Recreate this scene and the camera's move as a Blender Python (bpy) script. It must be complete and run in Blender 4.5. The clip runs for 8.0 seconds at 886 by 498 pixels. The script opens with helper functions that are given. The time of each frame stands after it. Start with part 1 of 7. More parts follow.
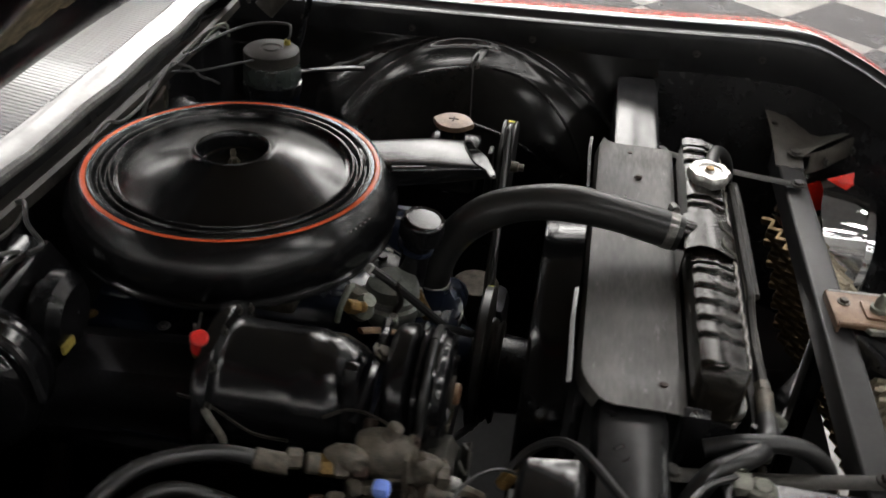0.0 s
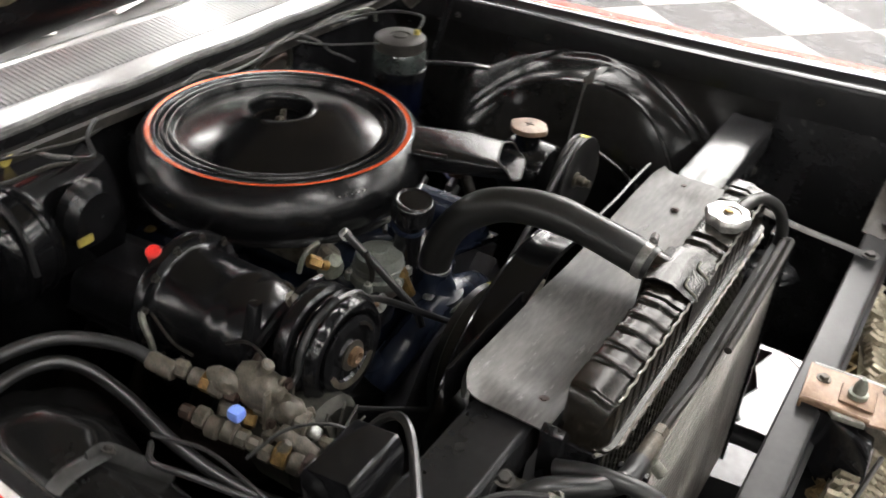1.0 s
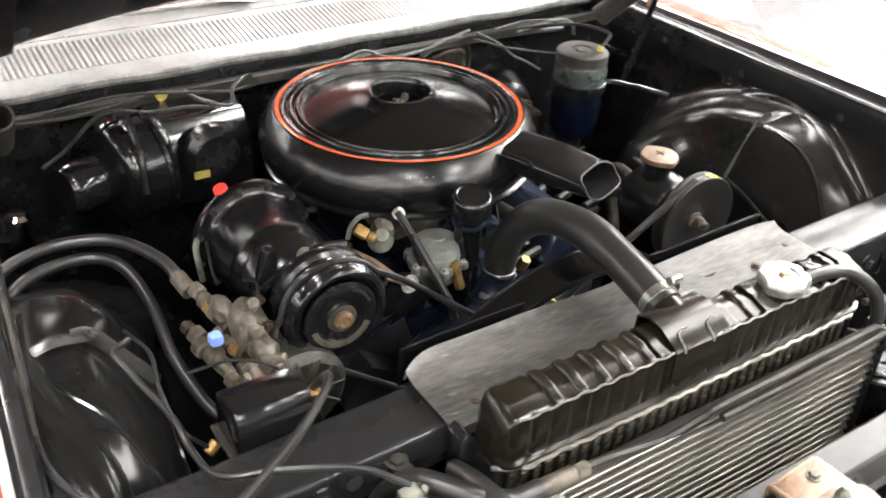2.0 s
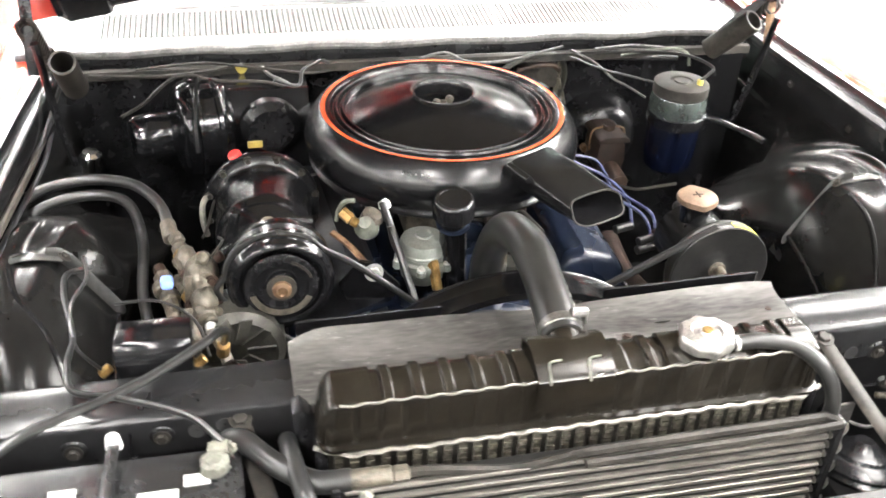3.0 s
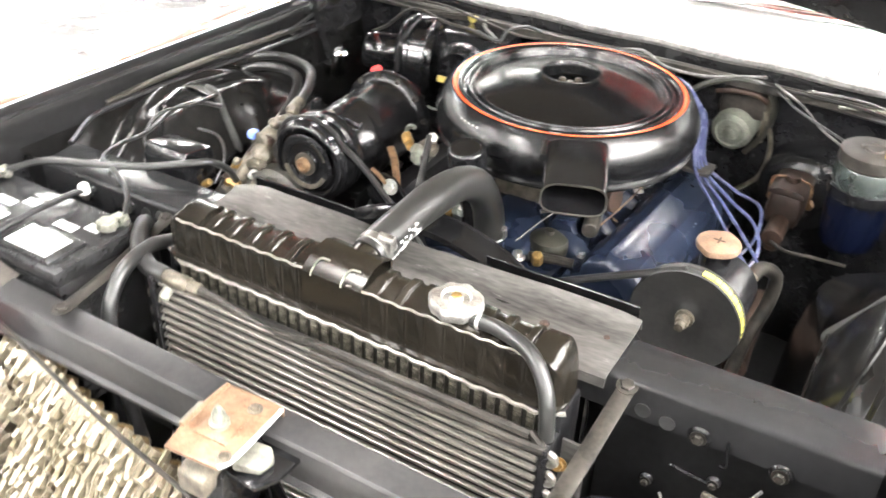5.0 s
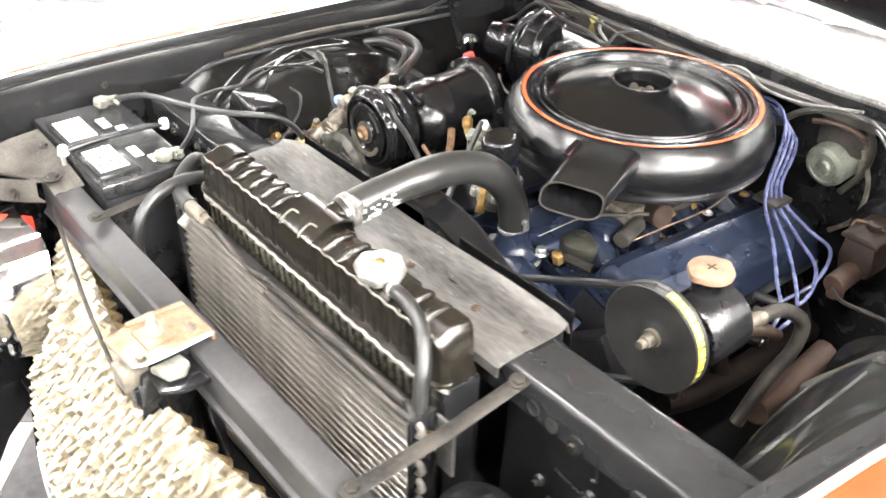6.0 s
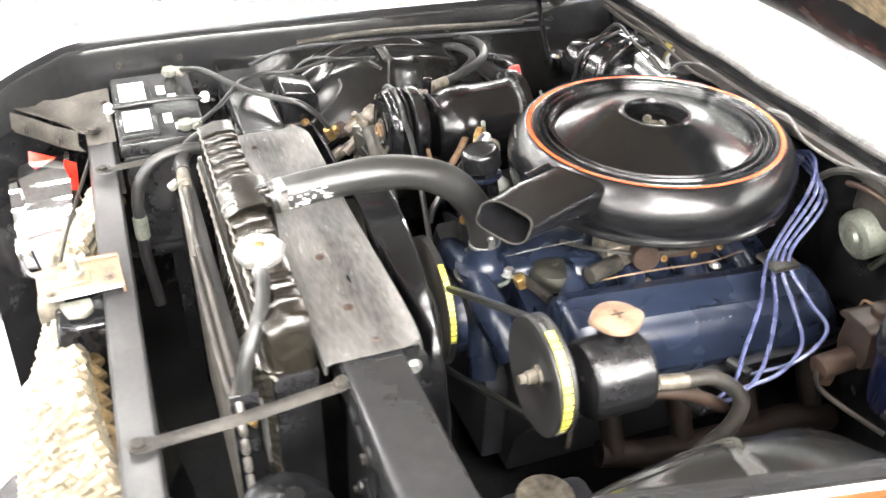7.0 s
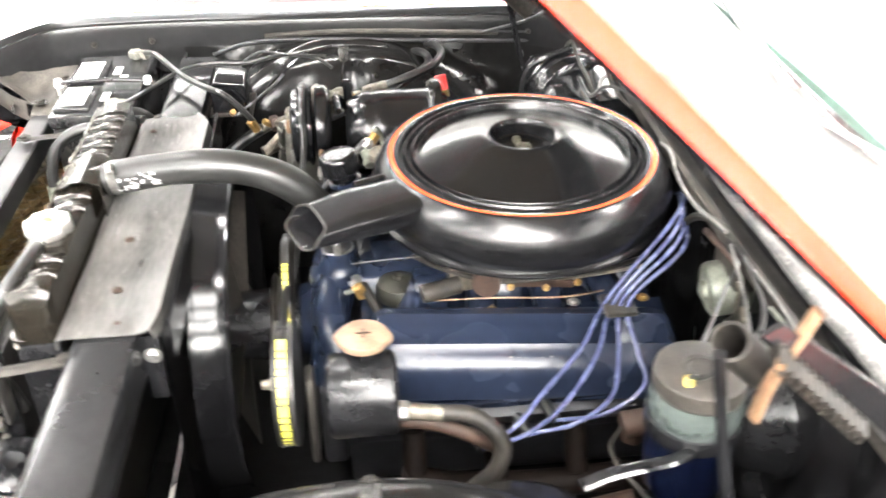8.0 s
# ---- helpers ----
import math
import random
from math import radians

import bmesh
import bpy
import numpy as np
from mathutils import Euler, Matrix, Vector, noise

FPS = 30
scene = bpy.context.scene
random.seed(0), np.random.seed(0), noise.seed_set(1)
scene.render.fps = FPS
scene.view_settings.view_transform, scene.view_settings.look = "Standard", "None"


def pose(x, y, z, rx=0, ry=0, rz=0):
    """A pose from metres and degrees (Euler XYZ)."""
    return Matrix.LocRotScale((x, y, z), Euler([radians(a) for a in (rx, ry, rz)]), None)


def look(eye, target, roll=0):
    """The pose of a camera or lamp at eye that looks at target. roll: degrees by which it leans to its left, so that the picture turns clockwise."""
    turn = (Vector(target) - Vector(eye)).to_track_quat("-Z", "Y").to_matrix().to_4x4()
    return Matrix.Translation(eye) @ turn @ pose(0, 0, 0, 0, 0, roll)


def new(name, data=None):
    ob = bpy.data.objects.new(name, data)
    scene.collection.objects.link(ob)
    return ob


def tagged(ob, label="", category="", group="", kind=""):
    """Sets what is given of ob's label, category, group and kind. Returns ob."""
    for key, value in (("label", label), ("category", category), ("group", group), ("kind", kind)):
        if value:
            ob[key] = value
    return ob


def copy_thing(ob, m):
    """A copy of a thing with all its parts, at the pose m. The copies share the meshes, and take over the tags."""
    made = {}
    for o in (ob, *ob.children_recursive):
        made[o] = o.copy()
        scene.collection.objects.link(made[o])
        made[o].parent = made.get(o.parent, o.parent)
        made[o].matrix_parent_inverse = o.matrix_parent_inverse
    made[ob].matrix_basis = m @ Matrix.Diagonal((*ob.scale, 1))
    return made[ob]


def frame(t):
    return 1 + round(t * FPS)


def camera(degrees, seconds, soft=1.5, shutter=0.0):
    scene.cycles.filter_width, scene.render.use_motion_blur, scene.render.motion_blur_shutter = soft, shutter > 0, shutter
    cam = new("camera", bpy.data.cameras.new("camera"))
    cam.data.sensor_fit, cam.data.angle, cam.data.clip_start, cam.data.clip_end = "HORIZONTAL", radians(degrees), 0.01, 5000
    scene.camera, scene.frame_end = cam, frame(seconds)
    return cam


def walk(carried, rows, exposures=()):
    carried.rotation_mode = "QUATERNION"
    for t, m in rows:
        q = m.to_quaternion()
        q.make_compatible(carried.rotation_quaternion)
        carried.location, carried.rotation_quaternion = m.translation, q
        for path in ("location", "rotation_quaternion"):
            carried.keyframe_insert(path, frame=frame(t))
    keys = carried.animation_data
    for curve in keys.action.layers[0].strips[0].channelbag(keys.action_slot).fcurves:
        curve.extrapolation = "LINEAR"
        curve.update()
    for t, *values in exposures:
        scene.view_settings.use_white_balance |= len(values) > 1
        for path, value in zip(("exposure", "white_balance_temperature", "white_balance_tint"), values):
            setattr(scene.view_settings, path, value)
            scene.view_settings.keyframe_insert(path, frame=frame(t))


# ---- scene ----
cam = camera(51.1, 8.0, soft=1.6, shutter=0.5)
PATH = [
    (0, (-1.0046, -0.4165, 1.5009), (-0.1757, -0.3040, 0.9528), 4.37),
    (0.5, (-0.9740, -0.6318, 1.5056), (-0.1807, -0.3669, 0.9574), 4.41),
    (1, (-0.9159, -0.8176, 1.5142), (-0.1941, -0.3975, 0.9642), 4.31),
    (1.5, (-0.8241, -0.9796, 1.5141), (-0.2130, -0.4108, 0.9638), 4.09),
    (2.8, (-0.3814, -1.2661, 1.5094), (-0.1273, -0.4660, 0.9660), 2.79),
    (3, (-0.3119, -1.2914, 1.5146), (-0.1076, -0.4773, 0.9709), 2.91),
    (3.5, (-0.0958, -1.3317, 1.5143), (-0.0373, -0.4952, 0.9695), 2.64),
    (4, (0.1129, -1.3605, 1.5181), (0.0172, -0.5305, 0.9686), 2.68),
    (4.5, (0.3221, -1.3496, 1.5132), (0.0656, -0.5543, 0.9641), 2.75),
    (5, (0.5250, -1.3102, 1.5121), (0.1107, -0.5842, 0.9631), 2.36),
    (5.2, (0.5953, -1.2884, 1.5066), (0.1217, -0.5982, 0.9595), 2.46),
    (6.3, (0.9271, -1.0034, 1.5245), (0.2387, -0.5359, 0.9700), 0.97),
    (6.5, (0.9792, -0.9274, 1.5199), (0.2560, -0.5096, 0.9700), 0.81),
    (7, (1.0629, -0.7255, 1.5205), (0.2798, -0.4351, 0.9705), 0.50),
    (7.5, (1.1174, -0.4892, 1.5198), (0.3006, -0.3132, 0.9705), 0.20),
    (8, (1.1575, -0.2270, 1.5174), (0.3243, -0.1448, 0.9705), -0.51),
]
EXPOSURES = [(0.0, -1.4), (0.5, -0.95), (1.0, -0.35), (1.5, 0.2), (3.0, 1.35), (5.0, 1.6), (6.5, 1.8), (8.0, 1.8)]
walk(cam, [(t, look(eye, target, roll)) for t, eye, target, roll in PATH], EXPOSURES)

# world: a closed hall, its light comes from the ceiling panels and the pale walls
world = bpy.data.worlds.new("hall_air")
scene.world = world
world.use_nodes = True
world.node_tree.nodes["Background"].inputs[0].default_value = (0.9, 0.95, 1.0, 1)
world.node_tree.nodes["Background"].inputs[1].default_value = 0.05


# ---- materials ----
def mat(name, col, rough=0.5, metal=0.0, var=0.25, scale=30.0, bump=0.15, bscale=None, coat=0.0, col2=None, spots=0.0, spotcol=(0.2, 0.12, 0.07), trans=0.0, ior=1.45, rvar=0.04, stretch=(1, 1, 1), fine=None, spec=0.5, crough=0.06):
    """A painted, cast or moulded surface: broad stains, fine grain, worn specks and a little relief."""
    m = bpy.data.materials.new(name)
    m.use_nodes = True
    nt = m.node_tree
    b = nt.nodes["Principled BSDF"]
    N, L = nt.nodes.new, nt.links.new
    co = N("ShaderNodeTexCoord")
    mp = N("ShaderNodeMapping")
    mp.inputs["Scale"].default_value = stretch
    L(co.outputs["Object"], mp.inputs["Vector"])
    big, small = N("ShaderNodeTexNoise"), N("ShaderNodeTexNoise")
    for n, s, d in ((big, scale, 3.0), (small, fine or scale * 9, 2.0)):
        n.inputs["Scale"].default_value, n.inputs["Detail"].default_value = s, d
        L(mp.outputs[0], n.inputs["Vector"])
    mix = N("ShaderNodeMix")
    mix.data_type = "RGBA"
    c2 = col2 or tuple(min(1, c * (1 + 2.2 * var) + 0.004 * var) for c in col)
    c1 = tuple(c * (1 - var) for c in col)
    mix.inputs[6].default_value, mix.inputs[7].default_value = (*c1, 1), (*c2, 1)
    add = N("ShaderNodeMath")
    add.operation = "MULTIPLY_ADD"
    L(small.outputs[0], add.inputs[0])
    add.inputs[1].default_value = 0.5
    L(big.outputs[0], add.inputs[2])
    rng = N("ShaderNodeMapRange")
    rng.inputs[1].default_value, rng.inputs[2].default_value = 0.5, 1.05
    L(add.outputs[0], rng.inputs[0])
    L(rng.outputs[0], mix.inputs[0])
    out = mix.outputs[2]
    if spots:
        sp, thr, m2 = N("ShaderNodeTexNoise"), N("ShaderNodeMapRange"), N("ShaderNodeMix")
        sp.inputs["Scale"].default_value, sp.inputs["Detail"].default_value = scale * 5.0, 8.0
        sp.inputs["Roughness"].default_value = 0.72
        L(mp.outputs[0], sp.inputs["Vector"])
        thr.inputs[1].default_value, thr.inputs[2].default_value = 0.66 - 0.3 * spots, 0.86 - 0.2 * spots
        L(sp.outputs[0], thr.inputs[0])
        m2.data_type = "RGBA"
        L(thr.outputs[0], m2.inputs[0])
        L(out, m2.inputs[6])
        m2.inputs[7].default_value = (*spotcol, 1)
        out = m2.outputs[2]
    L(out, b.inputs["Base Color"])
    rr = N("ShaderNodeMapRange")
    rr.inputs[3].default_value, rr.inputs[4].default_value = max(0.02, rough - rvar), min(1, rough + rvar)
    L(big.outputs[0], rr.inputs[0])
    L(rr.outputs[0], b.inputs["Roughness"])
    b.inputs["Metallic"].default_value = metal
    b.inputs["Specular IOR Level"].default_value = spec
    b.inputs["Coat Weight"].default_value, b.inputs["Coat Roughness"].default_value = coat, crough
    b.inputs["Transmission Weight"].default_value, b.inputs["IOR"].default_value = trans, ior
    if bump:
        bp = N("ShaderNodeBump")
        bp.inputs["Strength"].default_value, bp.inputs["Distance"].default_value = bump, 0.0008
        L(small.outputs[0], bp.inputs["Height"])
        L(bp.outputs[0], b.inputs["Normal"])
    return m


def glow(name, col, power):
    m = bpy.data.materials.new(name)
    m.use_nodes = True
    b = m.node_tree.nodes["Principled BSDF"]
    b.inputs["Base Color"].default_value = (0.8, 0.8, 0.8, 1)
    b.inputs["Emission Color"].default_value, b.inputs["Emission Strength"].default_value = (*col, 1), power
    return m


GLOSS = mat("gloss_black_paint", (0.0045, 0.0045, 0.005), 0.13, var=0.4, scale=14, bump=0.02, rvar=0.05)
SATIN = mat("satin_black_paint", (0.006, 0.006, 0.0065), 0.26, var=0.4, scale=16, bump=0.05, spec=0.35)
DUSTY = mat("dusty_black_steel", (0.012, 0.0115, 0.011), 0.4, var=0.5, scale=18, bump=0.15, col2=(0.04, 0.036, 0.031), spec=0.16)
SHROUD = mat("deep_black_enamel", (0.003, 0.003, 0.0033), 0.15, var=0.4, scale=14, bump=0.015, rvar=0.04, spec=0.28)
LID = mat("smooth_black_lid_enamel", (0.004, 0.004, 0.0045), 0.2, var=0.2, scale=9, bump=0.004, rvar=0.02)
COMPRESSOR = mat("smooth_black_compressor_paint", (0.0045, 0.0045, 0.005), 0.21, var=0.3, scale=12, bump=0.004, rvar=0.03)
DISH = mat("dull_black_pulley", (0.016, 0.016, 0.016), 0.42, metal=0.2, var=0.3, scale=14, bump=0.02, col2=(0.03, 0.029, 0.028))
BRAKE = mat("dark_rusty_casting", (0.011, 0.0058, 0.004), 0.55, metal=0.2, var=0.5, scale=45, bump=0.5, col2=(0.026, 0.014, 0.009), spots=0.2, spotcol=(0.045, 0.022, 0.013))
PALECAST = mat("smooth_pale_zinc", (0.2, 0.215, 0.195), 0.36, metal=0.35, var=0.2, scale=30, bump=0.04, col2=(0.3, 0.31, 0.285), spots=0.08, spotcol=(0.12, 0.08, 0.04))
EDGE = mat("pale_edge_strip", (0.42, 0.4, 0.38), 0.35, var=0.15, scale=20, bump=0.02)
STRAP = mat("grey_black_strap", (0.028, 0.028, 0.028), 0.24, var=0.25, scale=14, bump=0.03, col2=(0.05, 0.049, 0.047))
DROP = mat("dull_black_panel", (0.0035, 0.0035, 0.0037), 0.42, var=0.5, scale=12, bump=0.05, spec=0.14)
ALTERN = mat("dirty_grey_casting", (0.03, 0.029, 0.025), 0.5, metal=0.3, var=0.5, scale=40, bump=0.3, col2=(0.065, 0.062, 0.052))
CLAMP = mat("dull_clamp_steel", (0.2, 0.195, 0.185), 0.3, metal=0.85, var=0.4, scale=40, bump=0.1)
CLEANER = mat("air_cleaner_black_enamel", (0.0045, 0.0045, 0.005), 0.235, var=0.2, scale=9, bump=0.01, rvar=0.03)
STRIPE = mat("orange_stripe_paint", (0.66, 0.1, 0.035), 0.18, var=0.15, scale=30, bump=0.03)
RUBBER = mat("black_rubber", (0.010, 0.010, 0.010), 0.33, var=0.4, scale=25, bump=0.1)
WORN = mat("worn_grey_black_steel", (0.028, 0.027, 0.026), 0.42, metal=0.2, var=0.7, scale=12, bump=0.006, col2=(0.105, 0.101, 0.095), spots=0.2, spotcol=(0.3, 0.295, 0.285), fine=150, rvar=0.08, spec=0.3, stretch=(0.3, 1.4, 1))
BARTOP = mat("satin_black_bar_paint", (0.011, 0.011, 0.0115), 0.19, var=0.2, scale=8, bump=0.012, spots=0.03, spotcol=(0.04, 0.038, 0.035), rvar=0.015, spec=0.3)
BARDUST = mat("dusty_satin_black_bar", (0.019, 0.019, 0.02), 0.36, var=0.3, scale=12, bump=0.05, col2=(0.034, 0.033, 0.033), spec=0.26)
TANK = mat("sooty_brass_tank", (0.0085, 0.0072, 0.0054), 0.2, metal=0.25, var=0.25, scale=22, bump=0.05, col2=(0.017, 0.0145, 0.0112), stretch=(1, 1, 0.3), rvar=0.06)
FINS = mat("dusty_radiator_fins", (0.05, 0.045, 0.033), 0.45, metal=0.4, var=0.7, scale=70, bump=0.5, col2=(0.2, 0.185, 0.15), spots=0.4, spotcol=(0.012, 0.01, 0.008))
CORE = mat("radiator_core", (0.014, 0.0125, 0.01), 0.5, metal=0.4, var=0.6, scale=60, bump=0.3)
FIN = mat("condenser_fins", (0.009, 0.0085, 0.008), 0.55, metal=0.4, var=0.5, scale=50, bump=0.3)
TUBEM = mat("condenser_tubes", (0.14, 0.13, 0.116), 0.3, metal=0.5, var=0.5, scale=25, bump=0.1, stretch=(0.2, 1, 1))
# sooty iron, and blue parts whose shade is put into the colour
SOOTSHADE = mat("soot_and_shade_black", (0.012, 0.012, 0.014), 0.45, var=0.6, scale=25, bump=0.3, spots=0.3, spotcol=(0.04, 0.03, 0.024))
BLUE = mat("engine_blue_enamel", (0.0075, 0.0107, 0.0205), 0.27, var=0.15, scale=9, bump=0.04, spec=0.36)
CHROME = mat("chrome", (0.75, 0.75, 0.76), 0.1, metal=1, var=0.15, scale=20, bump=0.03, rvar=0.05)
STEEL = mat("bright_steel", (0.5, 0.49, 0.47), 0.32, metal=0.9, var=0.4, scale=40, bump=0.15)
CAST = mat("cast_aluminium", (0.38, 0.38, 0.36), 0.45, metal=0.6, var=0.4, scale=40, bump=0.35, spots=0.3, spotcol=(0.14, 0.11, 0.08))
ZINC = mat("grey_green_zinc", (0.135, 0.142, 0.118), 0.4, metal=0.35, var=0.35, scale=25, bump=0.15, spots=0.2, spotcol=(0.07, 0.062, 0.05))
BRASS = mat("dull_brass", (0.2, 0.125, 0.045), 0.42, metal=0.7, var=0.5, scale=60, bump=0.2, spots=0.35, spotcol=(0.07, 0.05, 0.03))
FITTING = mat("corroded_fittings", (0.06, 0.052, 0.04), 0.45, metal=0.3, var=0.6, scale=70, bump=0.6, col2=(0.17, 0.152, 0.12), spots=0.38, spotcol=(0.1, 0.052, 0.028))
NUT = mat("rust_bloomed_nut", (0.11, 0.06, 0.032), 0.5, metal=0.35, var=0.5, scale=90, bump=0.5, col2=(0.24, 0.15, 0.085), spots=0.2, spotcol=(0.06, 0.028, 0.014))
RUST = mat("rusty_iron", (0.02, 0.0098, 0.0062), 0.62, metal=0.2, var=0.5, scale=45, bump=0.6, col2=(0.046, 0.025, 0.016), spots=0.3, spotcol=(0.07, 0.036, 0.02))
LATCH = mat("yellowed_zinc_plate", (0.14, 0.078, 0.044), 0.42, metal=0.3, var=0.3, scale=30, bump=0.2, col2=(0.24, 0.16, 0.105), spots=0.45, spotcol=(0.09, 0.038, 0.018))
OLIVE = mat("dull_olive_iron", (0.009, 0.0095, 0.009), 0.45, var=0.5, scale=30, bump=0.2, col2=(0.026, 0.025, 0.018), spots=0.2, spotcol=(0.09, 0.075, 0.03))
PLUG = mat("peach_cap", (0.14, 0.094, 0.064), 0.42, metal=0.2, var=0.35, scale=40, bump=0.25, spots=0.35, spotcol=(0.24, 0.13, 0.075))
REDCAP = mat("red_plastic", (0.72, 0.035, 0.03), 0.4, var=0.15, scale=40, bump=0.05)
BLUETAG = mat("pale_blue_plastic", (0.17, 0.27, 0.72), 0.45, var=0.15, scale=40, bump=0.05)
YELLOW = mat("yellow_tape", (0.55, 0.5, 0.06), 0.5, var=0.25, scale=60, bump=0.05)
DIRT = mat("dust_caked_black_steel", (0.022, 0.02, 0.017), 0.55, var=0.5, scale=22, bump=0.25, col2=(0.06, 0.054, 0.046), spec=0.25)
# rusty iron with the shade low in the bay mixed into its colour
MANIF = mat("shaded_brown_iron", (0.003, 0.0021, 0.0017), 0.65, metal=0.1, var=0.5, scale=40, bump=0.4, col2=(0.009, 0.0056, 0.004), spec=0.12)
OCHRE = mat("faded_yellow_paper", (0.33, 0.26, 0.06), 0.6, var=0.3, scale=60, bump=0.05)
INK = mat("black_ink", (0.02, 0.02, 0.02), 0.5, var=0.2, bump=0)
PAPER = mat("white_label", (0.45, 0.45, 0.44), 0.5, var=0.08, scale=30, bump=0.03)
WIRE = mat("blue_plug_wire", (0.046, 0.053, 0.105), 0.27, var=0.2, scale=30, bump=0.03)
CASE = mat("black_battery_plastic", (0.012, 0.012, 0.0125), 0.24, var=0.4, scale=25, bump=0.06)
LEAD = mat("oxidised_lead", (0.11, 0.108, 0.09), 0.6, metal=0.3, var=0.4, scale=90, bump=0.6, col2=(0.22, 0.22, 0.185))
PAINT = mat("orange_red_car_paint", (0.57, 0.028, 0.0095), 0.25, var=0.06, scale=4, bump=0.0, coat=1.0, rvar=0.03, crough=0.13)
COWLM = mat("silver_white_cowl_paint", (0.25, 0.248, 0.245), 0.25, metal=0.4, var=0.12, scale=14, bump=0.03, coat=0.5, spots=0.1, spotcol=(0.35, 0.33, 0.3))
SEAL = mat("grey_weatherstrip", (0.07, 0.068, 0.065), 0.55, var=0.5, scale=30, bump=0.3, spots=0.4, spotcol=(0.3, 0.29, 0.27))
PAD = mat("tan_insulation", (0.17, 0.14, 0.085), 0.95, var=0.5, scale=60, bump=1.0)
GLASSM = mat("clear_glass", (0.9, 0.97, 0.95), 0.03, var=0.02, bump=0, trans=1.0, ior=1.45, rvar=0.01)
SCREENM = mat("pale_green_glass", (0.78, 0.9, 0.85), 0.03, var=0.02, bump=0, trans=1.0, ior=1.5, rvar=0.01)
MINT = mat("pale_green_vinyl", (0.2, 0.25, 0.23), 0.45, var=0.1, scale=20, bump=0.1)
HOSE = mat("scuffed_grey_black_rubber", (0.014, 0.014, 0.0135), 0.34, var=0.2, scale=25, bump=0.04, rvar=0.03)
INNER = mat("inner_fender_black", (0.0055, 0.0054, 0.0053), 0.19, var=0.3, scale=7, bump=0.008, rvar=0.02, spec=0.19)
JARG = mat("cloudy_jar", (0.045, 0.054, 0.05), 0.12, var=0.3, scale=20, bump=0.05, trans=0.3)
FLUID = mat("blue_washer_bottle", (0.0005, 0.0013, 0.0055), 0.22, var=0.5, scale=14, bump=0.03)
LIDM = mat("grey_rubber_lid", (0.02, 0.0175, 0.0145), 0.55, var=0.4, scale=30, bump=0.25, spots=0.2, spotcol=(0.075, 0.066, 0.054))
GOLD = mat("gold_grille_mesh", (0.15, 0.098, 0.042), 0.38, metal=0.7, var=0.5, scale=60, bump=0.15, col2=(0.32, 0.23, 0.12))
IVORY = mat("silver_grille_bars", (0.19, 0.165, 0.12), 0.33, metal=0.45, var=0.4, scale=50, bump=0.1, spots=0.2, spotcol=(0.1, 0.078, 0.05))
AMBER = mat("red_lens", (0.7, 0.02, 0.01), 0.12, var=0.1, bump=0, coat=1.0)
TILEL = mat("light_grey_tile", (0.24, 0.23, 0.22), 0.2, var=0.18, scale=5, bump=0.03, spots=0.1, spotcol=(0.18, 0.17, 0.165))
TILED = mat("dark_grey_tile", (0.06, 0.058, 0.06), 0.2, var=0.3, scale=5, bump=0.03, spots=0.1, spotcol=(0.1, 0.098, 0.096))

WALLM = mat("white_wall_paint", (0.32, 0.32, 0.31), 0.6, var=0.06, scale=2, bump=0.1)
CEILM = mat("pale_ceiling", (0.14, 0.14, 0.138), 0.8, var=0.08, scale=3, bump=0.2)
DIFF = glow("light_diffuser", (1.0, 0.975, 0.945), 100.0)
SOFTDIFF = glow("soft_light_diffuser", (1.0, 0.975, 0.945), 19.0)


# ---- mesh helpers ----
ORG = {}


def thing(name, loc, label, category, group="", kind=""):
    ob = new(name)
    ob.empty_display_size = 0.02
    ob.location = loc
    ORG[ob.name] = Vector(loc)
    return tagged(ob, label, category, group, kind)


def part(name, bm, material, parent=None, label="", flat=False):
    """Links a bmesh in world places as one mesh object under a thing or a part."""
    lo = [min(v.co[i] for v in bm.verts) for i in range(3)]
    hi = [max(v.co[i] for v in bm.verts) for i in range(3)]
    c = Vector([(a + b) / 2 for a, b in zip(lo, hi)])
    for v in bm.verts:
        v.co -= c
    me = bpy.data.meshes.new(name)
    bmesh.ops.recalc_face_normals(bm, faces=bm.faces)
    if not flat:
        for f in bm.faces:
            f.smooth = True
    bm.to_mesh(me)
    bm.free()
    if not flat:
        me.set_sharp_from_angle(angle=radians(38))
    me.materials.append(material)
    ob = new(name, me)
    ob.location = c - (ORG[parent.name] if parent else Vector())
    ob.parent = parent
    ORG[ob.name] = c
    if label:
        ob["label"] = label
    return ob


def solo(name, bm, material, label, category, group="", kind="", flat=False):
    return tagged(part(name, bm, material, None, flat=flat), label, category, group, kind)


def piece(name, mesh, parent, place, turn=None):
    ob = new(name, mesh)
    ob.parent = parent
    ob.location = Vector(place) - ORG[parent.name]
    if turn:
        ob.rotation_euler = turn
    ORG[ob.name] = Vector(place)
    return ob


def box(lo, hi, bevel=0.002, bm=None, m=None, seg=2):
    bm = bm or bmesh.new()
    c = [(a + b) / 2 for a, b in zip(lo, hi)]
    s = [abs(b - a) for a, b in zip(lo, hi)]
    t = (m or Matrix()) @ Matrix.Translation(c) @ Matrix.Diagonal((*s, 1))
    r = bmesh.ops.create_cube(bm, size=1.0, matrix=t)
    if bevel:
        e = list({e for v in r["verts"] for e in v.link_edges})
        bmesh.ops.bevel(bm, geom=e, offset=min(bevel, min(s) * 0.45), segments=seg, profile=0.5, affect="EDGES")
    return bm


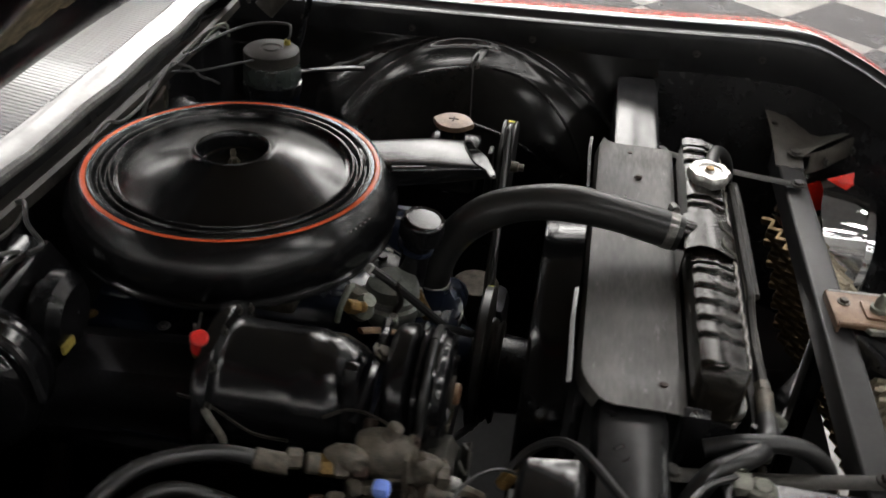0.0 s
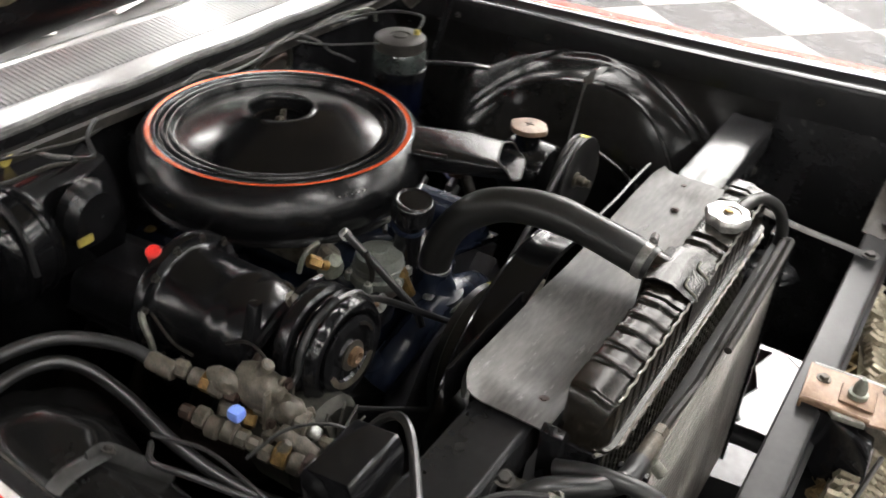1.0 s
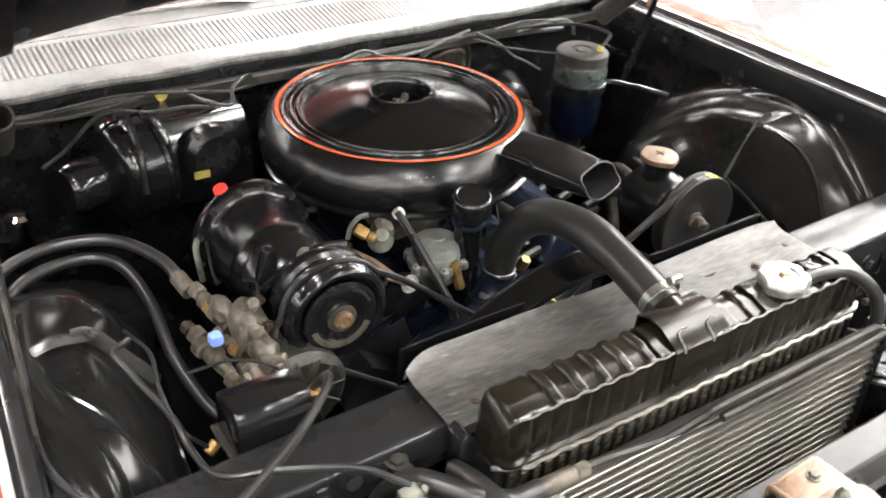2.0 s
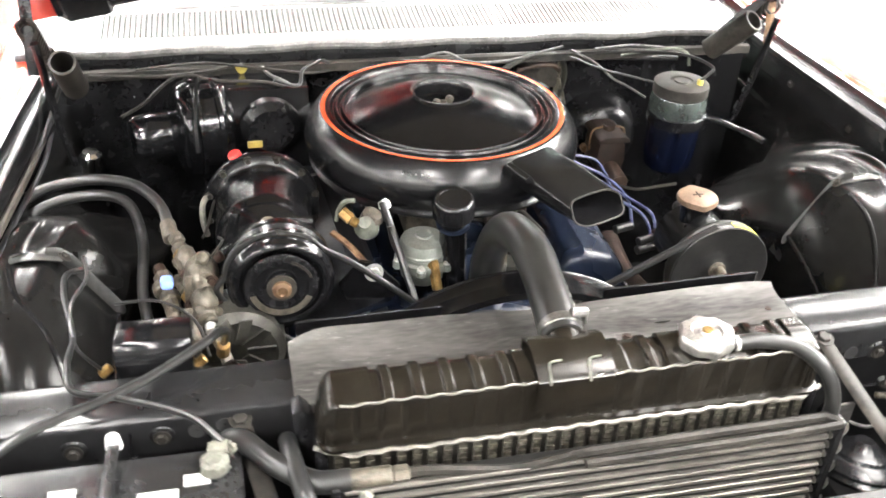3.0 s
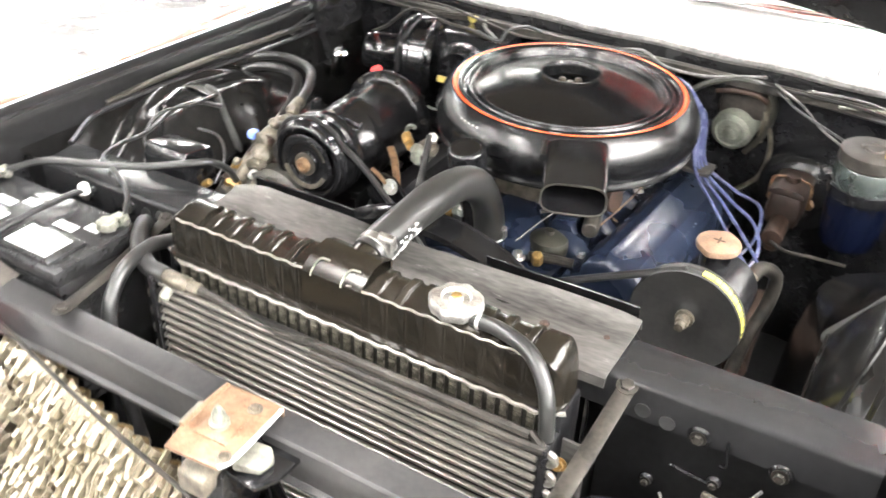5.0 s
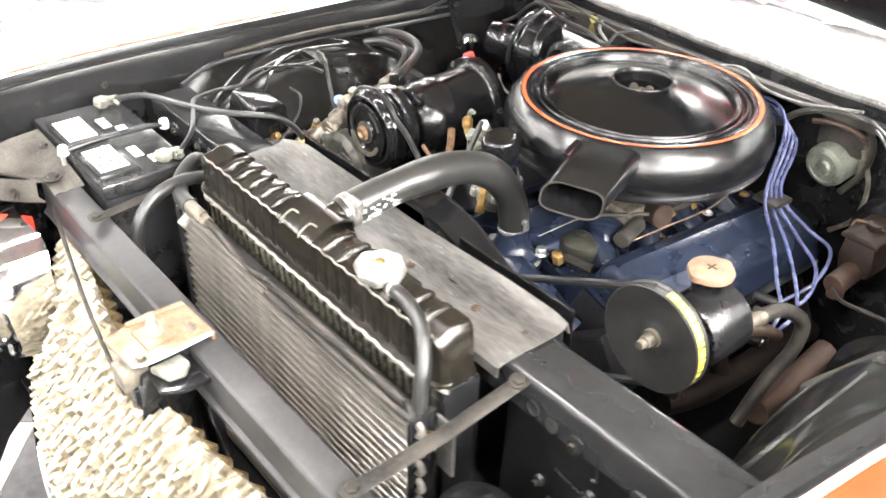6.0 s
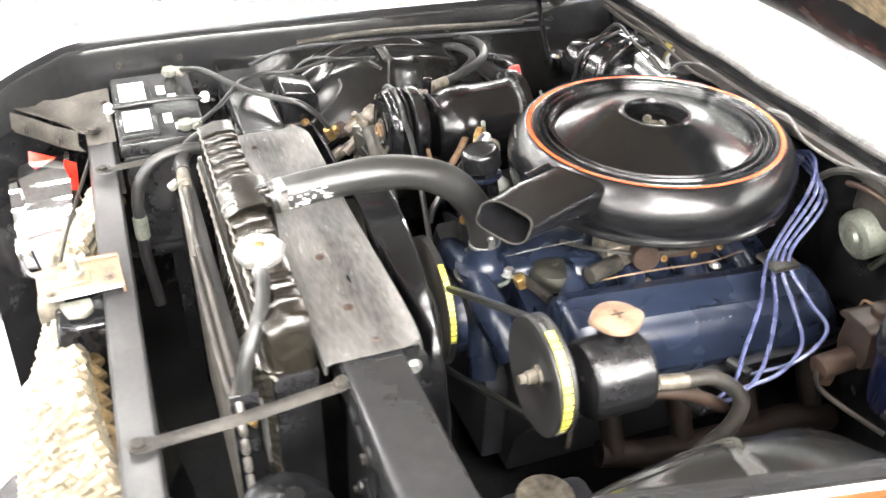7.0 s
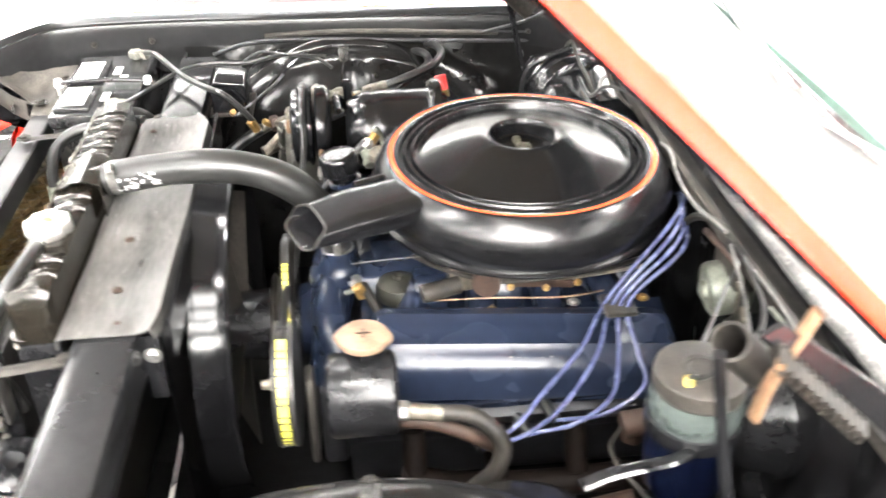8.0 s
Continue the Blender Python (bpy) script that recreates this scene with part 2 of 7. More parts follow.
def lathe(prof, m=None, n=40, bm=None, arc=(0, 360)):
    """Turns a profile of (radius, height) round the local z."""
    bm = bm or bmesh.new()
    m = m or Matrix()
    full = arc[1] - arc[0] >= 360
    cols = n if full else n + 1
    rings = []
    for r, z in prof:
        if r < 1e-6:
            rings.append([bm.verts.new(m @ Vector((0, 0, z)))] * cols)
        else:
            rings.append([bm.verts.new(m @ Vector((r * math.cos(a), r * math.sin(a), z))) for a in [radians(arc[0] + (arc[1] - arc[0]) * k / n) for k in range(cols)]])
    for p, q in zip(rings, rings[1:]):
        for k in range(n):
            j = (k + 1) % cols
            vs = []
            for v in (p[k], p[j], q[j], q[k]):
                if v not in vs:
                    vs.append(v)
            if len(vs) > 2:
                bm.faces.new(vs)
    return bm


def aim(a, b):
    """A matrix with its origin at a and its z along a to b."""
    d = Vector(b) - Vector(a)
    return Matrix.Translation(a) @ d.to_track_quat("Z", "Y").to_matrix().to_4x4()


def cyl(a, b, r, r2=None, n=24, bm=None, edge=0.0015):
    h = (Vector(b) - Vector(a)).length
    r2 = r if r2 is None else r2
    e = min(edge, r * 0.4, r2 * 0.4, h * 0.3)
    return lathe([(0, 0), (r - e, 0), (r, e), (r2, h - e), (r2 - e, h), (0, h)], aim(a, b), n, bm)


def spline(pts, steps=8):
    P = [Vector(p) for p in pts]
    P = [P[0] * 2 - P[1]] + P + [P[-1] * 2 - P[-2]]
    out = []
    for i in range(1, len(P) - 2):
        a, b, c, d = P[i - 1 : i + 3]
        for k in range(steps):
            t = k / steps
            out.append(0.5 * (2 * b + (c - a) * t + (2 * a - 5 * b + 4 * c - d) * t * t + (3 * b - a - 3 * c + d) * t**3))
    return out + [P[-2]]


def tube(pts, r, n=10, steps=8, bm=None, flat=1.0):
    """A round (or flattened) tube that glides through points."""
    bm = bm or bmesh.new()
    path = spline(pts, steps) if steps > 1 else [Vector(p) for p in pts]
    radii = r if callable(r) else (lambda s: r)
    up = None
    rings = []
    for i, p in enumerate(path):
        d = (path[min(i + 1, len(path) - 1)] - path[max(i - 1, 0)]).normalized()
        if up is None:
            up = Vector((0, 0, 1)) if abs(d.z) < 0.9 else Vector((0, 1, 0))
        up = (up - d * up.dot(d)).normalized()
        side = d.cross(up)
        rr = radii(i / (len(path) - 1))
        rings.append([bm.verts.new(p + rr * (side * math.cos(a) + up * math.sin(a) * flat)) for a in [2 * math.pi * k / n for k in range(n)]])
    for p, q in zip(rings, rings[1:]):
        for k in range(n):
            bm.faces.new((p[k], p[(k + 1) % n], q[(k + 1) % n], q[k]))
    bm.faces.new(rings[0][::-1])
    bm.faces.new(rings[-1])
    return bm


def loft(rows, bm=None, thick=0.0, closed=False):
    """A sheet through rows of points; thick gives it a back."""
    bm = bm or bmesh.new()
    vs = [[bm.verts.new(Vector(p)) for p in row] for row in rows]
    fs = []
    for p, q in zip(vs, vs[1:]):
        n = len(p)
        for k in range(n if closed else n - 1):
            fs.append(bm.faces.new((p[k], p[(k + 1) % n], q[(k + 1) % n], q[k])))
    if thick:
        bmesh.ops.recalc_face_normals(bm, faces=bm.faces)
        bmesh.ops.solidify(bm, geom=fs, thickness=thick)
    return bm


def prism(outline, lo, hi, axis="y", bevel=0.0, bm=None, m=None):
    """An outline of two coordinates, pushed along an axis from lo to hi."""
    bm = bm or bmesh.new()
    put = {"x": lambda a, b, s: (s, a, b), "y": lambda a, b, s: (a, s, b), "z": lambda a, b, s: (a, b, s)}[axis]
    m = m or Matrix()
    A = [bm.verts.new(m @ Vector(put(a, b, lo))) for a, b in outline]
    B = [bm.verts.new(m @ Vector(put(a, b, hi))) for a, b in outline]
    n = len(A)
    fs = [bm.faces.new(A[::-1]), bm.faces.new(B)] + [bm.faces.new((A[k], A[(k + 1) % n], B[(k + 1) % n], B[k])) for k in range(n)]
    if bevel:
        es = list({e for f in fs for e in f.edges})
        bmesh.ops.bevel(bm, geom=es, offset=bevel, segments=2, profile=0.5, affect="EDGES")
    return bm


def bolt(p, d, r=0.007, h=0.005, bm=None):
    """A hexagon head on a washer."""
    m = aim(p, Vector(p) + Vector(d))
    bm = lathe([(0, 0), (r * 1.5, 0), (r * 1.5, 0.0012), (0, 0.0012)], m, 16, bm)
    return lathe([(0, 0.001), (r, 0.001), (r, h * 0.8), (r * 0.85, h), (0, h)], m, 6, bm)


def lerp(a, b, t):
    return Vector(a).lerp(Vector(b), t)


# ---- the hall ----
def hall():
    W, D, H = 9.0, 9.0, 3.5
    for name, lo, hi in (("wall_north", (-W, D, 0), (W, D + 0.2, H)), ("wall_south", (-W, -D - 0.2, 0), (W, -D, H)), ("wall_east", (W, -D - 0.2, 0), (W + 0.2, D + 0.2, H)), ("wall_west", (-W - 0.2, -D - 0.2, 0), (-W, D + 0.2, H))):
        solo(name, box(lo, hi, 0), WALLM, "plain white painted wall of the showroom", "wall", kind="structure")
    solo("ceiling", box((-W - 0.2, -D - 0.2, H), (W + 0.2, D + 0.2, H + 0.2), 0), CEILM, "pale plain ceiling of the showroom", "ceiling", kind="structure")
    lamp = thing("ceiling_light", (0, 0, H), "long white fluorescent ceiling light with glowing diffuser", "ceiling light", "ceiling lights of the hall")
    fr = box((-0.62, -0.12, -0.08), (0.62, -0.09, 0), 0.004)
    for lo, hi in (((-0.62, 0.09, -0.08), (0.62, 0.12, 0)), ((-0.62, -0.089, -0.08), (-0.59, 0.089, 0)), ((0.59, -0.089, -0.08), (0.62, 0.089, 0))):
        box(lo, hi, 0.004, fr)
    o = part("frame", fr, STEEL, None)
    o.parent, o.location = lamp, o.location
    d = part("diffuser", box((-0.589, -0.089, -0.06), (0.589, 0.089, -0.05), 0.003), DIFF, None, "glowing white diffuser")
    d.parent = lamp
    spots = [(x, y, 90) for x in (-7.8, -5.6, -3.4, -1.2, 1.2, 3.4, 5.6, 7.8) for y in (-7.6, -5.4, -3.2, -1.0, 1.2, 3.4, 5.6, 7.8)]
    spots += [(s * 8.55, y, 90) for s in (-1, 1) for y in (-6.4, -4.3, -2.1, 0.1, 2.3, 4.5)]
    spots += [(x, y, 90) for x in (4.9, 6.2, 6.8) for y in (-1.4, 0.1, 1.6)]
    spots += [(x, 0.1, 90) for x in (5.25, 5.9, 6.5)]
    spots += [(4.9, -2.6, 90), (6.2, -2.6, 90), (5.5, -2.0, 90), (-4.5, 6.7, 90), (-6.7, 4.5, 90), (-6.7, 6.7, 90), (-2.3, 6.7, 90)]
    spots = [p for p in spots if not (-6 < p[0] < -3 and -2 < p[1] < (2 if p[0] < -5 else 4))]
    lamp.matrix_basis = pose(spots[0][0], spots[0][1], H, 0, 0, spots[0][2])
    for x, y, a in spots[1:]:
        copy_thing(lamp, pose(x, y, H, 0, 0, a))
    wide = thing("ceiling_panel", (0, 0, H), "square white ceiling light panel with glowing diffuser", "ceiling light", "ceiling panels of the hall")
    fr = box((-0.31, -0.61, -0.05), (0.31, -0.58, 0), 0.004)
    for lo, hi in (((-0.31, 0.58, -0.05), (0.31, 0.61, 0)), ((-0.31, -0.579, -0.05), (-0.28, 0.579, 0)), ((0.28, -0.579, -0.05), (0.31, 0.579, 0))):
        box(lo, hi, 0.004, fr)
    o = part("frame", fr, STEEL, None)
    o.parent = wide
    d = part("diffuser", box((-0.279, -0.579, -0.04), (0.279, 0.579, -0.03), 0.003), SOFTDIFF, None, "glowing white diffuser")
    d.parent = wide
    panels = [(2.0, -0.6), (2.8, -0.6), (2.35, 0.75), (3.05, 0.75), (3.75, -0.2), (4.4, 0.7)]
    wide.matrix_basis = pose(*panels[0], H)
    for x, y in panels[1:]:
        copy_thing(wide, pose(x, y, H))


hall()


# ---- the car's body ----
CAR = thing("car", (0, 0.3, 0), "orange-red vintage car with its hood raised over a black engine bay", "car")
LIP = {1: [(-1.02, 0.40, 0.885), (-0.95, 0.50, 0.925), (-0.86, 0.572, 0.955), (-0.78, 0.605, 0.967), (-0.6, 0.618, 0.957), (-0.4, 0.634, 0.943), (0.0, 0.683, 0.914), (0.3, 0.72, 0.892), (0.7, 0.75, 0.89), (1.6, 0.78, 0.9)],
       -1: [(-1.02, -0.44, 0.855), (-0.95, -0.53, 0.875), (-0.86, -0.60, 0.896), (-0.78, -0.645, 0.902), (-0.6, -0.652, 0.904), (-0.4, -0.641, 0.905), (0.0, -0.617, 0.906), (0.3, -0.60, 0.907), (0.7, -0.62, 0.91), (1.6, -0.66, 0.92)]}


def lip_at(s, y):
    rows = LIP[s]
    for (y0, x0, z0), (y1, x1, z1) in zip(rows, rows[1:]):
        if y <= y1:
            t = max(0, (y - y0) / (y1 - y0))
            return x0 + (x1 - x0) * t, z0 + (z1 - z0) * t
    return rows[-1][1:]


def fender(s):
    pts = spline([(x, y, z) for y, x, z in LIP[s]], 5)
    def run(offs):
        return [[(p.x + s * (a if s == 1 or a < 0.012 else 0.5 * a if a < 0.024 else a - 0.012), p.y, p.z + b) for a, b in offs] for p in pts]
    f = part("fender", loft(run([(0.024, -0.012), (0.0245, 0.003), (0.026, 0.0065), (0.03, 0.0075), (0.06, 0.0075), (0.095, 0.003), (0.13, -0.008), (0.165, -0.027), (0.195, -0.055), (0.217, -0.095), (0.23, -0.15), (0.238, -0.25), (0.236, -0.45), (0.21, -0.62)]), thick=0.0015), PAINT, CAR)
    part("hood_ledge", loft(run([(-0.014, -0.085), (-0.012, -0.012), (-0.008, -0.002), (0.0, 0.0), (0.012, -0.001), (0.018, 0.003), (0.022, 0.009), (0.0236, 0.0095), (0.0238, -0.01)]), thick=0.0012), BARTOP, f, "black folded edge of the fender")
    part("edge_strip", loft(run([(0.0242, 0.0085), (0.0258, 0.0092), (0.0285, 0.0098), (0.031, 0.0094), (0.0325, 0.0078)])), EDGE, f, "pale strip along the painted edge")
    for k, y in enumerate((-0.73, -0.62, -0.33, -0.1, 0.12)):
        x, z = lip_at(s, y)
        part("fender_bolt", bolt((x - s * 0.0135, y, z - 0.035), (-s, 0, 0), 0.0045), DUSTY, f)
    return f


for side in (1, -1):
    fender(side)


def inner_fender(s):
    """The pressed panel under the fender with its round wheel arch."""
    def surf(y, t):
        xl, zl = lip_at(s, y)
        xl = abs(xl) - 0.012
        yc, zc, R = (-0.25, 0.567, 0.31) if s == 1 else (-0.25, 0.545, 0.31)
        dy = abs(y - yc)
        w = 1 / (1 + math.exp((dy - 0.285) / 0.018))
        fall = 0.315 - math.sqrt(max(0.004, 0.315 ** 2 - min(dy, 0.308) ** 2))
        g = 0 if s == 1 else 1 / (1 + math.exp(max(-60, min(60, (-0.215 - y) / 0.012))))
        hump = ((xl, zl - 0.05), (xl - 0.02, min(zl - 0.058, 0.876) - 0.4 * fall), (0.556 - 0.026 * g, (0.857 if s == 1 else 0.838) + 0.014 * g - fall), (0.507 - 0.018 * g, (0.79 if s == 1 else 0.775) + 0.022 * g - fall), (0.497, 0.74 - fall), (0.488, 0.6), (0.48, 0.42))
        wall = ((xl, zl - 0.05), (xl - 0.006, zl - 0.09), (xl - 0.012, 0.79), (xl - 0.02, 0.73), (xl - 0.03, 0.66), (xl - 0.045, 0.55), (xl - 0.06, 0.42))
        P = [tuple(a * w + b * (1 - w) for a, b in zip(p, q)) for p, q in zip(hump, wall)]
        u = t * 6
        k = min(5, int(u))
        q0, q1, q2, q3 = (P[max(0, min(6, k + d))] for d in (-1, 0, 1, 2))
        f = u - k
        x, z = (0.5 * (2 * b + (c - a) * f + (2 * a - 5 * b + 4 * c - d) * f * f + (3 * b - a - 3 * c + d) * f**3) for a, b, c, d in zip(q0, q1, q2, q3))
        x -= 0.055 * w * math.exp(-(((y + (0.0 if s == 1 else 0.05)) / 0.16) ** 2)) * min(1, max(0, ((0.80 if s == 1 else 0.81) - z) / 0.06)) ** 1.5
        d = math.hypot(y - yc, z - zc)
        k = 1 / (1 + math.exp(max(-60, min(60, (d - R) / 0.005))))
        k *= w
        x -= 0.008 * k
        bead = 0.009 * w * math.exp(-((d - R - 0.004) / 0.0065) ** 2)
        x, z = x - 0.7 * bead, z + 0.007 * k + 0.8 * bead
        return s * x, y, z
    ys = [-0.56 + 0.006 * k for k in range(151)]
    p = part("inner_fender", loft([[surf(y, k / 84) for k in range(85)] for y in ys], thick=0.0015), INNER, CAR, "black pressed inner fender with round wheel arch")
    part("front_inner_panel", loft([[(s * (abs(lip_at(s, y)[0]) - 0.012 - 0.02 * k), y, lip_at(s, y)[1] - 0.07 - 0.1 * k) for k in range(5)] for y in (-1.0, -0.95, -0.9, -0.85, -0.8, -0.7, -0.6, -0.535)], thick=0.0015), SATIN, CAR)
    a, b = (Vector((0.556, -0.235, 0.868)), Vector((0.494, -0.244, 0.786))) if s == 1 else (Vector((-0.54, -0.246, 0.853)), Vector((-0.486, -0.262, 0.782)))
    low = 0.0 if s == 1 else 0.012
    def on(y, z):
        q = min((surf(y, k / 300) for k in range(30, 280)), key=lambda c: abs(c[2] - z))
        return q[0] - s * 0.0015, y, q[2]
    for run in (((-0.245, 0.786), (-0.3, 0.772), (-0.36, 0.745), (-0.41, 0.70), (-0.44, 0.65)), ((-0.27, 0.868), (-0.32, 0.86), (-0.365, 0.838), (-0.41, 0.795), (-0.44, 0.75), (-0.465, 0.69))):
        part("pressed_bead", tube([on(y, z - low) for y, z in run], 0.004, 8, 6), GLOSS if s == -1 else INNER, p)
    out = Vector((s * (abs(lip_at(s, -0.25)[0]) - 0.012), -0.25, lip_at(s, -0.25)[1] - 0.03))
    part("fender_brace", tube([b - Vector((0, 0, 0.01)), b, lerp(b, a, 0.5), a, lerp(a, out, 0.25)], 0.0105, 8, 4, flat=0.25), STRAP, p, "grey-black strap brace")
    part("fender_brace", tube([a, lerp(a, out, 0.5) - Vector((0, 0, 0.004)), out - Vector((0, 0, 0.024))], 0.0105, 8, 4, flat=0.25), STRAP, p, "grey-black strap brace")
    part("brace_bolt", bolt(a + Vector((-s * 0.002, -0.002, 0.002)), (-s * 0.6, 0, 0.8), 0.006), DUSTY, p)
    return p


for side in (1, -1):
    inner_fender(side)


def cowl():
    ys = [(0.2415, 0.9255), (0.2425, 0.928), (0.246, 0.931), (0.272, 0.938), (0.28, 0.943)]
    yr = [(0.372, 0.954), (0.376, 0.957), (0.383, 0.9575), (0.388, 0.955), (0.405, 0.958), (0.42, 0.9655)]
    X = [-0.66 + 0.06 * k for k in range(23)]
    crown = lambda x: -0.012 * (x / 0.6) ** 2
    bend = lambda x: 0.03 * (x / 0.6) ** 2
    c = part("cowl", loft([[(x, y + bend(x), z + crown(x)) for y, z in ys] for x in X], thick=0.001), COWLM, CAR, "silver-white cowl panel with a louvred air intake")
    part("cowl_face", loft([[(x, y + bend(x), z + crown(x)) for y, z in ((0.238, 0.905), (0.2385, 0.918), (0.2405, 0.9262))] for x in X], thick=0.001), SATIN, c, "black edge below the cowl")
    part("cowl_rear", loft([[(x, y + bend(x), z + crown(x)) for y, z in yr] for x in X], thick=0.001), COWLM, c)
    # louvre bars of the intake
    bar = box((-0.0033, -0.046, -0.005), (0.0033, 0.046, 0.002), 0.0014, seg=1)
    me = bpy.data.meshes.new("louvre")
    bar.to_mesh(me)
    bar.free()
    me.materials.append(COWLM)
    n = 116
    for k in range(n):
        x = -0.522 + 1.044 * k / (n - 1)
        piece("louvre", me, c, (x, 0.326 + bend(x), 0.948 + crown(x)), (radians(7), 0, 0))
    for lo, hi in ((-0.66, -0.528), (0.528, 0.66)):
        part("cowl_end", loft([[(x, y + bend(x), z + crown(x)) for y, z in ((0.28, 0.943), (0.326, 0.948), (0.372, 0.954))] for x in (lo, (lo + hi) / 2, hi)], thick=0.001), COWLM, c)
    part("plenum", box((-0.66, 0.27, 0.86), (0.66, 0.43, 0.872), 0.002), SATIN, c)
    part("weatherstrip", tube([(x, 0.234 + bend(x), 0.934 + crown(x) + 0.002 * math.sin(k * 1.7)) for k, x in enumerate(X)], 0.0075, 8, 3), SEAL, c, "worn grey rubber weatherstrip")
    part("cowl_flange", loft([[(x, y + bend(x), z + crown(x)) for y, z in ((0.203, 0.9), (0.206, 0.913), (0.214, 0.915), (0.222, 0.91), (0.238, 0.907))] for x in X], thick=0.0012), DUSTY, c)
    # firewall with shallow pressed ribs
    part("firewall", loft([[(x, 0.25 + 0.012 * math.sin(x * 21) ** 4 + 0.03 * max(0, 0.75 - z), z) for z in (0.905, 0.88, 0.84, 0.8, 0.74, 0.66, 0.5, 0.35)] for x in [-0.66 + 0.02 * k for k in range(67)]], thick=0.002), SATIN, CAR, "black steel firewall")
    # windscreen
    w = part("windscreen_frame", tube([(-0.72, 0.60, 0.985), (-0.6, 0.49, 0.972), (-0.3, 0.432, 0.971), (0, 0.418, 0.971), (0.3, 0.432, 0.971), (0.6, 0.49, 0.972), (0.72, 0.60, 0.985)], 0.008, 10, 6), CHROME, CAR, "chrome windscreen surround")
    rows = []
    for k in range(13):
        x = -0.69 + 0.115 * k
        y0 = 0.422 + 0.1 * (abs(x) / 0.7) ** 2 + 0.06 * (abs(x) / 0.7) ** 4
        rows.append([(x * (1 - 0.1 * t), y0 + (0.94 - y0) * t, 0.972 + 0.42 * t) for t in (0, 0.25, 0.5, 0.75, 1)])
    gl = part("windscreen", loft(rows, thick=0.005), SCREENM, CAR, "pale green windscreen glass")
    gl.visible_shadow = False
    part("dashboard", loft([[(x, y, z - 0.02 * (x / 0.6) ** 2) for y, z in ((0.47, 0.80), (0.47, 0.952), (0.5, 0.962), (0.7, 0.985), (0.98, 0.99), (1.0, 0.97), (1.0, 0.80))] for x in (-0.64, -0.3, 0, 0.3, 0.64)], thick=0.01), MINT, CAR, "pale green padded dashboard")
    part("cabin", box((-0.74, 1.0, 0.3), (0.74, 1.6, 0.95), 0.03), SATIN, CAR)
    part("roof", loft([[(x, y, 1.40 + 0.03 * (1 - (x / 0.65) ** 2) - 0.05 * max(0, y - 1.2)) for y in (0.92, 1.0, 1.2, 1.5, 1.9)] for x in (-0.64, -0.4, 0, 0.4, 0.64)], thick=0.01), PAINT, CAR)
    # the rest of the body behind the windscreen
    half = [(1.0, 0.3), (1.045, 0.42), (1.06, 0.72), (1.04, 0.84), (0.99, 0.9), (0.9, 0.915), (0.72, 0.925), (0.4, 0.94), (0.0, 0.945)]
    rows = []
    for y, kx, kz in ((1.6, 1, 1), (2.2, 1, 1.0), (2.8, 0.99, 0.99), (3.4, 0.96, 0.96), (3.75, 0.9, 0.9), (3.85, 0.82, 0.8)):
        ring = [(-x * kx, y, z * kz) for x, z in half] + [(x * kx, y, z * kz) for x, z in half[-2::-1]]
        rows.append(ring)
    part("rear_body", loft(rows, thick=0.002), PAINT, CAR, "orange-red rear body")
    part("rear_panel", box((-0.8, 3.8, 0.3), (0.8, 3.84, 0.72), 0.02), PAINT, CAR)
    part("rear_roof", loft([[(x * (1 - 0.1 * k / 6), 1.88 + 0.16 * k, 1.372 + 0.025 * (1 - (x / 0.64) ** 2) - 0.012 * k * k) for x in (-0.64, -0.4, -0.2, 0, 0.2, 0.4, 0.64)] for k in range(7)], thick=0.01), PAINT, CAR)
    for s in (1, -1):
        part("door_skin", loft([[(s * x, y, z) for x, z in ((0.93, 0.91), (0.99, 0.9), (1.035, 0.84), (1.055, 0.72), (1.04, 0.42), (1.0, 0.3))] for y in (1.0, 1.3, 1.6)], thick=0.002), PAINT, CAR)
        part("roof_pillar", tube([(s * 0.60, 2.35, 1.35), (s * 0.68, 2.7, 1.1), (s * 0.74, 2.95, 0.925)], 0.03, 8, 4), PAINT, CAR)
    gl2 = part("rear_window", loft([[(x, 2.36 + 0.6 * t, 1.35 - 0.41 * t) for t in (0, 0.5, 1)] for x in (-0.56, -0.2, 0.2, 0.56)], thick=0.005), GLASSM, CAR)
    for s in (1, -1):
        part("wiper", tube([(s * 0.06, 0.402, 0.968), (s * 0.2, 0.416, 0.984), (s * 0.34, 0.446, 0.995), (s * 0.46, 0.49, 1.0)], 0.006, 6, 5, flat=0.6), STEEL, CAR, "bright windscreen wiper arm")


cowl()


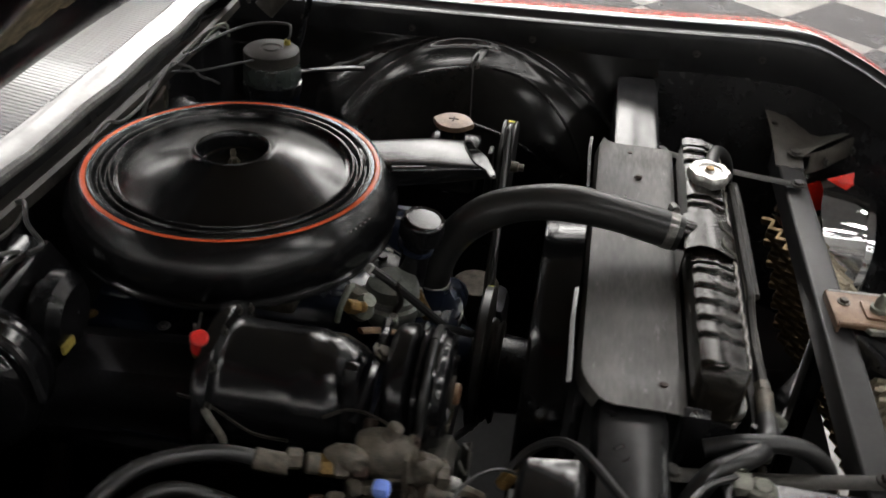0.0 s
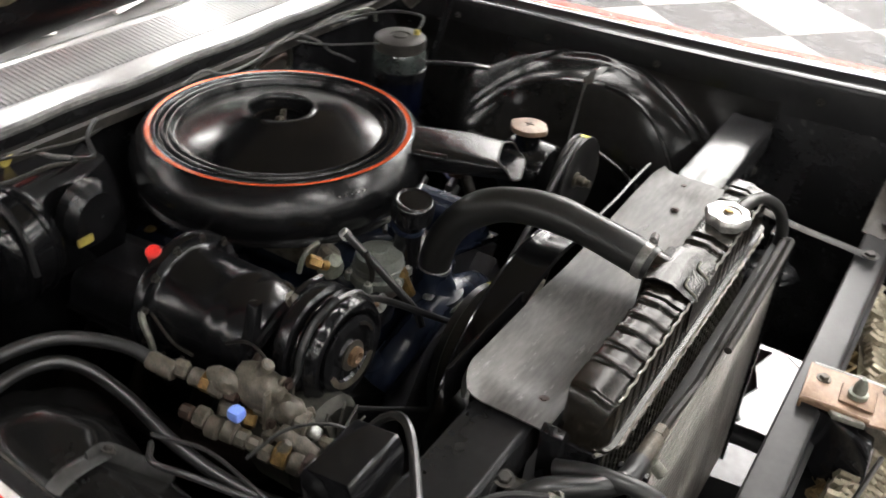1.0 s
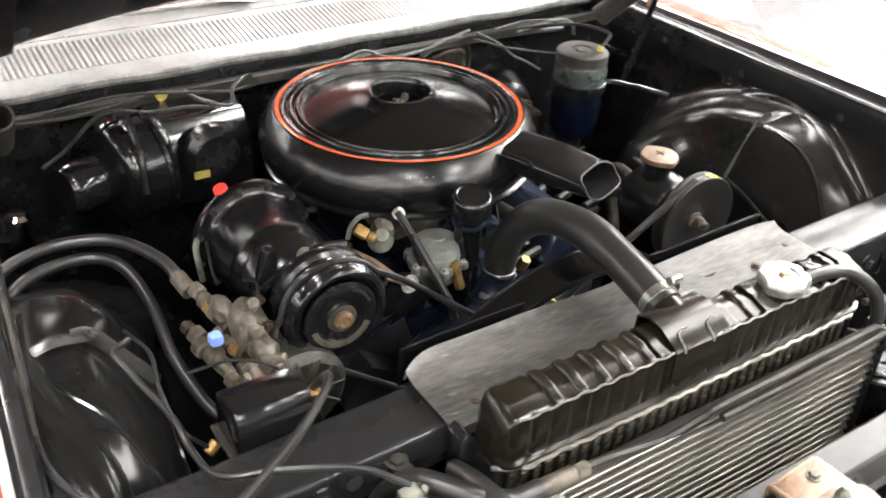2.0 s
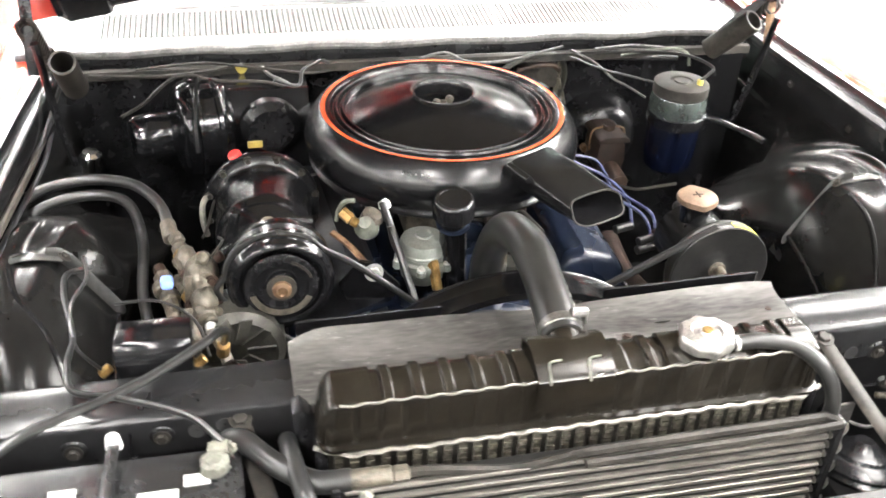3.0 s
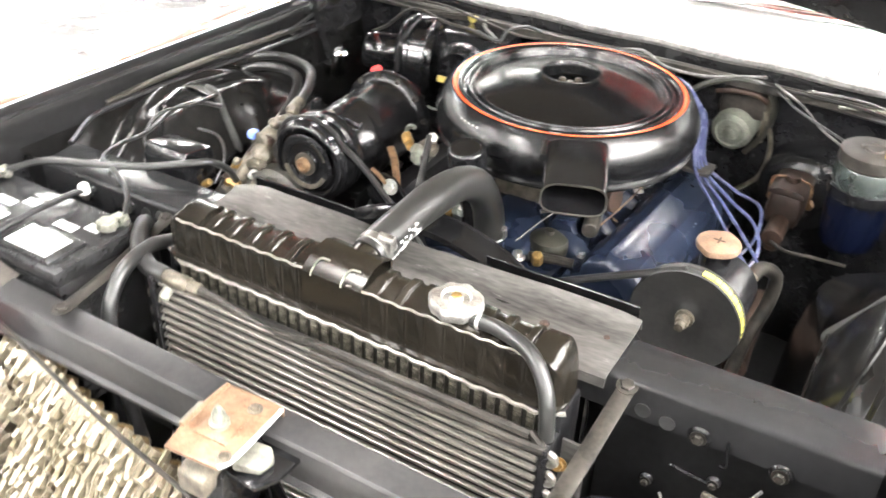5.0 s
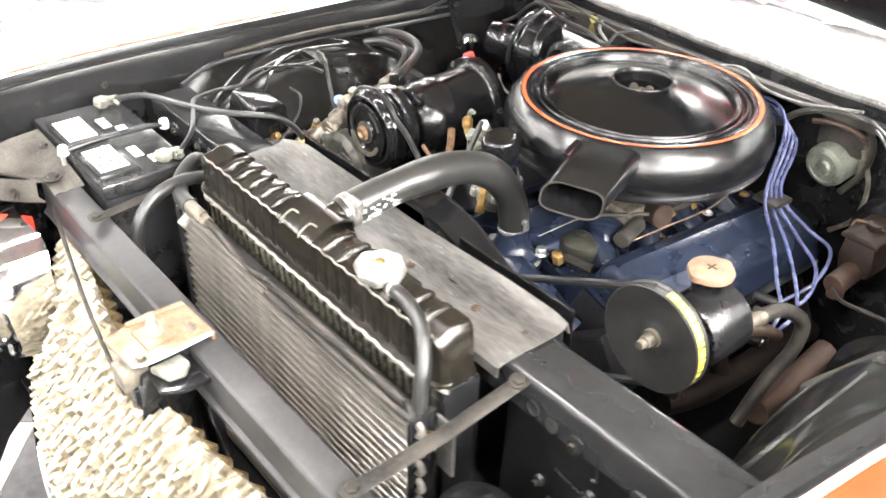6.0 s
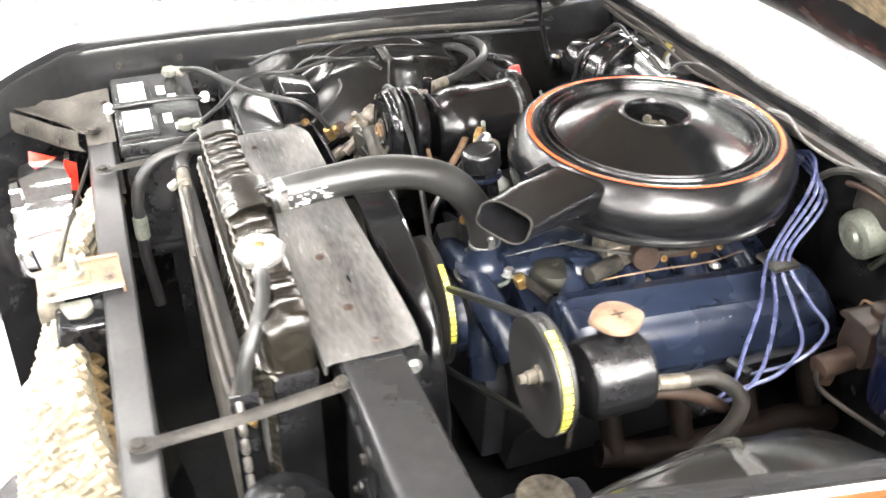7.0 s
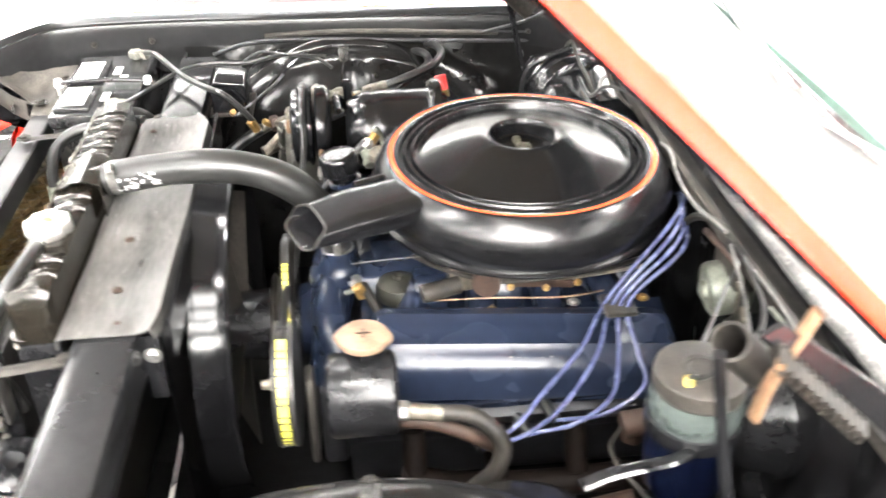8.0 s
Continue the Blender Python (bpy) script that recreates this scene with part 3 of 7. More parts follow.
def hood():
    base, up, back = Vector((0, 0.256, 1.003)), Vector((0, -1, 1)).normalized(), Vector((0, 1, 1)).normalized()
    U = [-1 + k / 10 for k in range(21)]
    def at(u, v, h):
        wid = 0.618 - 0.03 * max(0, v - 0.4)
        v0 = 0.085 * (1 - u * u)
        vv = v0 + v * (1.28 + 0.1 * (1 - u * u) - v0)
        return base + Vector((u * wid, 0, 0)) + up * vv + back * (h + 0.03 * (1 - u * u) - 0.04 * v * v)
    V = [k / 14 for k in range(15)]
    skin = [[at(u, v, 0.0) for u in U] for v in V]
    h = part("hood", loft(skin, thick=0.0012), PAINT, CAR, "raised orange-red hood")
    rim = []
    for v in V:
        rim.append([at(-1, v, 0.0), at(-1.004, v, -0.006), at(-1.0, v, -0.018), at(-0.93, v, -0.02)])
    for sgn in (1, -1):
        r = [[Vector((sgn * -p.x, p.y, p.z)) for p in row] for row in rim]
        part("hood_edge", loft(r, thick=0.0012), PAINT, h)
        part("hood_inner_rail", loft([[at(sgn * a, v, b) for a, b in ((0.93, -0.0205), (0.90, -0.034), (0.80, -0.034), (0.78, -0.01))] for v in V], thick=0.0015), SATIN, h, "black inner hood rail")
    for va, vb in ((0.0, 0.1), (0.9, 1.0)):
        part("hood_cross_rail", loft([[at(u * 0.93, va + (vb - va) * t, d) for t, d in ((0, -0.004), (0.1, -0.028), (0.8, -0.028), (1, -0.008))] for u in U], thick=0.0015), SATIN, h, "black cross rail of the hood")
    random.seed(5)
    pad = part("insulation_pad", loft([[at(u * 0.79 + random.uniform(-0.006, 0.006), 0.08 + 0.84 * v, -0.008 - 0.004 * random.random()) for u in [-1 + k / 24 for k in range(49)]] for v in [k / 40 for k in range(41)]], thick=0.006), PAD, h, "ragged tan fibre insulation")
    for s in (1, -1):
        # hinge arms and the spring in its tube
        g = part("hood_hinge", prism([(0.27, 0.84), (0.29, 0.90), (0.2, 0.985), (0.1, 1.06), (0.085, 1.05), (0.16, 0.985), (0.26, 0.89), (0.245, 0.84)], s * 0.60 - 0.003, s * 0.60 + 0.003, "x"), SATIN, CAR, "black hood hinge arm")
        a, b = (Vector((0.556, 0.082, 1.008)), Vector((0.512, 0.15, 0.925))) if s == 1 else (Vector((-0.549, 0.04, 0.998)), Vector((-0.549, 0.16, 0.885)))
        tb = lathe([(0.0155, 0), (0.019, 0), (0.0195, 0.003), (0.0195, 0.10), (0, 0.10)], aim(a, b), 20)
        lathe([(0.0155, 0.0), (0.0155, 0.08), (0, 0.08)], aim(a, b), 20, tb)
        part("spring_tube", tb, DUSTY, g, "dark steel spring tube")
        part("hinge_link", tube([(s * 0.6, 0.095, 0.958), (s * 0.6, 0.103, 1.0), (s * 0.6, 0.128, 1.07)], 0.009, 8, 4, flat=0.4), NUT if s == 1 else SATIN, g, "stained steel hinge link")
        sp = [(s * 0.6 + 0.014 * math.cos(k * 0.9), 0.10 + 0.0011 * k, 1.03 - 0.0011 * k + 0.014 * math.sin(k * 0.9)) for k in range(90)]
        part("hinge_spring", tube(sp, 0.003, 6, 1), DUSTY, g, "grey coil spring")
        part("hinge_rod", tube([(s * 0.57, 0.11, 0.80), (s * 0.578, 0.09, 0.88), (s * 0.585, 0.06, 1.02)], 0.006, 8, 4), SATIN, g)


hood()


def front_structure():
    # radiator support: a boxed bar with a drop panel
    for s, x0, x1 in ((1, 0.02, 0.585), (-1, -0.59, -0.02)):
        zz = lambda x: 0.862 + 0.02 * x
        rows = [[(x, -0.5615, zz(x) - 0.05), (x, -0.5625, zz(x) - 0.008), (x, -0.5612, zz(x) - 0.0037), (x, -0.558, zz(x) - 0.001), (x, -0.553, zz(x)), (x, -0.497, zz(x)), (x, -0.492, zz(x) - 0.002), (x, -0.490, zz(x) - 0.008), (x, -0.490, zz(x) - 0.06)] for x in (x0, x0 + (x1 - x0) * 0.33, x0 + (x1 - x0) * 0.66, x1)]
        p = part("support_bar", loft(rows, thick=0.002), BARTOP, CAR, "satin black radiator support bar")
        xa = 0.31 if s == 1 else -0.655
        xb = 0.64 if s == 1 else -0.285
        q = part("support_panel", loft([[(x, -0.5595 + 0.004 * math.sin(8 * z), z) for z in (zz(x) - 0.005, 0.83, 0.78, 0.7, 0.6, 0.45)] for x in [xa + (xb - xa) * k / 8 for k in range(9)]], thick=0.002), DROP, CAR, "black drop panel of the radiator support")
        for bx, bz, r in ((0.414, 0.829, 0.0075), (0.5, 0.822, 0.0075), (0.44, 0.775, 0.005), (0.37, 0.74, 0.005), (0.54, 0.76, 0.006)):
            part("panel_washer", lathe([(0, 0.0035), (r * 1.2, 0.0035), (r * 1.7, 0.001), (r * 1.8, -0.001)], aim((s * bx, -0.5615, bz), (s * bx, -1, bz)), 18), SATIN, q)
            part("panel_bolt", bolt((s * bx, -0.5655, bz), (0, -1, 0), r * 0.8), DUSTY, q)
        for hx, hz in ((0.351, 0.834), (0.379, 0.83)):
            part("panel_hole", lathe([(0.007, 0), (0.009, 0.001), (0.009, 0.002), (0, 0.0005)], aim((s * hx, -0.5615, hz), (s * hx, -1, hz)), 16), INK, q)
        part("panel_slot", tube([(s * 0.444, -0.5635, 0.838), (s * 0.4455, -0.5635, 0.822), (s * 0.448, -0.5635, 0.805), (s * 0.441, -0.5635, 0.803)], 0.0016, 6, 3), SATIN, q)
        part("panel_rib", tube([(s * 0.392, -0.5625, 0.777), (s * 0.415, -0.563, 0.774), (s * 0.437, -0.5625, 0.772)], 0.0022, 6, 3), SATIN, q)
    # hood latch bar in front, with two braces
    b = part("latch_bar", prism([(-0.8, 0.824), (-0.8, 0.782), (-0.806, 0.778), (-0.806, 0.774), (-0.797, 0.776), (-0.7965, 0.8215), (-0.7635, 0.825), (-0.7635, 0.79), (-0.76, 0.79), (-0.76, 0.8265), (-0.7625, 0.829), (-0.7965, 0.8275)], -0.455, 0.47, "x", 0.0008), BARDUST, CAR, "satin black hood latch bar")
    for s, a, c in ((1, (0.327, -0.779, 0.834), (0.331, -0.566, 0.858)), (-1, (-0.292, -0.78, 0.834), (-0.335, -0.566, 0.838))):
        m = lerp(a, c, 0.5)
        br = part("bar_brace", tube([a, lerp(a, c, 0.12), m + Vector((0, 0, -0.003)), lerp(a, c, 0.88), c], 0.0098, 8, 4, flat=0.22), DUSTY, CAR, "flat black brace between the bars")
        part("brace_bolt", bolt(Vector(a) + Vector((0, 0, 0.003)), (0, 0, 1), 0.008), DUSTY, br)
        part("brace_bolt", bolt(Vector(c) + Vector((0, 0, 0.003)), (0, -0.2, 1), 0.008), DUSTY, br)
    # corner plates to the fenders
    for s in (1, -1):
        front = lambda x: -0.80 - 0.9 * max(0, x - 0.43)
        rows = [[(s * x, -0.755 + (front(x) + 0.755) * k / 8, z - 0.026 * math.sin(math.pi * k / 8) ** 1.5 * min(1, max(0, (x - 0.44) / 0.05)) * min(1, max(0, (0.60 - x) / 0.04)) + 0.0012 * math.sin(50 * x + 2 * k)) for x, z in ((0.40, 0.829), (0.43, 0.836), (0.46, 0.842), (0.49, 0.845), (0.52, 0.846), (0.55, 0.846), (0.585, 0.848))] for k in range(9)]
        cp = part("corner_plate", loft(rows, thick=0.002), DIRT, CAR, "dusty black corner plate")
        part("plate_bolt", bolt((s * 0.431, -0.788, 0.84), (0, 0, 1), 0.009), DUSTY, cp)
        part("plate_bolt", bolt((s * 0.53, -0.765, 0.843), (0, 0, 1), 0.006), DUSTY, cp)
        # chrome headlight surround, red marker and bumper end
        part("headlight_surround", lathe([(0.055, 0.0), (0.06, -0.02), (0.085, -0.03), (0.098, -0.02), (0.102, 0.0), (0.1, 0.05)], pose(s * 0.44, -0.89, 0.685, 90, 0, 0) @ Matrix.Scale(0.86, 4), 32), CHROME, CAR, "chrome headlight ring")
        part("headlight", lathe([(0, -0.028), (0.03, -0.024), (0.056, -0.008), (0.058, 0.01), (0, 0.01)], pose(s * 0.44, -0.89, 0.685, 90, 0, 0) @ Matrix.Scale(0.86, 4), 32), GLASSM, CAR)
        part("nose_panel", loft([[(s * x, y, z) for x, y, z in row] for row in (((0.462, -0.896, 0.806), (0.456, -0.898, 0.79), (0.446, -0.902, 0.772)), ((0.458, -0.865, 0.793), (0.452, -0.867, 0.77), (0.442, -0.872, 0.745)), ((0.454, -0.826, 0.776), (0.448, -0.828, 0.752), (0.44, -0.832, 0.73)))], thick=0.004), AMBER, CAR, "red painted nose panel")
        part("nose_flange", loft([[(s * x, y, z) for z, x, y in ((0.838, a, b), (0.842, a + 0.002, b - 0.005), (0.838, a + 0.003, b - 0.010), (0.816, a + 0.001, b - 0.012), (0.806, a - 0.004, b - 0.004))] for a, b in ((0.43, -0.803), (0.444, -0.822), (0.466, -0.845), (0.5, -0.872), (0.54, -0.908), (0.577, -0.941), (0.61, -0.962))], thick=0.002), DIRT, CAR, "dusty curved flange at the nose")
        for bx, by in ((0.448, -0.842), (0.508, -0.896), (0.556, -0.94)):
            part("flange_bolt", bolt((s * bx, by, 0.822), (-s * 0.5, -1, 0.2), 0.006), DUSTY, CAR)
        bz = [[(s * (0.44 + r * math.copysign(abs(math.cos(q)) ** 0.7, math.cos(q))), y + 0.004 * math.sin(5 * q + r * 90), 0.685 + r * math.copysign(abs(math.sin(q)) ** 0.7, math.sin(q))) for r, y in ((0.088, -0.86), (0.09, -0.9), (0.094, -0.915), (0.1, -0.912), (0.104, -0.89), (0.106, -0.84))] for q in [2 * math.pi * k / 48 for k in range(49)]]
        part("headlight_bezel", loft(bz, thick=0.0015), CHROME, CAR, "square-cornered chrome headlight bezel")
        part("grille_end", box((s * 0.5 - 0.1, -0.96, 0.56), (s * 0.5 + 0.06, -0.89, 0.66), 0.02), CHROME, CAR, "chrome grille end moulding")
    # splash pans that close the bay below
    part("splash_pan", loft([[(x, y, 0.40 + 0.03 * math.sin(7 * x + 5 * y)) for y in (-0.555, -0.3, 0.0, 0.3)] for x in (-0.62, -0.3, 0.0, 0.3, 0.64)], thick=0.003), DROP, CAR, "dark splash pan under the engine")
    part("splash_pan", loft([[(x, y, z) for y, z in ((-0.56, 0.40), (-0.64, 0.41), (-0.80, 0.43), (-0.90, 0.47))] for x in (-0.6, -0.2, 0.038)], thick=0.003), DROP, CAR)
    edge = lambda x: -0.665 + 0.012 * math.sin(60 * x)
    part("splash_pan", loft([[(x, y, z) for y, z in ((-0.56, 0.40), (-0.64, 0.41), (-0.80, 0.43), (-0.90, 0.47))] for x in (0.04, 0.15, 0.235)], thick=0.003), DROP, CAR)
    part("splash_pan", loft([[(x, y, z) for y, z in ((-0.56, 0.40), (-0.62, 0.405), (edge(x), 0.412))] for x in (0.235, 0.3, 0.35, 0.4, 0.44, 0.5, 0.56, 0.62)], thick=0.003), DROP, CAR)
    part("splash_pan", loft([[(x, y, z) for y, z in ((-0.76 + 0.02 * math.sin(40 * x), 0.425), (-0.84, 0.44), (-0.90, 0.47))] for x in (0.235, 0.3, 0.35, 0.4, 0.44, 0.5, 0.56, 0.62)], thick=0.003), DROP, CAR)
    part("pan_strut", tube([(0.345, -0.6, 0.409), (0.35, -0.68, 0.418), (0.34, -0.76, 0.43), (0.335, -0.86, 0.452)], 0.026, 8, 4, flat=0.3), DROP, CAR)
    for s in (1, -1):
        for wy in (-0.2, 2.6):
            w = part("wheel", lathe([(0, 0.07), (0.05, 0.075), (0.12, 0.06), (0.17, 0.085), (0.185, 0.09), (0.185, -0.09), (0, -0.09)], Matrix.Translation((s * 0.74, wy, 0.345)) @ pose(0, 0, 0, 0, s * 90, 0), 36), CHROME, CAR, "chrome wheel")
            part("tyre", lathe([(0.185, 0.08), (0.2, 0.095), (0.28, 0.1), (0.33, 0.085), (0.344, 0.06), (0.345, 0.0), (0.344, -0.06), (0.33, -0.085), (0.28, -0.1), (0.185, -0.08)], Matrix.Translation((s * 0.74, wy, 0.345)) @ pose(0, 0, 0, 0, s * 90, 0), 48), RUBBER, w)
    part("bumper", tube([(-0.8, -0.75, 0.5), (-0.74, -1.0, 0.5), (-0.5, -1.12, 0.5), (0, -1.16, 0.5), (0.5, -1.12, 0.5), (0.74, -1.0, 0.5), (0.8, -0.75, 0.5)], 0.07, 14, 8), CHROME, CAR, "broad chrome front bumper")


front_structure()


def horn_wire():
    w = thing("horn_wire", (0.43, -0.59, 0.75), "thin grey wire with a pale connector across the support panel", "wire")
    part("wire", tube([(0.388, -0.564, 0.73), (0.401, -0.585, 0.732), (0.42, -0.59, 0.729), (0.441, -0.59, 0.74), (0.453, -0.59, 0.76), (0.465, -0.59, 0.777), (0.477, -0.585, 0.787), (0.488, -0.564, 0.792)], 0.0021, 6, 5), SEAL, w)
    part("connector", cyl((0.432, -0.5685, 0.76), (0.467, -0.5685, 0.753), 0.0045, n=10), FITTING, w, "pale metal connector")
    part("connector_end", cyl((0.467, -0.5685, 0.753), (0.486, -0.5685, 0.747), 0.0065, n=8), FITTING, w)


horn_wire()


def grille():
    g = thing("grille", (0, -0.9, 0.5), "gold and silver mesh grille of small square cells", "grille")
    me = bpy.data.meshes.new("grille_bar")
    b = box((-0.0022, -0.014, -0.115), (0.0022, 0.03, 0.105), 0.001, seg=1)
    for v in b.verts:
        v.co.y += 0.4 * v.co.z
    b.to_mesh(me)
    b.free()
    me.materials.append(IVORY)
    random.seed(4)
    for k in range(54):
        x = -0.395 + 0.79 * k / 53
        piece("grille_bar", me, g, (x, -0.903 + 0.058 * (x / 0.38) ** 2, 0.628 + random.uniform(-0.004, 0.004)))
    for j in range(12):
        z = 0.505 + 0.0205 * j
        part("grille_slat", tube([(x, -0.828 - 0.35 * (0.73 - z) + 0.058 * (x / 0.38) ** 2 + 0.006 * (-1) ** (k + j), z + 0.003 * (-1) ** k) for k, x in enumerate([-0.395 + 0.79 * k / 53 for k in range(54)])], 0.006, 6, 2, flat=1.3), GOLD, g)
    # rows of small stamped teeth down the front; the upper rows singly, the lower ones as one sheet
    def tooth(bm, m):
        return prism([(-0.0042, 0.0), (0.0042, 0.0), (0.0034, 0.013), (0.0, 0.017), (-0.0034, 0.013)], -0.013, 0.011, "y", 0, bm=bm, m=m)
    tm = bpy.data.meshes.new("grille_tooth")
    b = tooth(None, None)
    b.to_mesh(tm)
    b.free()
    tm.materials.append(IVORY)
    low = bmesh.new()
    for r in range(15):
        u = -0.7 + r * 0.35
        for k in range(54):
            x = -0.395 + 0.79 * (k + 0.5 * (r % 2)) / 53
            at = (x + random.uniform(-0.002, 0.002), -0.86 - 0.021 * u + 0.058 * (x / 0.38) ** 2, 0.744 - 0.05 * max(u, 0) - 0.008 * min(u, 0) + random.uniform(-0.004, 0.004))
            turn = (radians(28 + random.uniform(-18, 18)), random.uniform(-0.25, 0.25), random.uniform(-0.35, 0.35))
            if r < 5:
                piece("grille_tooth", tm, g, at, turn)
            else:
                tooth(low, Matrix.LocRotScale(at, Euler(turn), None))
    low = part("lower_teeth", low, IVORY, g, flat=True)
    low["kind"] = "stuff"
    part("grille_sheet", loft([[(x, -0.848 - 0.021 * u + 0.058 * (x / 0.38) ** 2, 0.738 - 0.05 * max(u, 0) - 0.007 * min(u, 0)) for u in (-0.7, -0.3, 0, 0.5, 1, 1.6, 2.3, 3.1, 4.2)] for x in [-0.395 + 0.79 * k / 20 for k in range(21)]], thick=0.001), IVORY, g)
    part("grille_rail", tube([(x, -0.965 + 0.058 * (x / 0.38) ** 2, 0.51) for x in (-0.4, -0.2, 0, 0.2, 0.4)], 0.007, 8, 4), CHROME, g)


grille()

# ---- cooling ----
def shroud():
    t = thing("fan_shroud", (0, -0.45, 0.40), "black steel fan shroud with a worn grey top plate", "fan shroud")
    zz = lambda x: 0.866 + 0.012 * x
    rows = []
    dish = lambda x, a, b, w: 1 / (1 + math.exp(-(x - a) / w)) / (1 + math.exp((x - b) / w))
    for k in range(61):
        x = -0.279 + 0.589 * k / 60
        y1 = -0.468 - 0.02 * max(0, 1 - (x + 0.279) / 0.05) ** 2 - 0.006 * max(0, 1 - (0.31 - x) / 0.04) ** 2
        d = 0.0065 * dish(x, -0.235, -0.05, 0.008) + 0.005 * dish(x, 0.075, 0.265, 0.008)
        up = 0.007 * (1 - math.exp(-((x - 0.03) / 0.09) ** 2))
        z = zz(x) + 0.0012 * math.sin(31 * x) * math.sin(9 * x + 1)
        rows.append([(x, -0.58, z - 0.012), (x, -0.579, z), (x, -0.572, z + 0.003), (x, -0.565, z + 0.003 - 0.3 * d), (x, -0.555, z + 0.003 - d), (x, -0.54, z + 0.0035 - d), (x, y1 - 0.042, z + 0.003 - d), (x, y1 - 0.028, z + 0.003 - 0.5 * d), (x, y1 - 0.018, z + 0.003), (x, y1 - 0.007, z + 0.003 + 0.35 * up), (x, y1, z + 0.003 + up), (x, y1 + 0.005, z - 0.006)])
    p = part("top_plate", loft(rows, thick=0.0015), WORN, t, "worn grey steel plate with bright scratches")
    for x, y in ((0.215, -0.528), (0.099, -0.534), (-0.236, -0.556), (0.285, -0.515)):
        part("plate_screw", bolt((x, y, zz(x) + 0.0005), (0, 0, 1), 0.004, 0.003), RUST, p)
    # upright black flange along the back of the plate, open in the middle for the ring
    for x0, x1 in ((-0.268, -0.1), (0.1, 0.3)):
        part("rear_flange", loft([[(x, -0.4555 + 0.001 * math.sin(30 * x), zz(x) + dz) for dz in (-0.04, -0.01, 0.008, 0.0125)] for x in [x0 + (x1 - x0) * k / 8 for k in range(9)]], thick=0.0022), SHROUD, t)
        part("flange_edge", tube([(x, -0.4566 + 0.001 * math.sin(30 * x), zz(x) + 0.0128) for x in [x0 + (x1 - x0) * k / 8 for k in range(9)]], 0.0013, 6, 1), GLOSS, t)
    # round black ring round the fan
    ring = []
    for k in range(49):
        a = radians(-35 + 250 * k / 48)
        for_r = lambda r, y: (0.002 + r * math.cos(a), y, 0.642 + r * math.sin(a))
        ring.append([for_r(0.245, -0.459), for_r(0.2445, -0.45), for_r(0.242, -0.432), for_r(0.241, -0.418), for_r(0.2425, -0.413), for_r(0.2425, -0.41), for_r(0.232, -0.409), for_r(0.231, -0.413), for_r(0.234, -0.43), for_r(0.236, -0.459)])
    part("ring_edge", tube([(0.002 + 0.2422 * math.cos(a), -0.4105, 0.642 + 0.2422 * math.sin(a)) for a in [radians(-35 + 250 * k / 48) for k in range(49)]], 0.0022, 8, 1), GLOSS, t, "bright rolled edge of the ring")
    part("ring", loft(ring, closed=True), SHROUD, t, "glossy black fan ring")
    part("backing", loft([[(x, -0.478, z) for z in (0.858, 0.7, 0.5, 0.42)] for x in (-0.25, -0.2, -0.1)], thick=0.002), SHROUD, t)
    part("backing", loft([[(x, -0.478, z) for z in (0.858, 0.7, 0.5, 0.42)] for x in (0.1, 0.2, 0.26)], thick=0.002), SHROUD, t)
    part("side_bracket", box((0.297, -0.49, 0.77), (0.302, -0.47, 0.862), 0.001), SATIN, t)
    for z in (0.835,):
        part("bracket_bolt", bolt((0.302, -0.478, z), (1, 0, 0), 0.007), STEEL, t)
    fan = thing("cooling_fan", (0.0, -0.42, 0.642), "dark steel engine cooling fan behind the radiator", "fan")
    part("hub", cyl((0.002, -0.45, 0.642), (0.002, -0.33, 0.642), 0.05, 0.06), SATIN, fan)
    for k in range(5):
        a = radians(72 * k + 20)
        m = Matrix.Translation((0.002, -0.442, 0.642)) @ Matrix.Rotation(a, 4, "Y")
        bl = loft([[(0.045 + 0.165 * t, (w - 0.5) * 0.05, (w - 0.5) * (0.05 + 0.05 * t)) for w in (0, 0.25, 0.5, 0.75, 1)] for t in (0, 0.5, 1)], thick=0.003)
        bmesh.ops.transform(bl, matrix=m, verts=bl.verts)
        part("blade", bl, DUSTY, fan)


shroud()


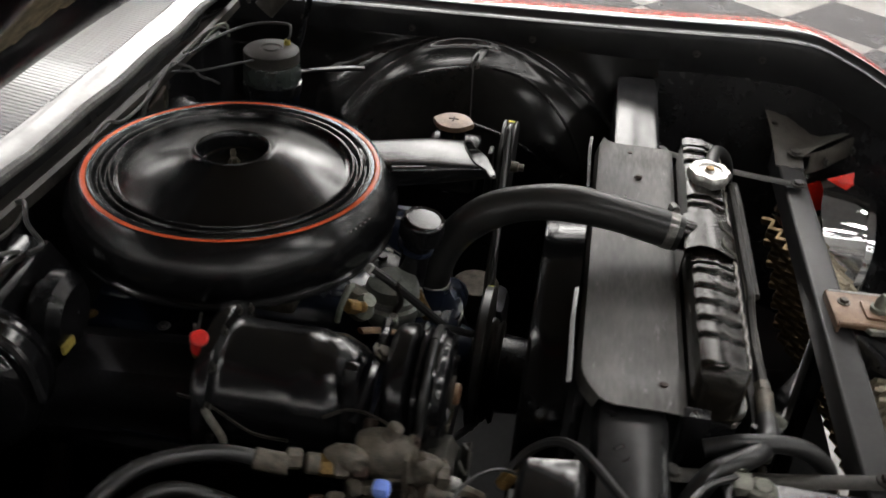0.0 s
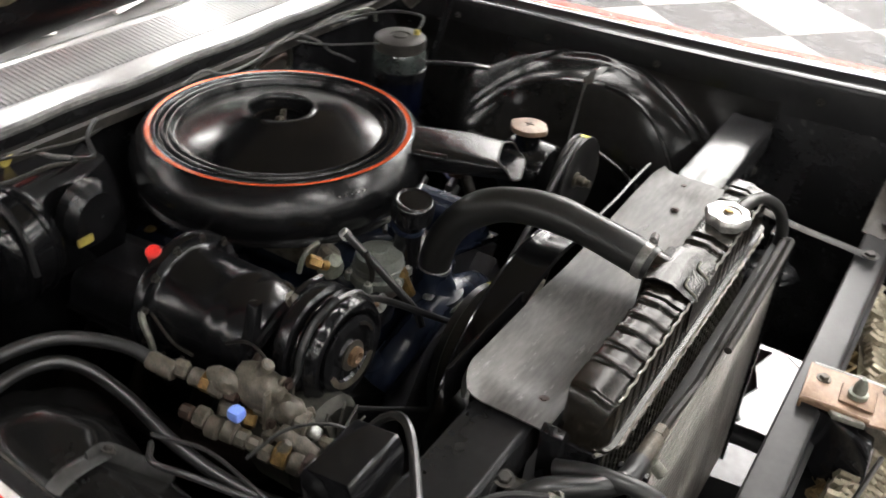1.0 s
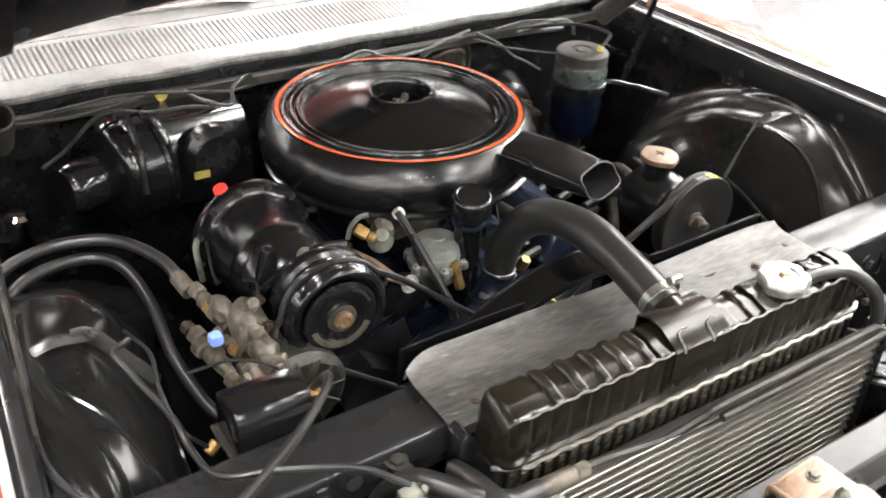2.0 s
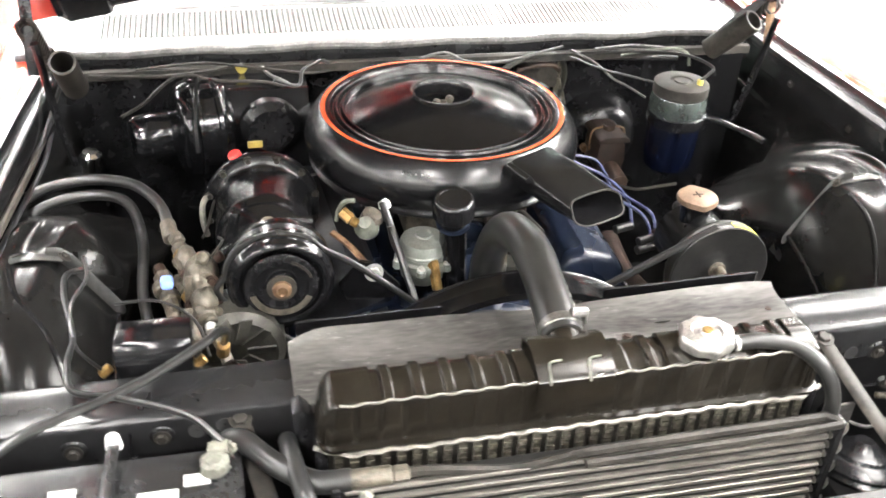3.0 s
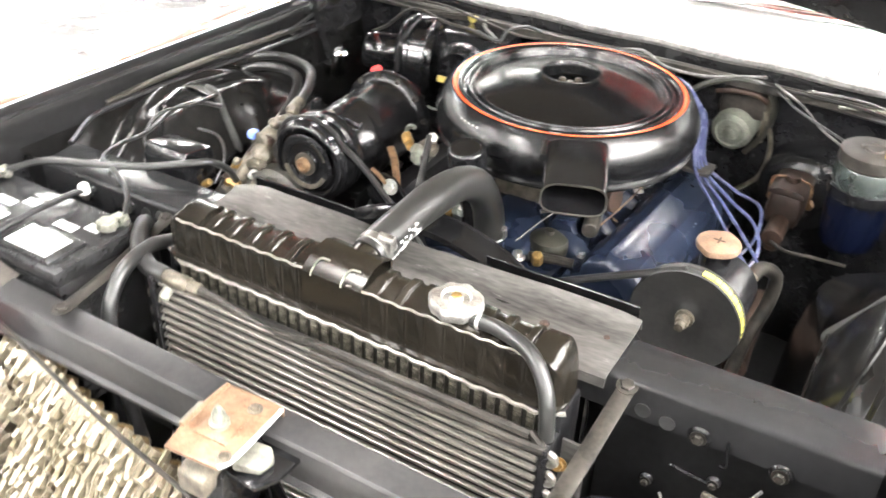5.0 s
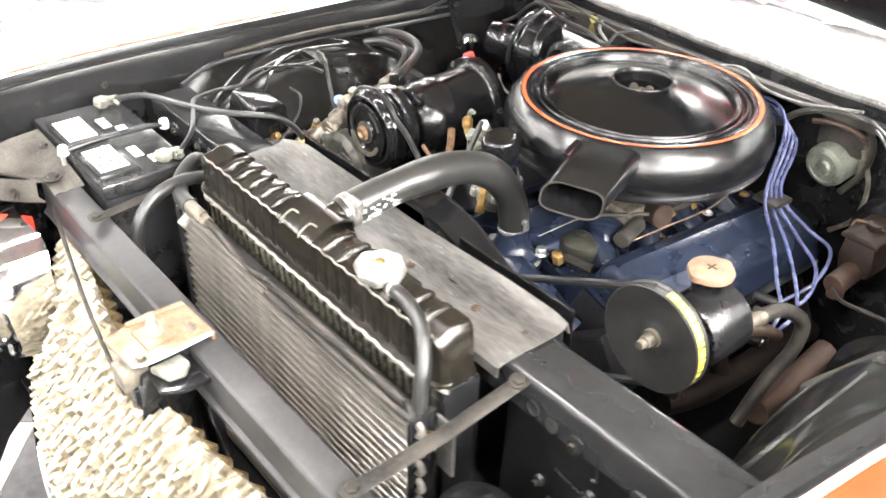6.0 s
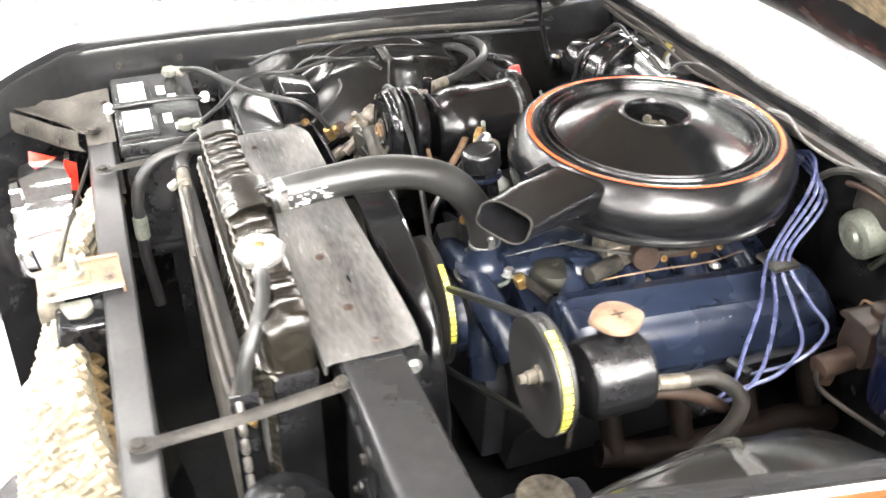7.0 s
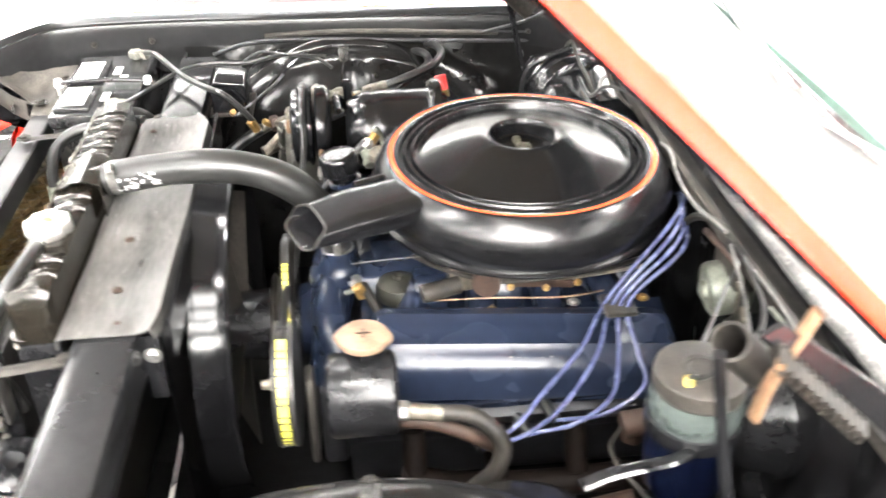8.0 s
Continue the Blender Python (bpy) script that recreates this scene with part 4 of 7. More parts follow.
def radiator():
    t = thing("radiator", (0, -0.62, 0.38), "sooty brass radiator with a ribbed top tank", "radiator")
    X0, X1 = -0.262, 0.286
    # ribbed top tank, one lofted shell along x with pressed grooves
    rows = []
    xs = [X0 + (X1 - X0) * k / 640 for k in range(641)]
    for x in xs:
        e = min(1, (x - X0) / 0.02, (X1 - x) / 0.02)
        e = max(0.0, e)
        k = math.sqrt(max(0, 1 - (1 - e) ** 2))
        ph = ((x - X0 - 0.07) / 0.0305) % 1.0
        pf = ((x - X0) / 0.0245) % 1.0
        groove = 0.0045 / (1 + math.exp((abs(ph - 0.5) - 0.33) / 0.014)) if (X0 + 0.055 < x < -0.06 or 0.055 < x < 0.10 or 0.185 < x < 0.245) else 0
        zt = 0.862 + (0.9155 + 0.008 * x - 0.862) * k - groove
        zf = 0.862 + (0.9085 + 0.006 * x - 0.862) * k - groove * 0.15
        yf, yb = -0.602 - 0.035 * (0.5 + 0.5 * k), -0.612 + 0.030 * (0.5 + 0.5 * k)
        g2 = 0.0016 / (1 + math.exp((abs(pf - 0.5) - 0.15) / 0.03)) * min(1, max(0, e))
        rows.append([(x, yf - 0.005, 0.851), (x, yf - 0.005, 0.8545), (x, yf + 0.0005, 0.8555), (x, yf + 0.001 + g2, 0.86), (x, yf + 0.001 + g2, zf - 0.004), (x, yf + 0.0015 + g2, zf - 0.0015), (x, yf + 0.004, zf), (x, yf + 0.008, zf + 0.0012 - groove * 0.85), (x, yf + 0.02, zf + (zt - zf) * 0.6 - groove * 0.3), (x, -0.612, zt), (x, yb - 0.008, zt), (x, yb - 0.002, zt - 0.004), (x, yb, 0.862), (x, yb + 0.004, 0.851)])
    bm = loft(rows)
    bm.faces.new([v for v in bm.verts if abs(v.co.x - X0) < 1e-7][::-1])
    bm.faces.new([v for v in bm.verts if abs(v.co.x - X1) < 1e-7])
    tk = part("top_tank", bm, TANK, t, "blackened brass top tank with pressed ribs")
    part("seam", tube([(x, -0.643 + 0.012 * max(0, abs(x - 0.012) / 0.274 - 0.9) * 10 + 0.0008 * math.sin(x * 257), 0.8495 + 0.0008 * math.sin(x * 257 + 1) + 0.0007 * math.sin(x * 91)) for x in [X0 - 0.004 + (X1 - X0 + 0.008) * k / 130 for k in range(131)]], 0.0026, 6, 1), TUBEM, t, "dull soldered seam")
    # pale thin tube stands in for the glare on the front top edge
    part("edge_glare", tube([(x, -0.6352 + 0.0008 * math.sin(x * 257), 0.9082 + 0.006 * x + 0.0006 * math.sin(x * 257 + 1) + 0.0005 * math.sin(x * 61)) for x in [X0 + 0.022 + (X1 - X0 - 0.044) * k / 120 for k in range(121)]], 0.0013, 6, 1), TUBEM, t, "pale line drawn as the glare on the tank's edge")
    # saddle of the hose neck
    part("neck_saddle", loft([[(x, y, z) for y, z in ((-0.6385, 0.868), (-0.638, 0.908), (-0.634, 0.912), (-0.61, 0.924), (-0.59, 0.925), (-0.575, 0.918), (-0.573, 0.87))] for x in (-0.043, -0.036, 0.032, 0.039)], thick=0.002), TANK, t)
    part("hose_neck", cyl((0.002, -0.607, 0.903), (0.005, -0.545, 0.913), 0.0195, n=24), TANK, t)
    for x in (-0.03, 0.012):
        part("neck_rib", tube([(x, -0.6385, 0.905), (x, -0.635, 0.9115), (x + 0.002, -0.622, 0.9195), (x + 0.015, -0.6205, 0.921)], 0.0013, 6, 3), LEAD, t, "bright L-shaped bead")
    # core: bundles of upright flat tubes with folded fins between
    core = part("core", box((X0 + 0.01, -0.629, 0.42), (X1 - 0.01, -0.588, 0.85), 0.002), CORE, t)
    me = bpy.data.meshes.new("core_tube")
    b = bmesh.new()
    for j in range(62):
        z = -0.21 + 0.42 * j / 61
        box((-0.0044, -0.0022 + 0.0006 * (j % 2), z - 0.0028), (0.0044, 0.002, z + 0.0028), 0, b)
    b.to_mesh(me)
    b.free()
    me.materials.append(FINS)
    for k in range(33):
        piece("core_tube", me, t, (X0 + 0.02 + k * 0.01595, -0.6305, 0.635))
    for x in (X0 + 0.004, X1 - 0.004):
        part("side_channel", box((x - 0.006, -0.633, 0.42), (x + 0.006, -0.582, 0.849), 0.003), SATIN, t)
    part("tank_bracket", prism([(-0.28, 0.80), (-0.262, 0.80), (-0.262, 0.86), (-0.275, 0.875), (-0.284, 0.87)], -0.6, -0.575, "y", 0.001), SATIN, t)
    sk = lathe([(0.024, -0.012), (0.026, -0.011), (0.0285, -0.003), (0.0285, 0.001), (0.026, 0.005), (0.017, 0.006), (0.0145, 0.0035), (0.008, 0.0035), (0.006, 0.006), (0, 0.007)], Matrix.Translation((0.146, -0.613, 0.926)), 40)
    for v in sk.verts:
        d = v.co - Vector((0.146, -0.613, v.co.z))
        if d.length > 0.022:
            a = math.atan2(d.y, d.x)
            v.co.xy += d.xy * (0.055 * math.cos(8 * a) + 0.12 * max(0, math.cos(2 * (a - 0.3))) ** 6)
    c = part("radiator_cap", sk, STEEL, t, "bright stamped aluminium cap")
    part("button", cyl((0.146, -0.613, 0.931), (0.146, -0.613, 0.9345), 0.006, n=16), BRASS, c)
    part("filler_neck", cyl((0.146, -0.613, 0.905), (0.146, -0.613, 0.922), 0.021, n=24), TANK, c)
    o = thing("overflow_hose", (0.26, -0.64, 0.75), "thin black overflow hose curving down the radiator end", "hose")
    part("hose", tube([(0.17, -0.618, 0.915), (0.205, -0.622, 0.918), (0.245, -0.632, 0.912), (0.272, -0.65, 0.892), (0.283, -0.662, 0.862), (0.284, -0.664, 0.83), (0.276, -0.662, 0.79), (0.268, -0.655, 0.74)], 0.0085, 10, 6), HOSE, o)
    part("clip", cyl((0.176, -0.619, 0.9155), (0.182, -0.6195, 0.916), 0.0088), STEEL, o)


radiator()


def condenser():
    t = thing("condenser", (0.02, -0.67, 0.40), "dark finned air conditioning condenser with level tubes", "condenser")
    part("fin_block", box((-0.245, -0.672, 0.42), (0.285, -0.655, 0.832), 0.001), FIN, t)
    for x in (-0.25, 0.29):
        part("end_plate", box((x - 0.004, -0.682, 0.41), (x + 0.004, -0.65, 0.842), 0.001), SATIN, t)
    me = bpy.data.meshes.new("condenser_tube")
    b = box((-0.262, -0.004, -0.0024), (0.262, 0.004, 0.0024), 0.0018, seg=2)
    b.to_mesh(me)
    b.free()
    me.materials.append(TUBEM)
    for k in range(30):
        piece("condenser_tube", me, t, (0.02, -0.6735, 0.832 - 0.0138 * k))
    um = bpy.data.meshes.new("return_bend")
    b = tube([(0, 0, 0.0069), (0.012, 0, 0.006), (0.016, 0, 0), (0.012, 0, -0.006), (0, 0, -0.0069)], 0.0045, 8, 4)
    b.to_mesh(um)
    b.free()
    um.materials.append(TUBEM)
    for k in range(14):
        piece("return_bend", um, t, (0.285, -0.673, 0.825 - 0.0276 * k))
        piece("return_bend", um, t, (-0.245, -0.673, 0.811 - 0.0276 * k), (0, 0, math.pi))
    # bright feed pipe along the top, with its two runs
    part("top_pipe", tube([(-0.225, -0.668, 0.842), (-0.16, -0.669, 0.842), (-0.12, -0.67, 0.836), (-0.07, -0.672, 0.831), (-0.02, -0.6725, 0.838), (0.0, -0.673, 0.842), (0.1, -0.672, 0.843), (0.27, -0.671, 0.844)], 0.0055, 8, 5), DUSTY, t)
    part("top_pipe", tube([(0.0, -0.682, 0.835), (0.1, -0.682, 0.836), (0.27, -0.68, 0.838), (0.286, -0.676, 0.84), (0.27, -0.668, 0.845)], 0.005, 8, 5), DUSTY, t)
    part("corner_bolt", bolt((0.30, -0.66, 0.81), (0.3, -1, 0.2), 0.006), BRASS, t)
    part("corner_tab", box((0.298, -0.652, 0.765), (0.325, -0.648, 0.838), 0.001), WORN, t, "pale bare mounting tab")
    h = thing("condenser_hose", (-0.3, -0.62, 0.7), "thick black hose with a bright crimped end", "hose")
    part("hose", tube([(-0.372, -0.572, 0.74), (-0.362, -0.58, 0.81), (-0.338, -0.603, 0.85), (-0.305, -0.643, 0.851), (-0.27, -0.664, 0.842), (-0.235, -0.667, 0.841)], 0.0115, 12, 6), RUBBER, h)
    part("crimp", cyl((-0.237, -0.667, 0.841), (-0.195, -0.668, 0.842), 0.0098), FITTING, h, "stained crimp sleeve")
    part("nut", cyl((-0.195, -0.668, 0.842), (-0.178, -0.668, 0.842), 0.0088, n=6), FITTING, h)
    part("valve", cyl((-0.222, -0.676, 0.834), (-0.222, -0.69, 0.824), 0.007), LEAD, h)
    k = thing("lower_hose", (-0.33, -0.7, 0.6), "black hose looping down between battery and condenser", "hose")
    part("hose", tube([(-0.29, -0.60, 0.838), (-0.288, -0.64, 0.852), (-0.28, -0.69, 0.85), (-0.273, -0.725, 0.825), (-0.267, -0.739, 0.79), (-0.26, -0.741, 0.75), (-0.255, -0.742, 0.69), (-0.25, -0.735, 0.6)], 0.0095, 12, 6), RUBBER, k)
    part("fitting", cyl((-0.2615, -0.741, 0.762), (-0.2575, -0.7415, 0.725), 0.0115, n=16), ZINC, k, "dull crimp sleeve")


condenser()


def top_hose():
    t = thing("radiator_hose", (0, -0.42, 0.76), "thick black moulded rubber upper radiator hose", "hose")
    path = [(0.004, -0.572, 0.9085), (0.006, -0.53, 0.916), (0.009, -0.485, 0.922), (0.012, -0.44, 0.9245), (0.012, -0.395, 0.92), (0.012, -0.35, 0.905), (0.011, -0.312, 0.877), (0.009, -0.284, 0.838), (0.008, -0.271, 0.80), (0.008, -0.268, 0.765)]
    part("hose", tube(path, lambda s: 0.0222 + 0.0012 * math.sin(3.1 * s) + 0.0006 * math.sin(23 * s), 18, 8), HOSE, t)
    for p, q in ((path[0], path[1]), (path[-1], path[-2])):
        a, b = lerp(p, q, 0.16), lerp(p, q, 0.44)
        cl = part("clamp", cyl(a, b, 0.0238, n=28, edge=0.001), CLAMP, t, "bright steel hose clamp")
        w = lerp(a, b, 0.5)
        part("clamp_screw", cyl(w + Vector((0.008, -0.004, 0.024)), w + Vector((0.028, 0.0, 0.02)), 0.0055, n=8), CLAMP, cl)
        part("clamp_tail", box((-0.0015, -0.005, 0.0), (0.0015, 0.005, 0.012), 0.0008, m=Matrix.Translation(w + Vector((0.0262, 0.0, 0.006)))), CLAMP, cl)
    random.seed(3)
    # worn pale print on the hose's flank
    pr = bmesh.new()
    for k in range(44):
        y = -0.553 + 0.078 * random.random()
        q = radians(random.uniform(-32, 24))
        z = 0.916 + (y + 0.53) * 0.135
        box((0.0226, -random.uniform(0.001, 0.0032), -random.uniform(0.0006, 0.002)), (0.0236, random.uniform(0.001, 0.0032), random.uniform(0.0006, 0.002)), 0.0, pr, m=Matrix.Translation((0.0065, y, z)) @ Matrix.Rotation(-q, 4, "Y"))
    part("print", pr, PAPER, t, "faded pale printed bars")


top_hose()

# ---- engine ----
def air_cleaner():
    t = thing("air_cleaner", (0, 0, 0.80), "round black air cleaner with an orange stripe and snorkel", "air cleaner")
    up = Matrix.Translation((0, 0, 0.92))
    body = [(0.1, -0.0862), (0.195, -0.084), (0.2035, -0.0818), (0.2065, -0.0797), (0.2065, -0.0768), (0.204, -0.0746), (0.2085, -0.0696), (0.2135, -0.0574), (0.2145, -0.0444), (0.2125, -0.0329), (0.207, -0.02), (0.199, -0.008), (0.1925, -0.0012), (0.1905, 0.0008), (0.1892, 0.001), (0.1882, -0.0008)]
    part("housing", lathe(body, up, 96), CLEANER, t, "satin black round housing")
    part("stripe", lathe([(0.1884, -0.0012), (0.1878, -0.0002), (0.185, 0.0002), (0.1822, -0.0002), (0.1818, -0.0012)], up, 96), STRIPE, t, "orange painted ring")
    lid = [(0.1819, -0.0014), (0.1808, 0.0008), (0.1795, 0.0012), (0.1745, 0.001), (0.1722, -0.002), (0.1705, -0.0055), (0.1685, -0.0055), (0.167, -0.002), (0.1655, 0.0008), (0.163, 0.0008), (0.1613, -0.0025), (0.1597, -0.0062), (0.1578, -0.0062), (0.1562, -0.0028), (0.155, 0.0), (0.1528, 0.0), (0.1512, -0.004), (0.1495, -0.0085), (0.147, -0.009), (0.143, -0.0072), (0.13, -0.002), (0.11, 0.005), (0.09, 0.0112), (0.07, 0.0162), (0.055, 0.0192), (0.0505, 0.0205), (0.049, 0.0222), (0.0472, 0.0231), (0.0455, 0.0227), (0.0443, 0.021), (0.0432, 0.015), (0.041, 0.003), (0.036, 0.0), (0, 0.0)]
    part("lid", lathe(lid, up, 96), LID, t, "glossy black domed lid with raised rings")
    part("well_rim", tube([(0.0468 * math.cos(a), 0.0468 * math.sin(a), 0.9425) for a in [2 * math.pi * k / 60 for k in range(61)]], 0.0016, 8, 1), LID, t)
    part("bottom_rim", lathe([(0.2045, -0.083), (0.209, -0.0808), (0.209, -0.0785), (0.2045, -0.0762)], up, 96), CLEANER, t)
    up2 = up @ Matrix.Translation((0, 0, -0.004))
    wn = lathe([(0, 0), (0.007, 0), (0.008, 0.003), (0.005, 0.008), (0, 0.009)], up2 @ Matrix.Translation((0, 0, 0.003)), 16)
    for s in (1, -1):
        m = up2 @ pose(0, 0, 0.002, 0, 0, 25)
        lathe([(0, -0.004), (0.006, -0.003), (0.0065, 0.003), (0, 0.004)], m @ pose(s * 0.0125, 0, 0.009, 90, 0, 0), 12, wn)
    part("wing_nut", wn, FITTING, t, "steel wing nut")
    # snorkel: flat oval duct to the front
    a, d = Vector((0.094, -0.175, 0.899)), Vector((0.40, -1.0, 0.015)).normalized()
    side = d.cross(Vector((0, 0, 1))).normalized()
    upv = side.cross(d).normalized()
    rows = []
    for s, w, h in ((-0.03, 0.045, 0.0185), (0.02, 0.045, 0.0185), (0.07, 0.045, 0.018), (0.138, 0.0435, 0.0122)):
        ring = []
        for k in range(28):
            an = 2 * math.pi * k / 28
            ca, sa = math.cos(an), math.sin(an)
            ring.append(a + d * (s - (0.013 * sa + 0.006 * (1 - ca * ca) * (1 if sa > 0 else -0.6) if s > 0.1 else 0)) + side * (w * math.copysign(abs(ca) ** 0.42, ca)) + upv * (h * math.copysign(abs(sa) ** 0.55, sa) - (0.002 if s > 0.1 else 0)))
        rows.append(ring)
    part("snorkel", loft(rows, closed=True, thick=0.0016), CLEANER, t, "flat oval black air intake duct")
    # lip is paler than the duct to paint in its highlight
    part("snorkel_rim", tube([*rows[-1], rows[-1][0]], 0.0015, 6, 1), DUSTY, t, "lip of the duct, greyed for its highlight")
    part("door_pivot", tube([a + d * 0.005 + side * 0.047 + upv * 0.014, a + d * 0.05 + side * 0.0475 + upv * 0.012], 0.006, 10, 4), CLEANER, t)
    # small pressed letters have worn to a few strokes
    pb = bmesh.new()
    for k in range(5):
        an = radians(-118 + 2.6 * k)
        box((-0.0012, -0.0008, -0.0025), (0.0012, 0.0008, 0.0025), 0, pb, m=Matrix.Translation((0.2035 * math.cos(an), 0.2035 * math.sin(an), 0.9035)) @ pose(0, 0, 0, 40, 0, math.degrees(an) + 90))
    part("worn_mark", pb, SEAL, t)


air_cleaner()


def engine():
    t = thing("engine", (0, 0, 0.35), "dark blue vintage vee-eight engine", "engine")
    part("block", prism([(-0.13, 0.42), (0.13, 0.42), (0.15, 0.52), (0.24, 0.62), (0.2, 0.69), (0.08, 0.60), (-0.08, 0.60), (-0.2, 0.69), (-0.24, 0.62), (-0.15, 0.52)], -0.27, 0.2, "y", 0.006), SOOTSHADE, t)
    for s in (1, -1):
        m = Matrix.Diagonal((s, 1, 1, 1))
        part("cylinder_head", prism([(0.08, 0.62), (0.13, 0.725), (0.27, 0.665), (0.22, 0.60)], -0.235, 0.19, "y", 0.004, m=m), SOOTSHADE, t)
        prof = [(0.122, 0.731)]
        for k in range(25):
            q = radians(176 - 158 * k / 24)
            bead = 0.003 * sum(math.exp(-(((k - c) / 0.6) ** 2)) for c in (10, 15))
            u, v = (0.066 + bead) * math.copysign(abs(math.cos(q)) ** 0.75, math.cos(q)), (0.049 + bead) * abs(math.sin(q)) ** 0.75
            prof.append((0.187 + u * 0.84 + v * 0.26, 0.718 - u * 0.31 + v * 0.98))
        prof.append((0.252, 0.694))
        rows = []
        for y, k in ((-0.229, 0.5), (-0.2285, 0.74), (-0.226, 0.85), (-0.221, 0.93), (-0.213, 0.98), (-0.203, 1), (-0.1, 1), (0.05, 1), (0.16, 1), (0.172, 0.95), (0.178, 0.85), (0.18, 0.5)):
            rows.append([(s * (0.2 + (x - 0.2) * (0.6 + 0.4 * k) + 0.05 * (y + 0.225)), y, 0.69 + (z - 0.69) * k - 0.045 * (y + 0.225)) for x, z in prof])
        bm = loft(rows)
        bm.verts.ensure_lookup_table()
        n = len(prof)
        bm.faces.new(bm.verts[:n])
        bm.faces.new(bm.verts[-n:])
        # passenger cover gets black, not blue, to carry the shade on it
        vc = part("valve_cover", bm, BLUE if s == 1 else SOOTSHADE, t, "dark blue enamelled valve cover with long beads")
        part("cover_flange", prism([(0.116, 0.722), (0.118, 0.73), (0.248, 0.682), (0.266, 0.687), (0.264, 0.678)], -0.236, 0.188, "y", m=m), BLUE, vc)
        for k, y in enumerate((-0.18, -0.06, 0.06, 0.16)):
            part("cover_bolt", bolt((s * 0.124, y, 0.735), (0, 0, 1), 0.006), BRASS if k % 2 else STEEL, vc)
        pr = bmesh.new()
        random.seed(11)
        for k in range(9):
            y = -0.05 + 0.011 * k + random.uniform(-0.003, 0.003)
            box((s * (0.222 + 0.05 * (y + 0.225)), y, 0.748 - 0.045 * (y + 0.225)), (s * (0.232 + 0.05 * (y + 0.225)), y + random.uniform(0.001, 0.0035), 0.7465 - 0.045 * (y + 0.225) + random.uniform(0.0005, 0.0035)), 0, pr)
        if s == 1:
            part("worn_print", pr, LEAD, vc, "worn white specks of print")
        # exhaust manifold, the deep bay's shade put into its brown
        part("exhaust_manifold", tube([(s * 0.275, -0.2, 0.575), (s * 0.288, -0.12, 0.562), (s * 0.29, 0.0, 0.555), (s * 0.288, 0.12, 0.555), (s * 0.28, 0.2, 0.52)], 0.02, 12, 6), MANIF, t, "rust-brown exhaust manifold, darkened for the shade it lies in")
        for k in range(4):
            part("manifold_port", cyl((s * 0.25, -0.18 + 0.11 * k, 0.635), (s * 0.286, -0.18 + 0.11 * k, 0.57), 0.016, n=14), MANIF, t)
    # intake and carburettor under the air cleaner
    part("intake_manifold", prism([(-0.125, 0.715), (-0.06, 0.72), (-0.05, 0.75), (0.05, 0.75), (0.06, 0.72), (0.125, 0.715), (0.1, 0.64), (-0.1, 0.64)], -0.24, 0.18, "y", 0.006), BLUE, t)
    for y in (-0.17, -0.07, 0.03, 0.12):
        part("intake_runner", tube([(0.03, y * 0.6, 0.745), (0.08, y * 0.9, 0.74), (0.125, y, 0.715)], 0.024, 12, 5), BLUE, t)
    part("dome_can", lathe([(0, 0), (0.03, 0), (0.032, 0.003), (0.032, 0.016), (0.029, 0.024), (0.016, 0.03), (0.007, 0.031), (0.007, 0.037), (0, 0.038)], Matrix.Translation((0.07, -0.185, 0.728)), 32), OLIVE, t, "dull olive domed valve can")
    for y0, y1 in ((-0.165, -0.115), (-0.06, -0.01)):
        part("intake_boss", prism([(0.05, 0.70), (0.122, 0.695), (0.11, 0.745), (0.095, 0.77), (0.06, 0.772)], y0, y1, "y", 0.008), BLUE, t)
    c = part("carburettor", box((-0.075, -0.1, 0.745), (0.075, 0.09, 0.79), 0.008), FITTING, t, "stained zinc carburettor")
    part("air_horn", cyl((0, 0, 0.785), (0, 0, 0.815), 0.075, n=32), FITTING, c)
    part("float_bowl", box((0.05, -0.115, 0.748), (0.1, -0.045, 0.788), 0.006), FITTING, c)
    part("throttle_lever", prism([(-0.03, 0.76), (0.06, 0.752), (0.065, 0.762), (0.0, 0.778), (-0.028, 0.776)], 0.108, 0.112, "x", 0.001), RUST, c)
    part("linkage_rod", tube([(0.113, -0.02, 0.772), (0.118, 0.06, 0.775), (0.116, 0.16, 0.785)], 0.003, 6, 4), FITTING, c)
    part("choke_pipe", tube([(0.115, -0.14, 0.748), (0.13, -0.06, 0.757), (0.132, 0.04, 0.752), (0.13, 0.1, 0.757)], 0.0013, 6, 5), NUT, c)
    part("fuel_line", tube([(0.04, -0.16, 0.775), (0.09, -0.12, 0.782), (0.122, -0.04, 0.778), (0.125, 0.08, 0.786), (0.1, 0.17, 0.79)], 0.0036, 8, 6), DUSTY, c, "dull fuel line")
    part("solenoid", cyl((0.108, -0.10, 0.768), (0.122, -0.155, 0.765), 0.013, n=18), DUSTY, c)
    for q in ((0.118, -0.03, 0.765), (0.121, 0.02, 0.762), (0.119, 0.065, 0.766)):
        part("carb_screw", bolt(q, (1, 0, 0.3), 0.0036), BRASS, c)
    part("vacuum_capsule", cyl((0.1, -0.06, 0.775), (0.128, -0.066, 0.778), 0.02, n=20), RUST, c)
    part("return_spring", tube([(0.043, -0.25, 0.770), (0.06, -0.2, 0.785), (0.085, -0.15, 0.803)], 0.0008, 6, 3), FITTING, c)
    part("sender", cyl((0.075, -0.236, 0.735), (0.078, -0.244, 0.755), 0.009, n=6), BRASS, t)
    part("water_pipe", tube([(0.06, -0.235, 0.742), (0.09, -0.225, 0.742), (0.125, -0.215, 0.74)], 0.0075, 8, 4), DUSTY, t)
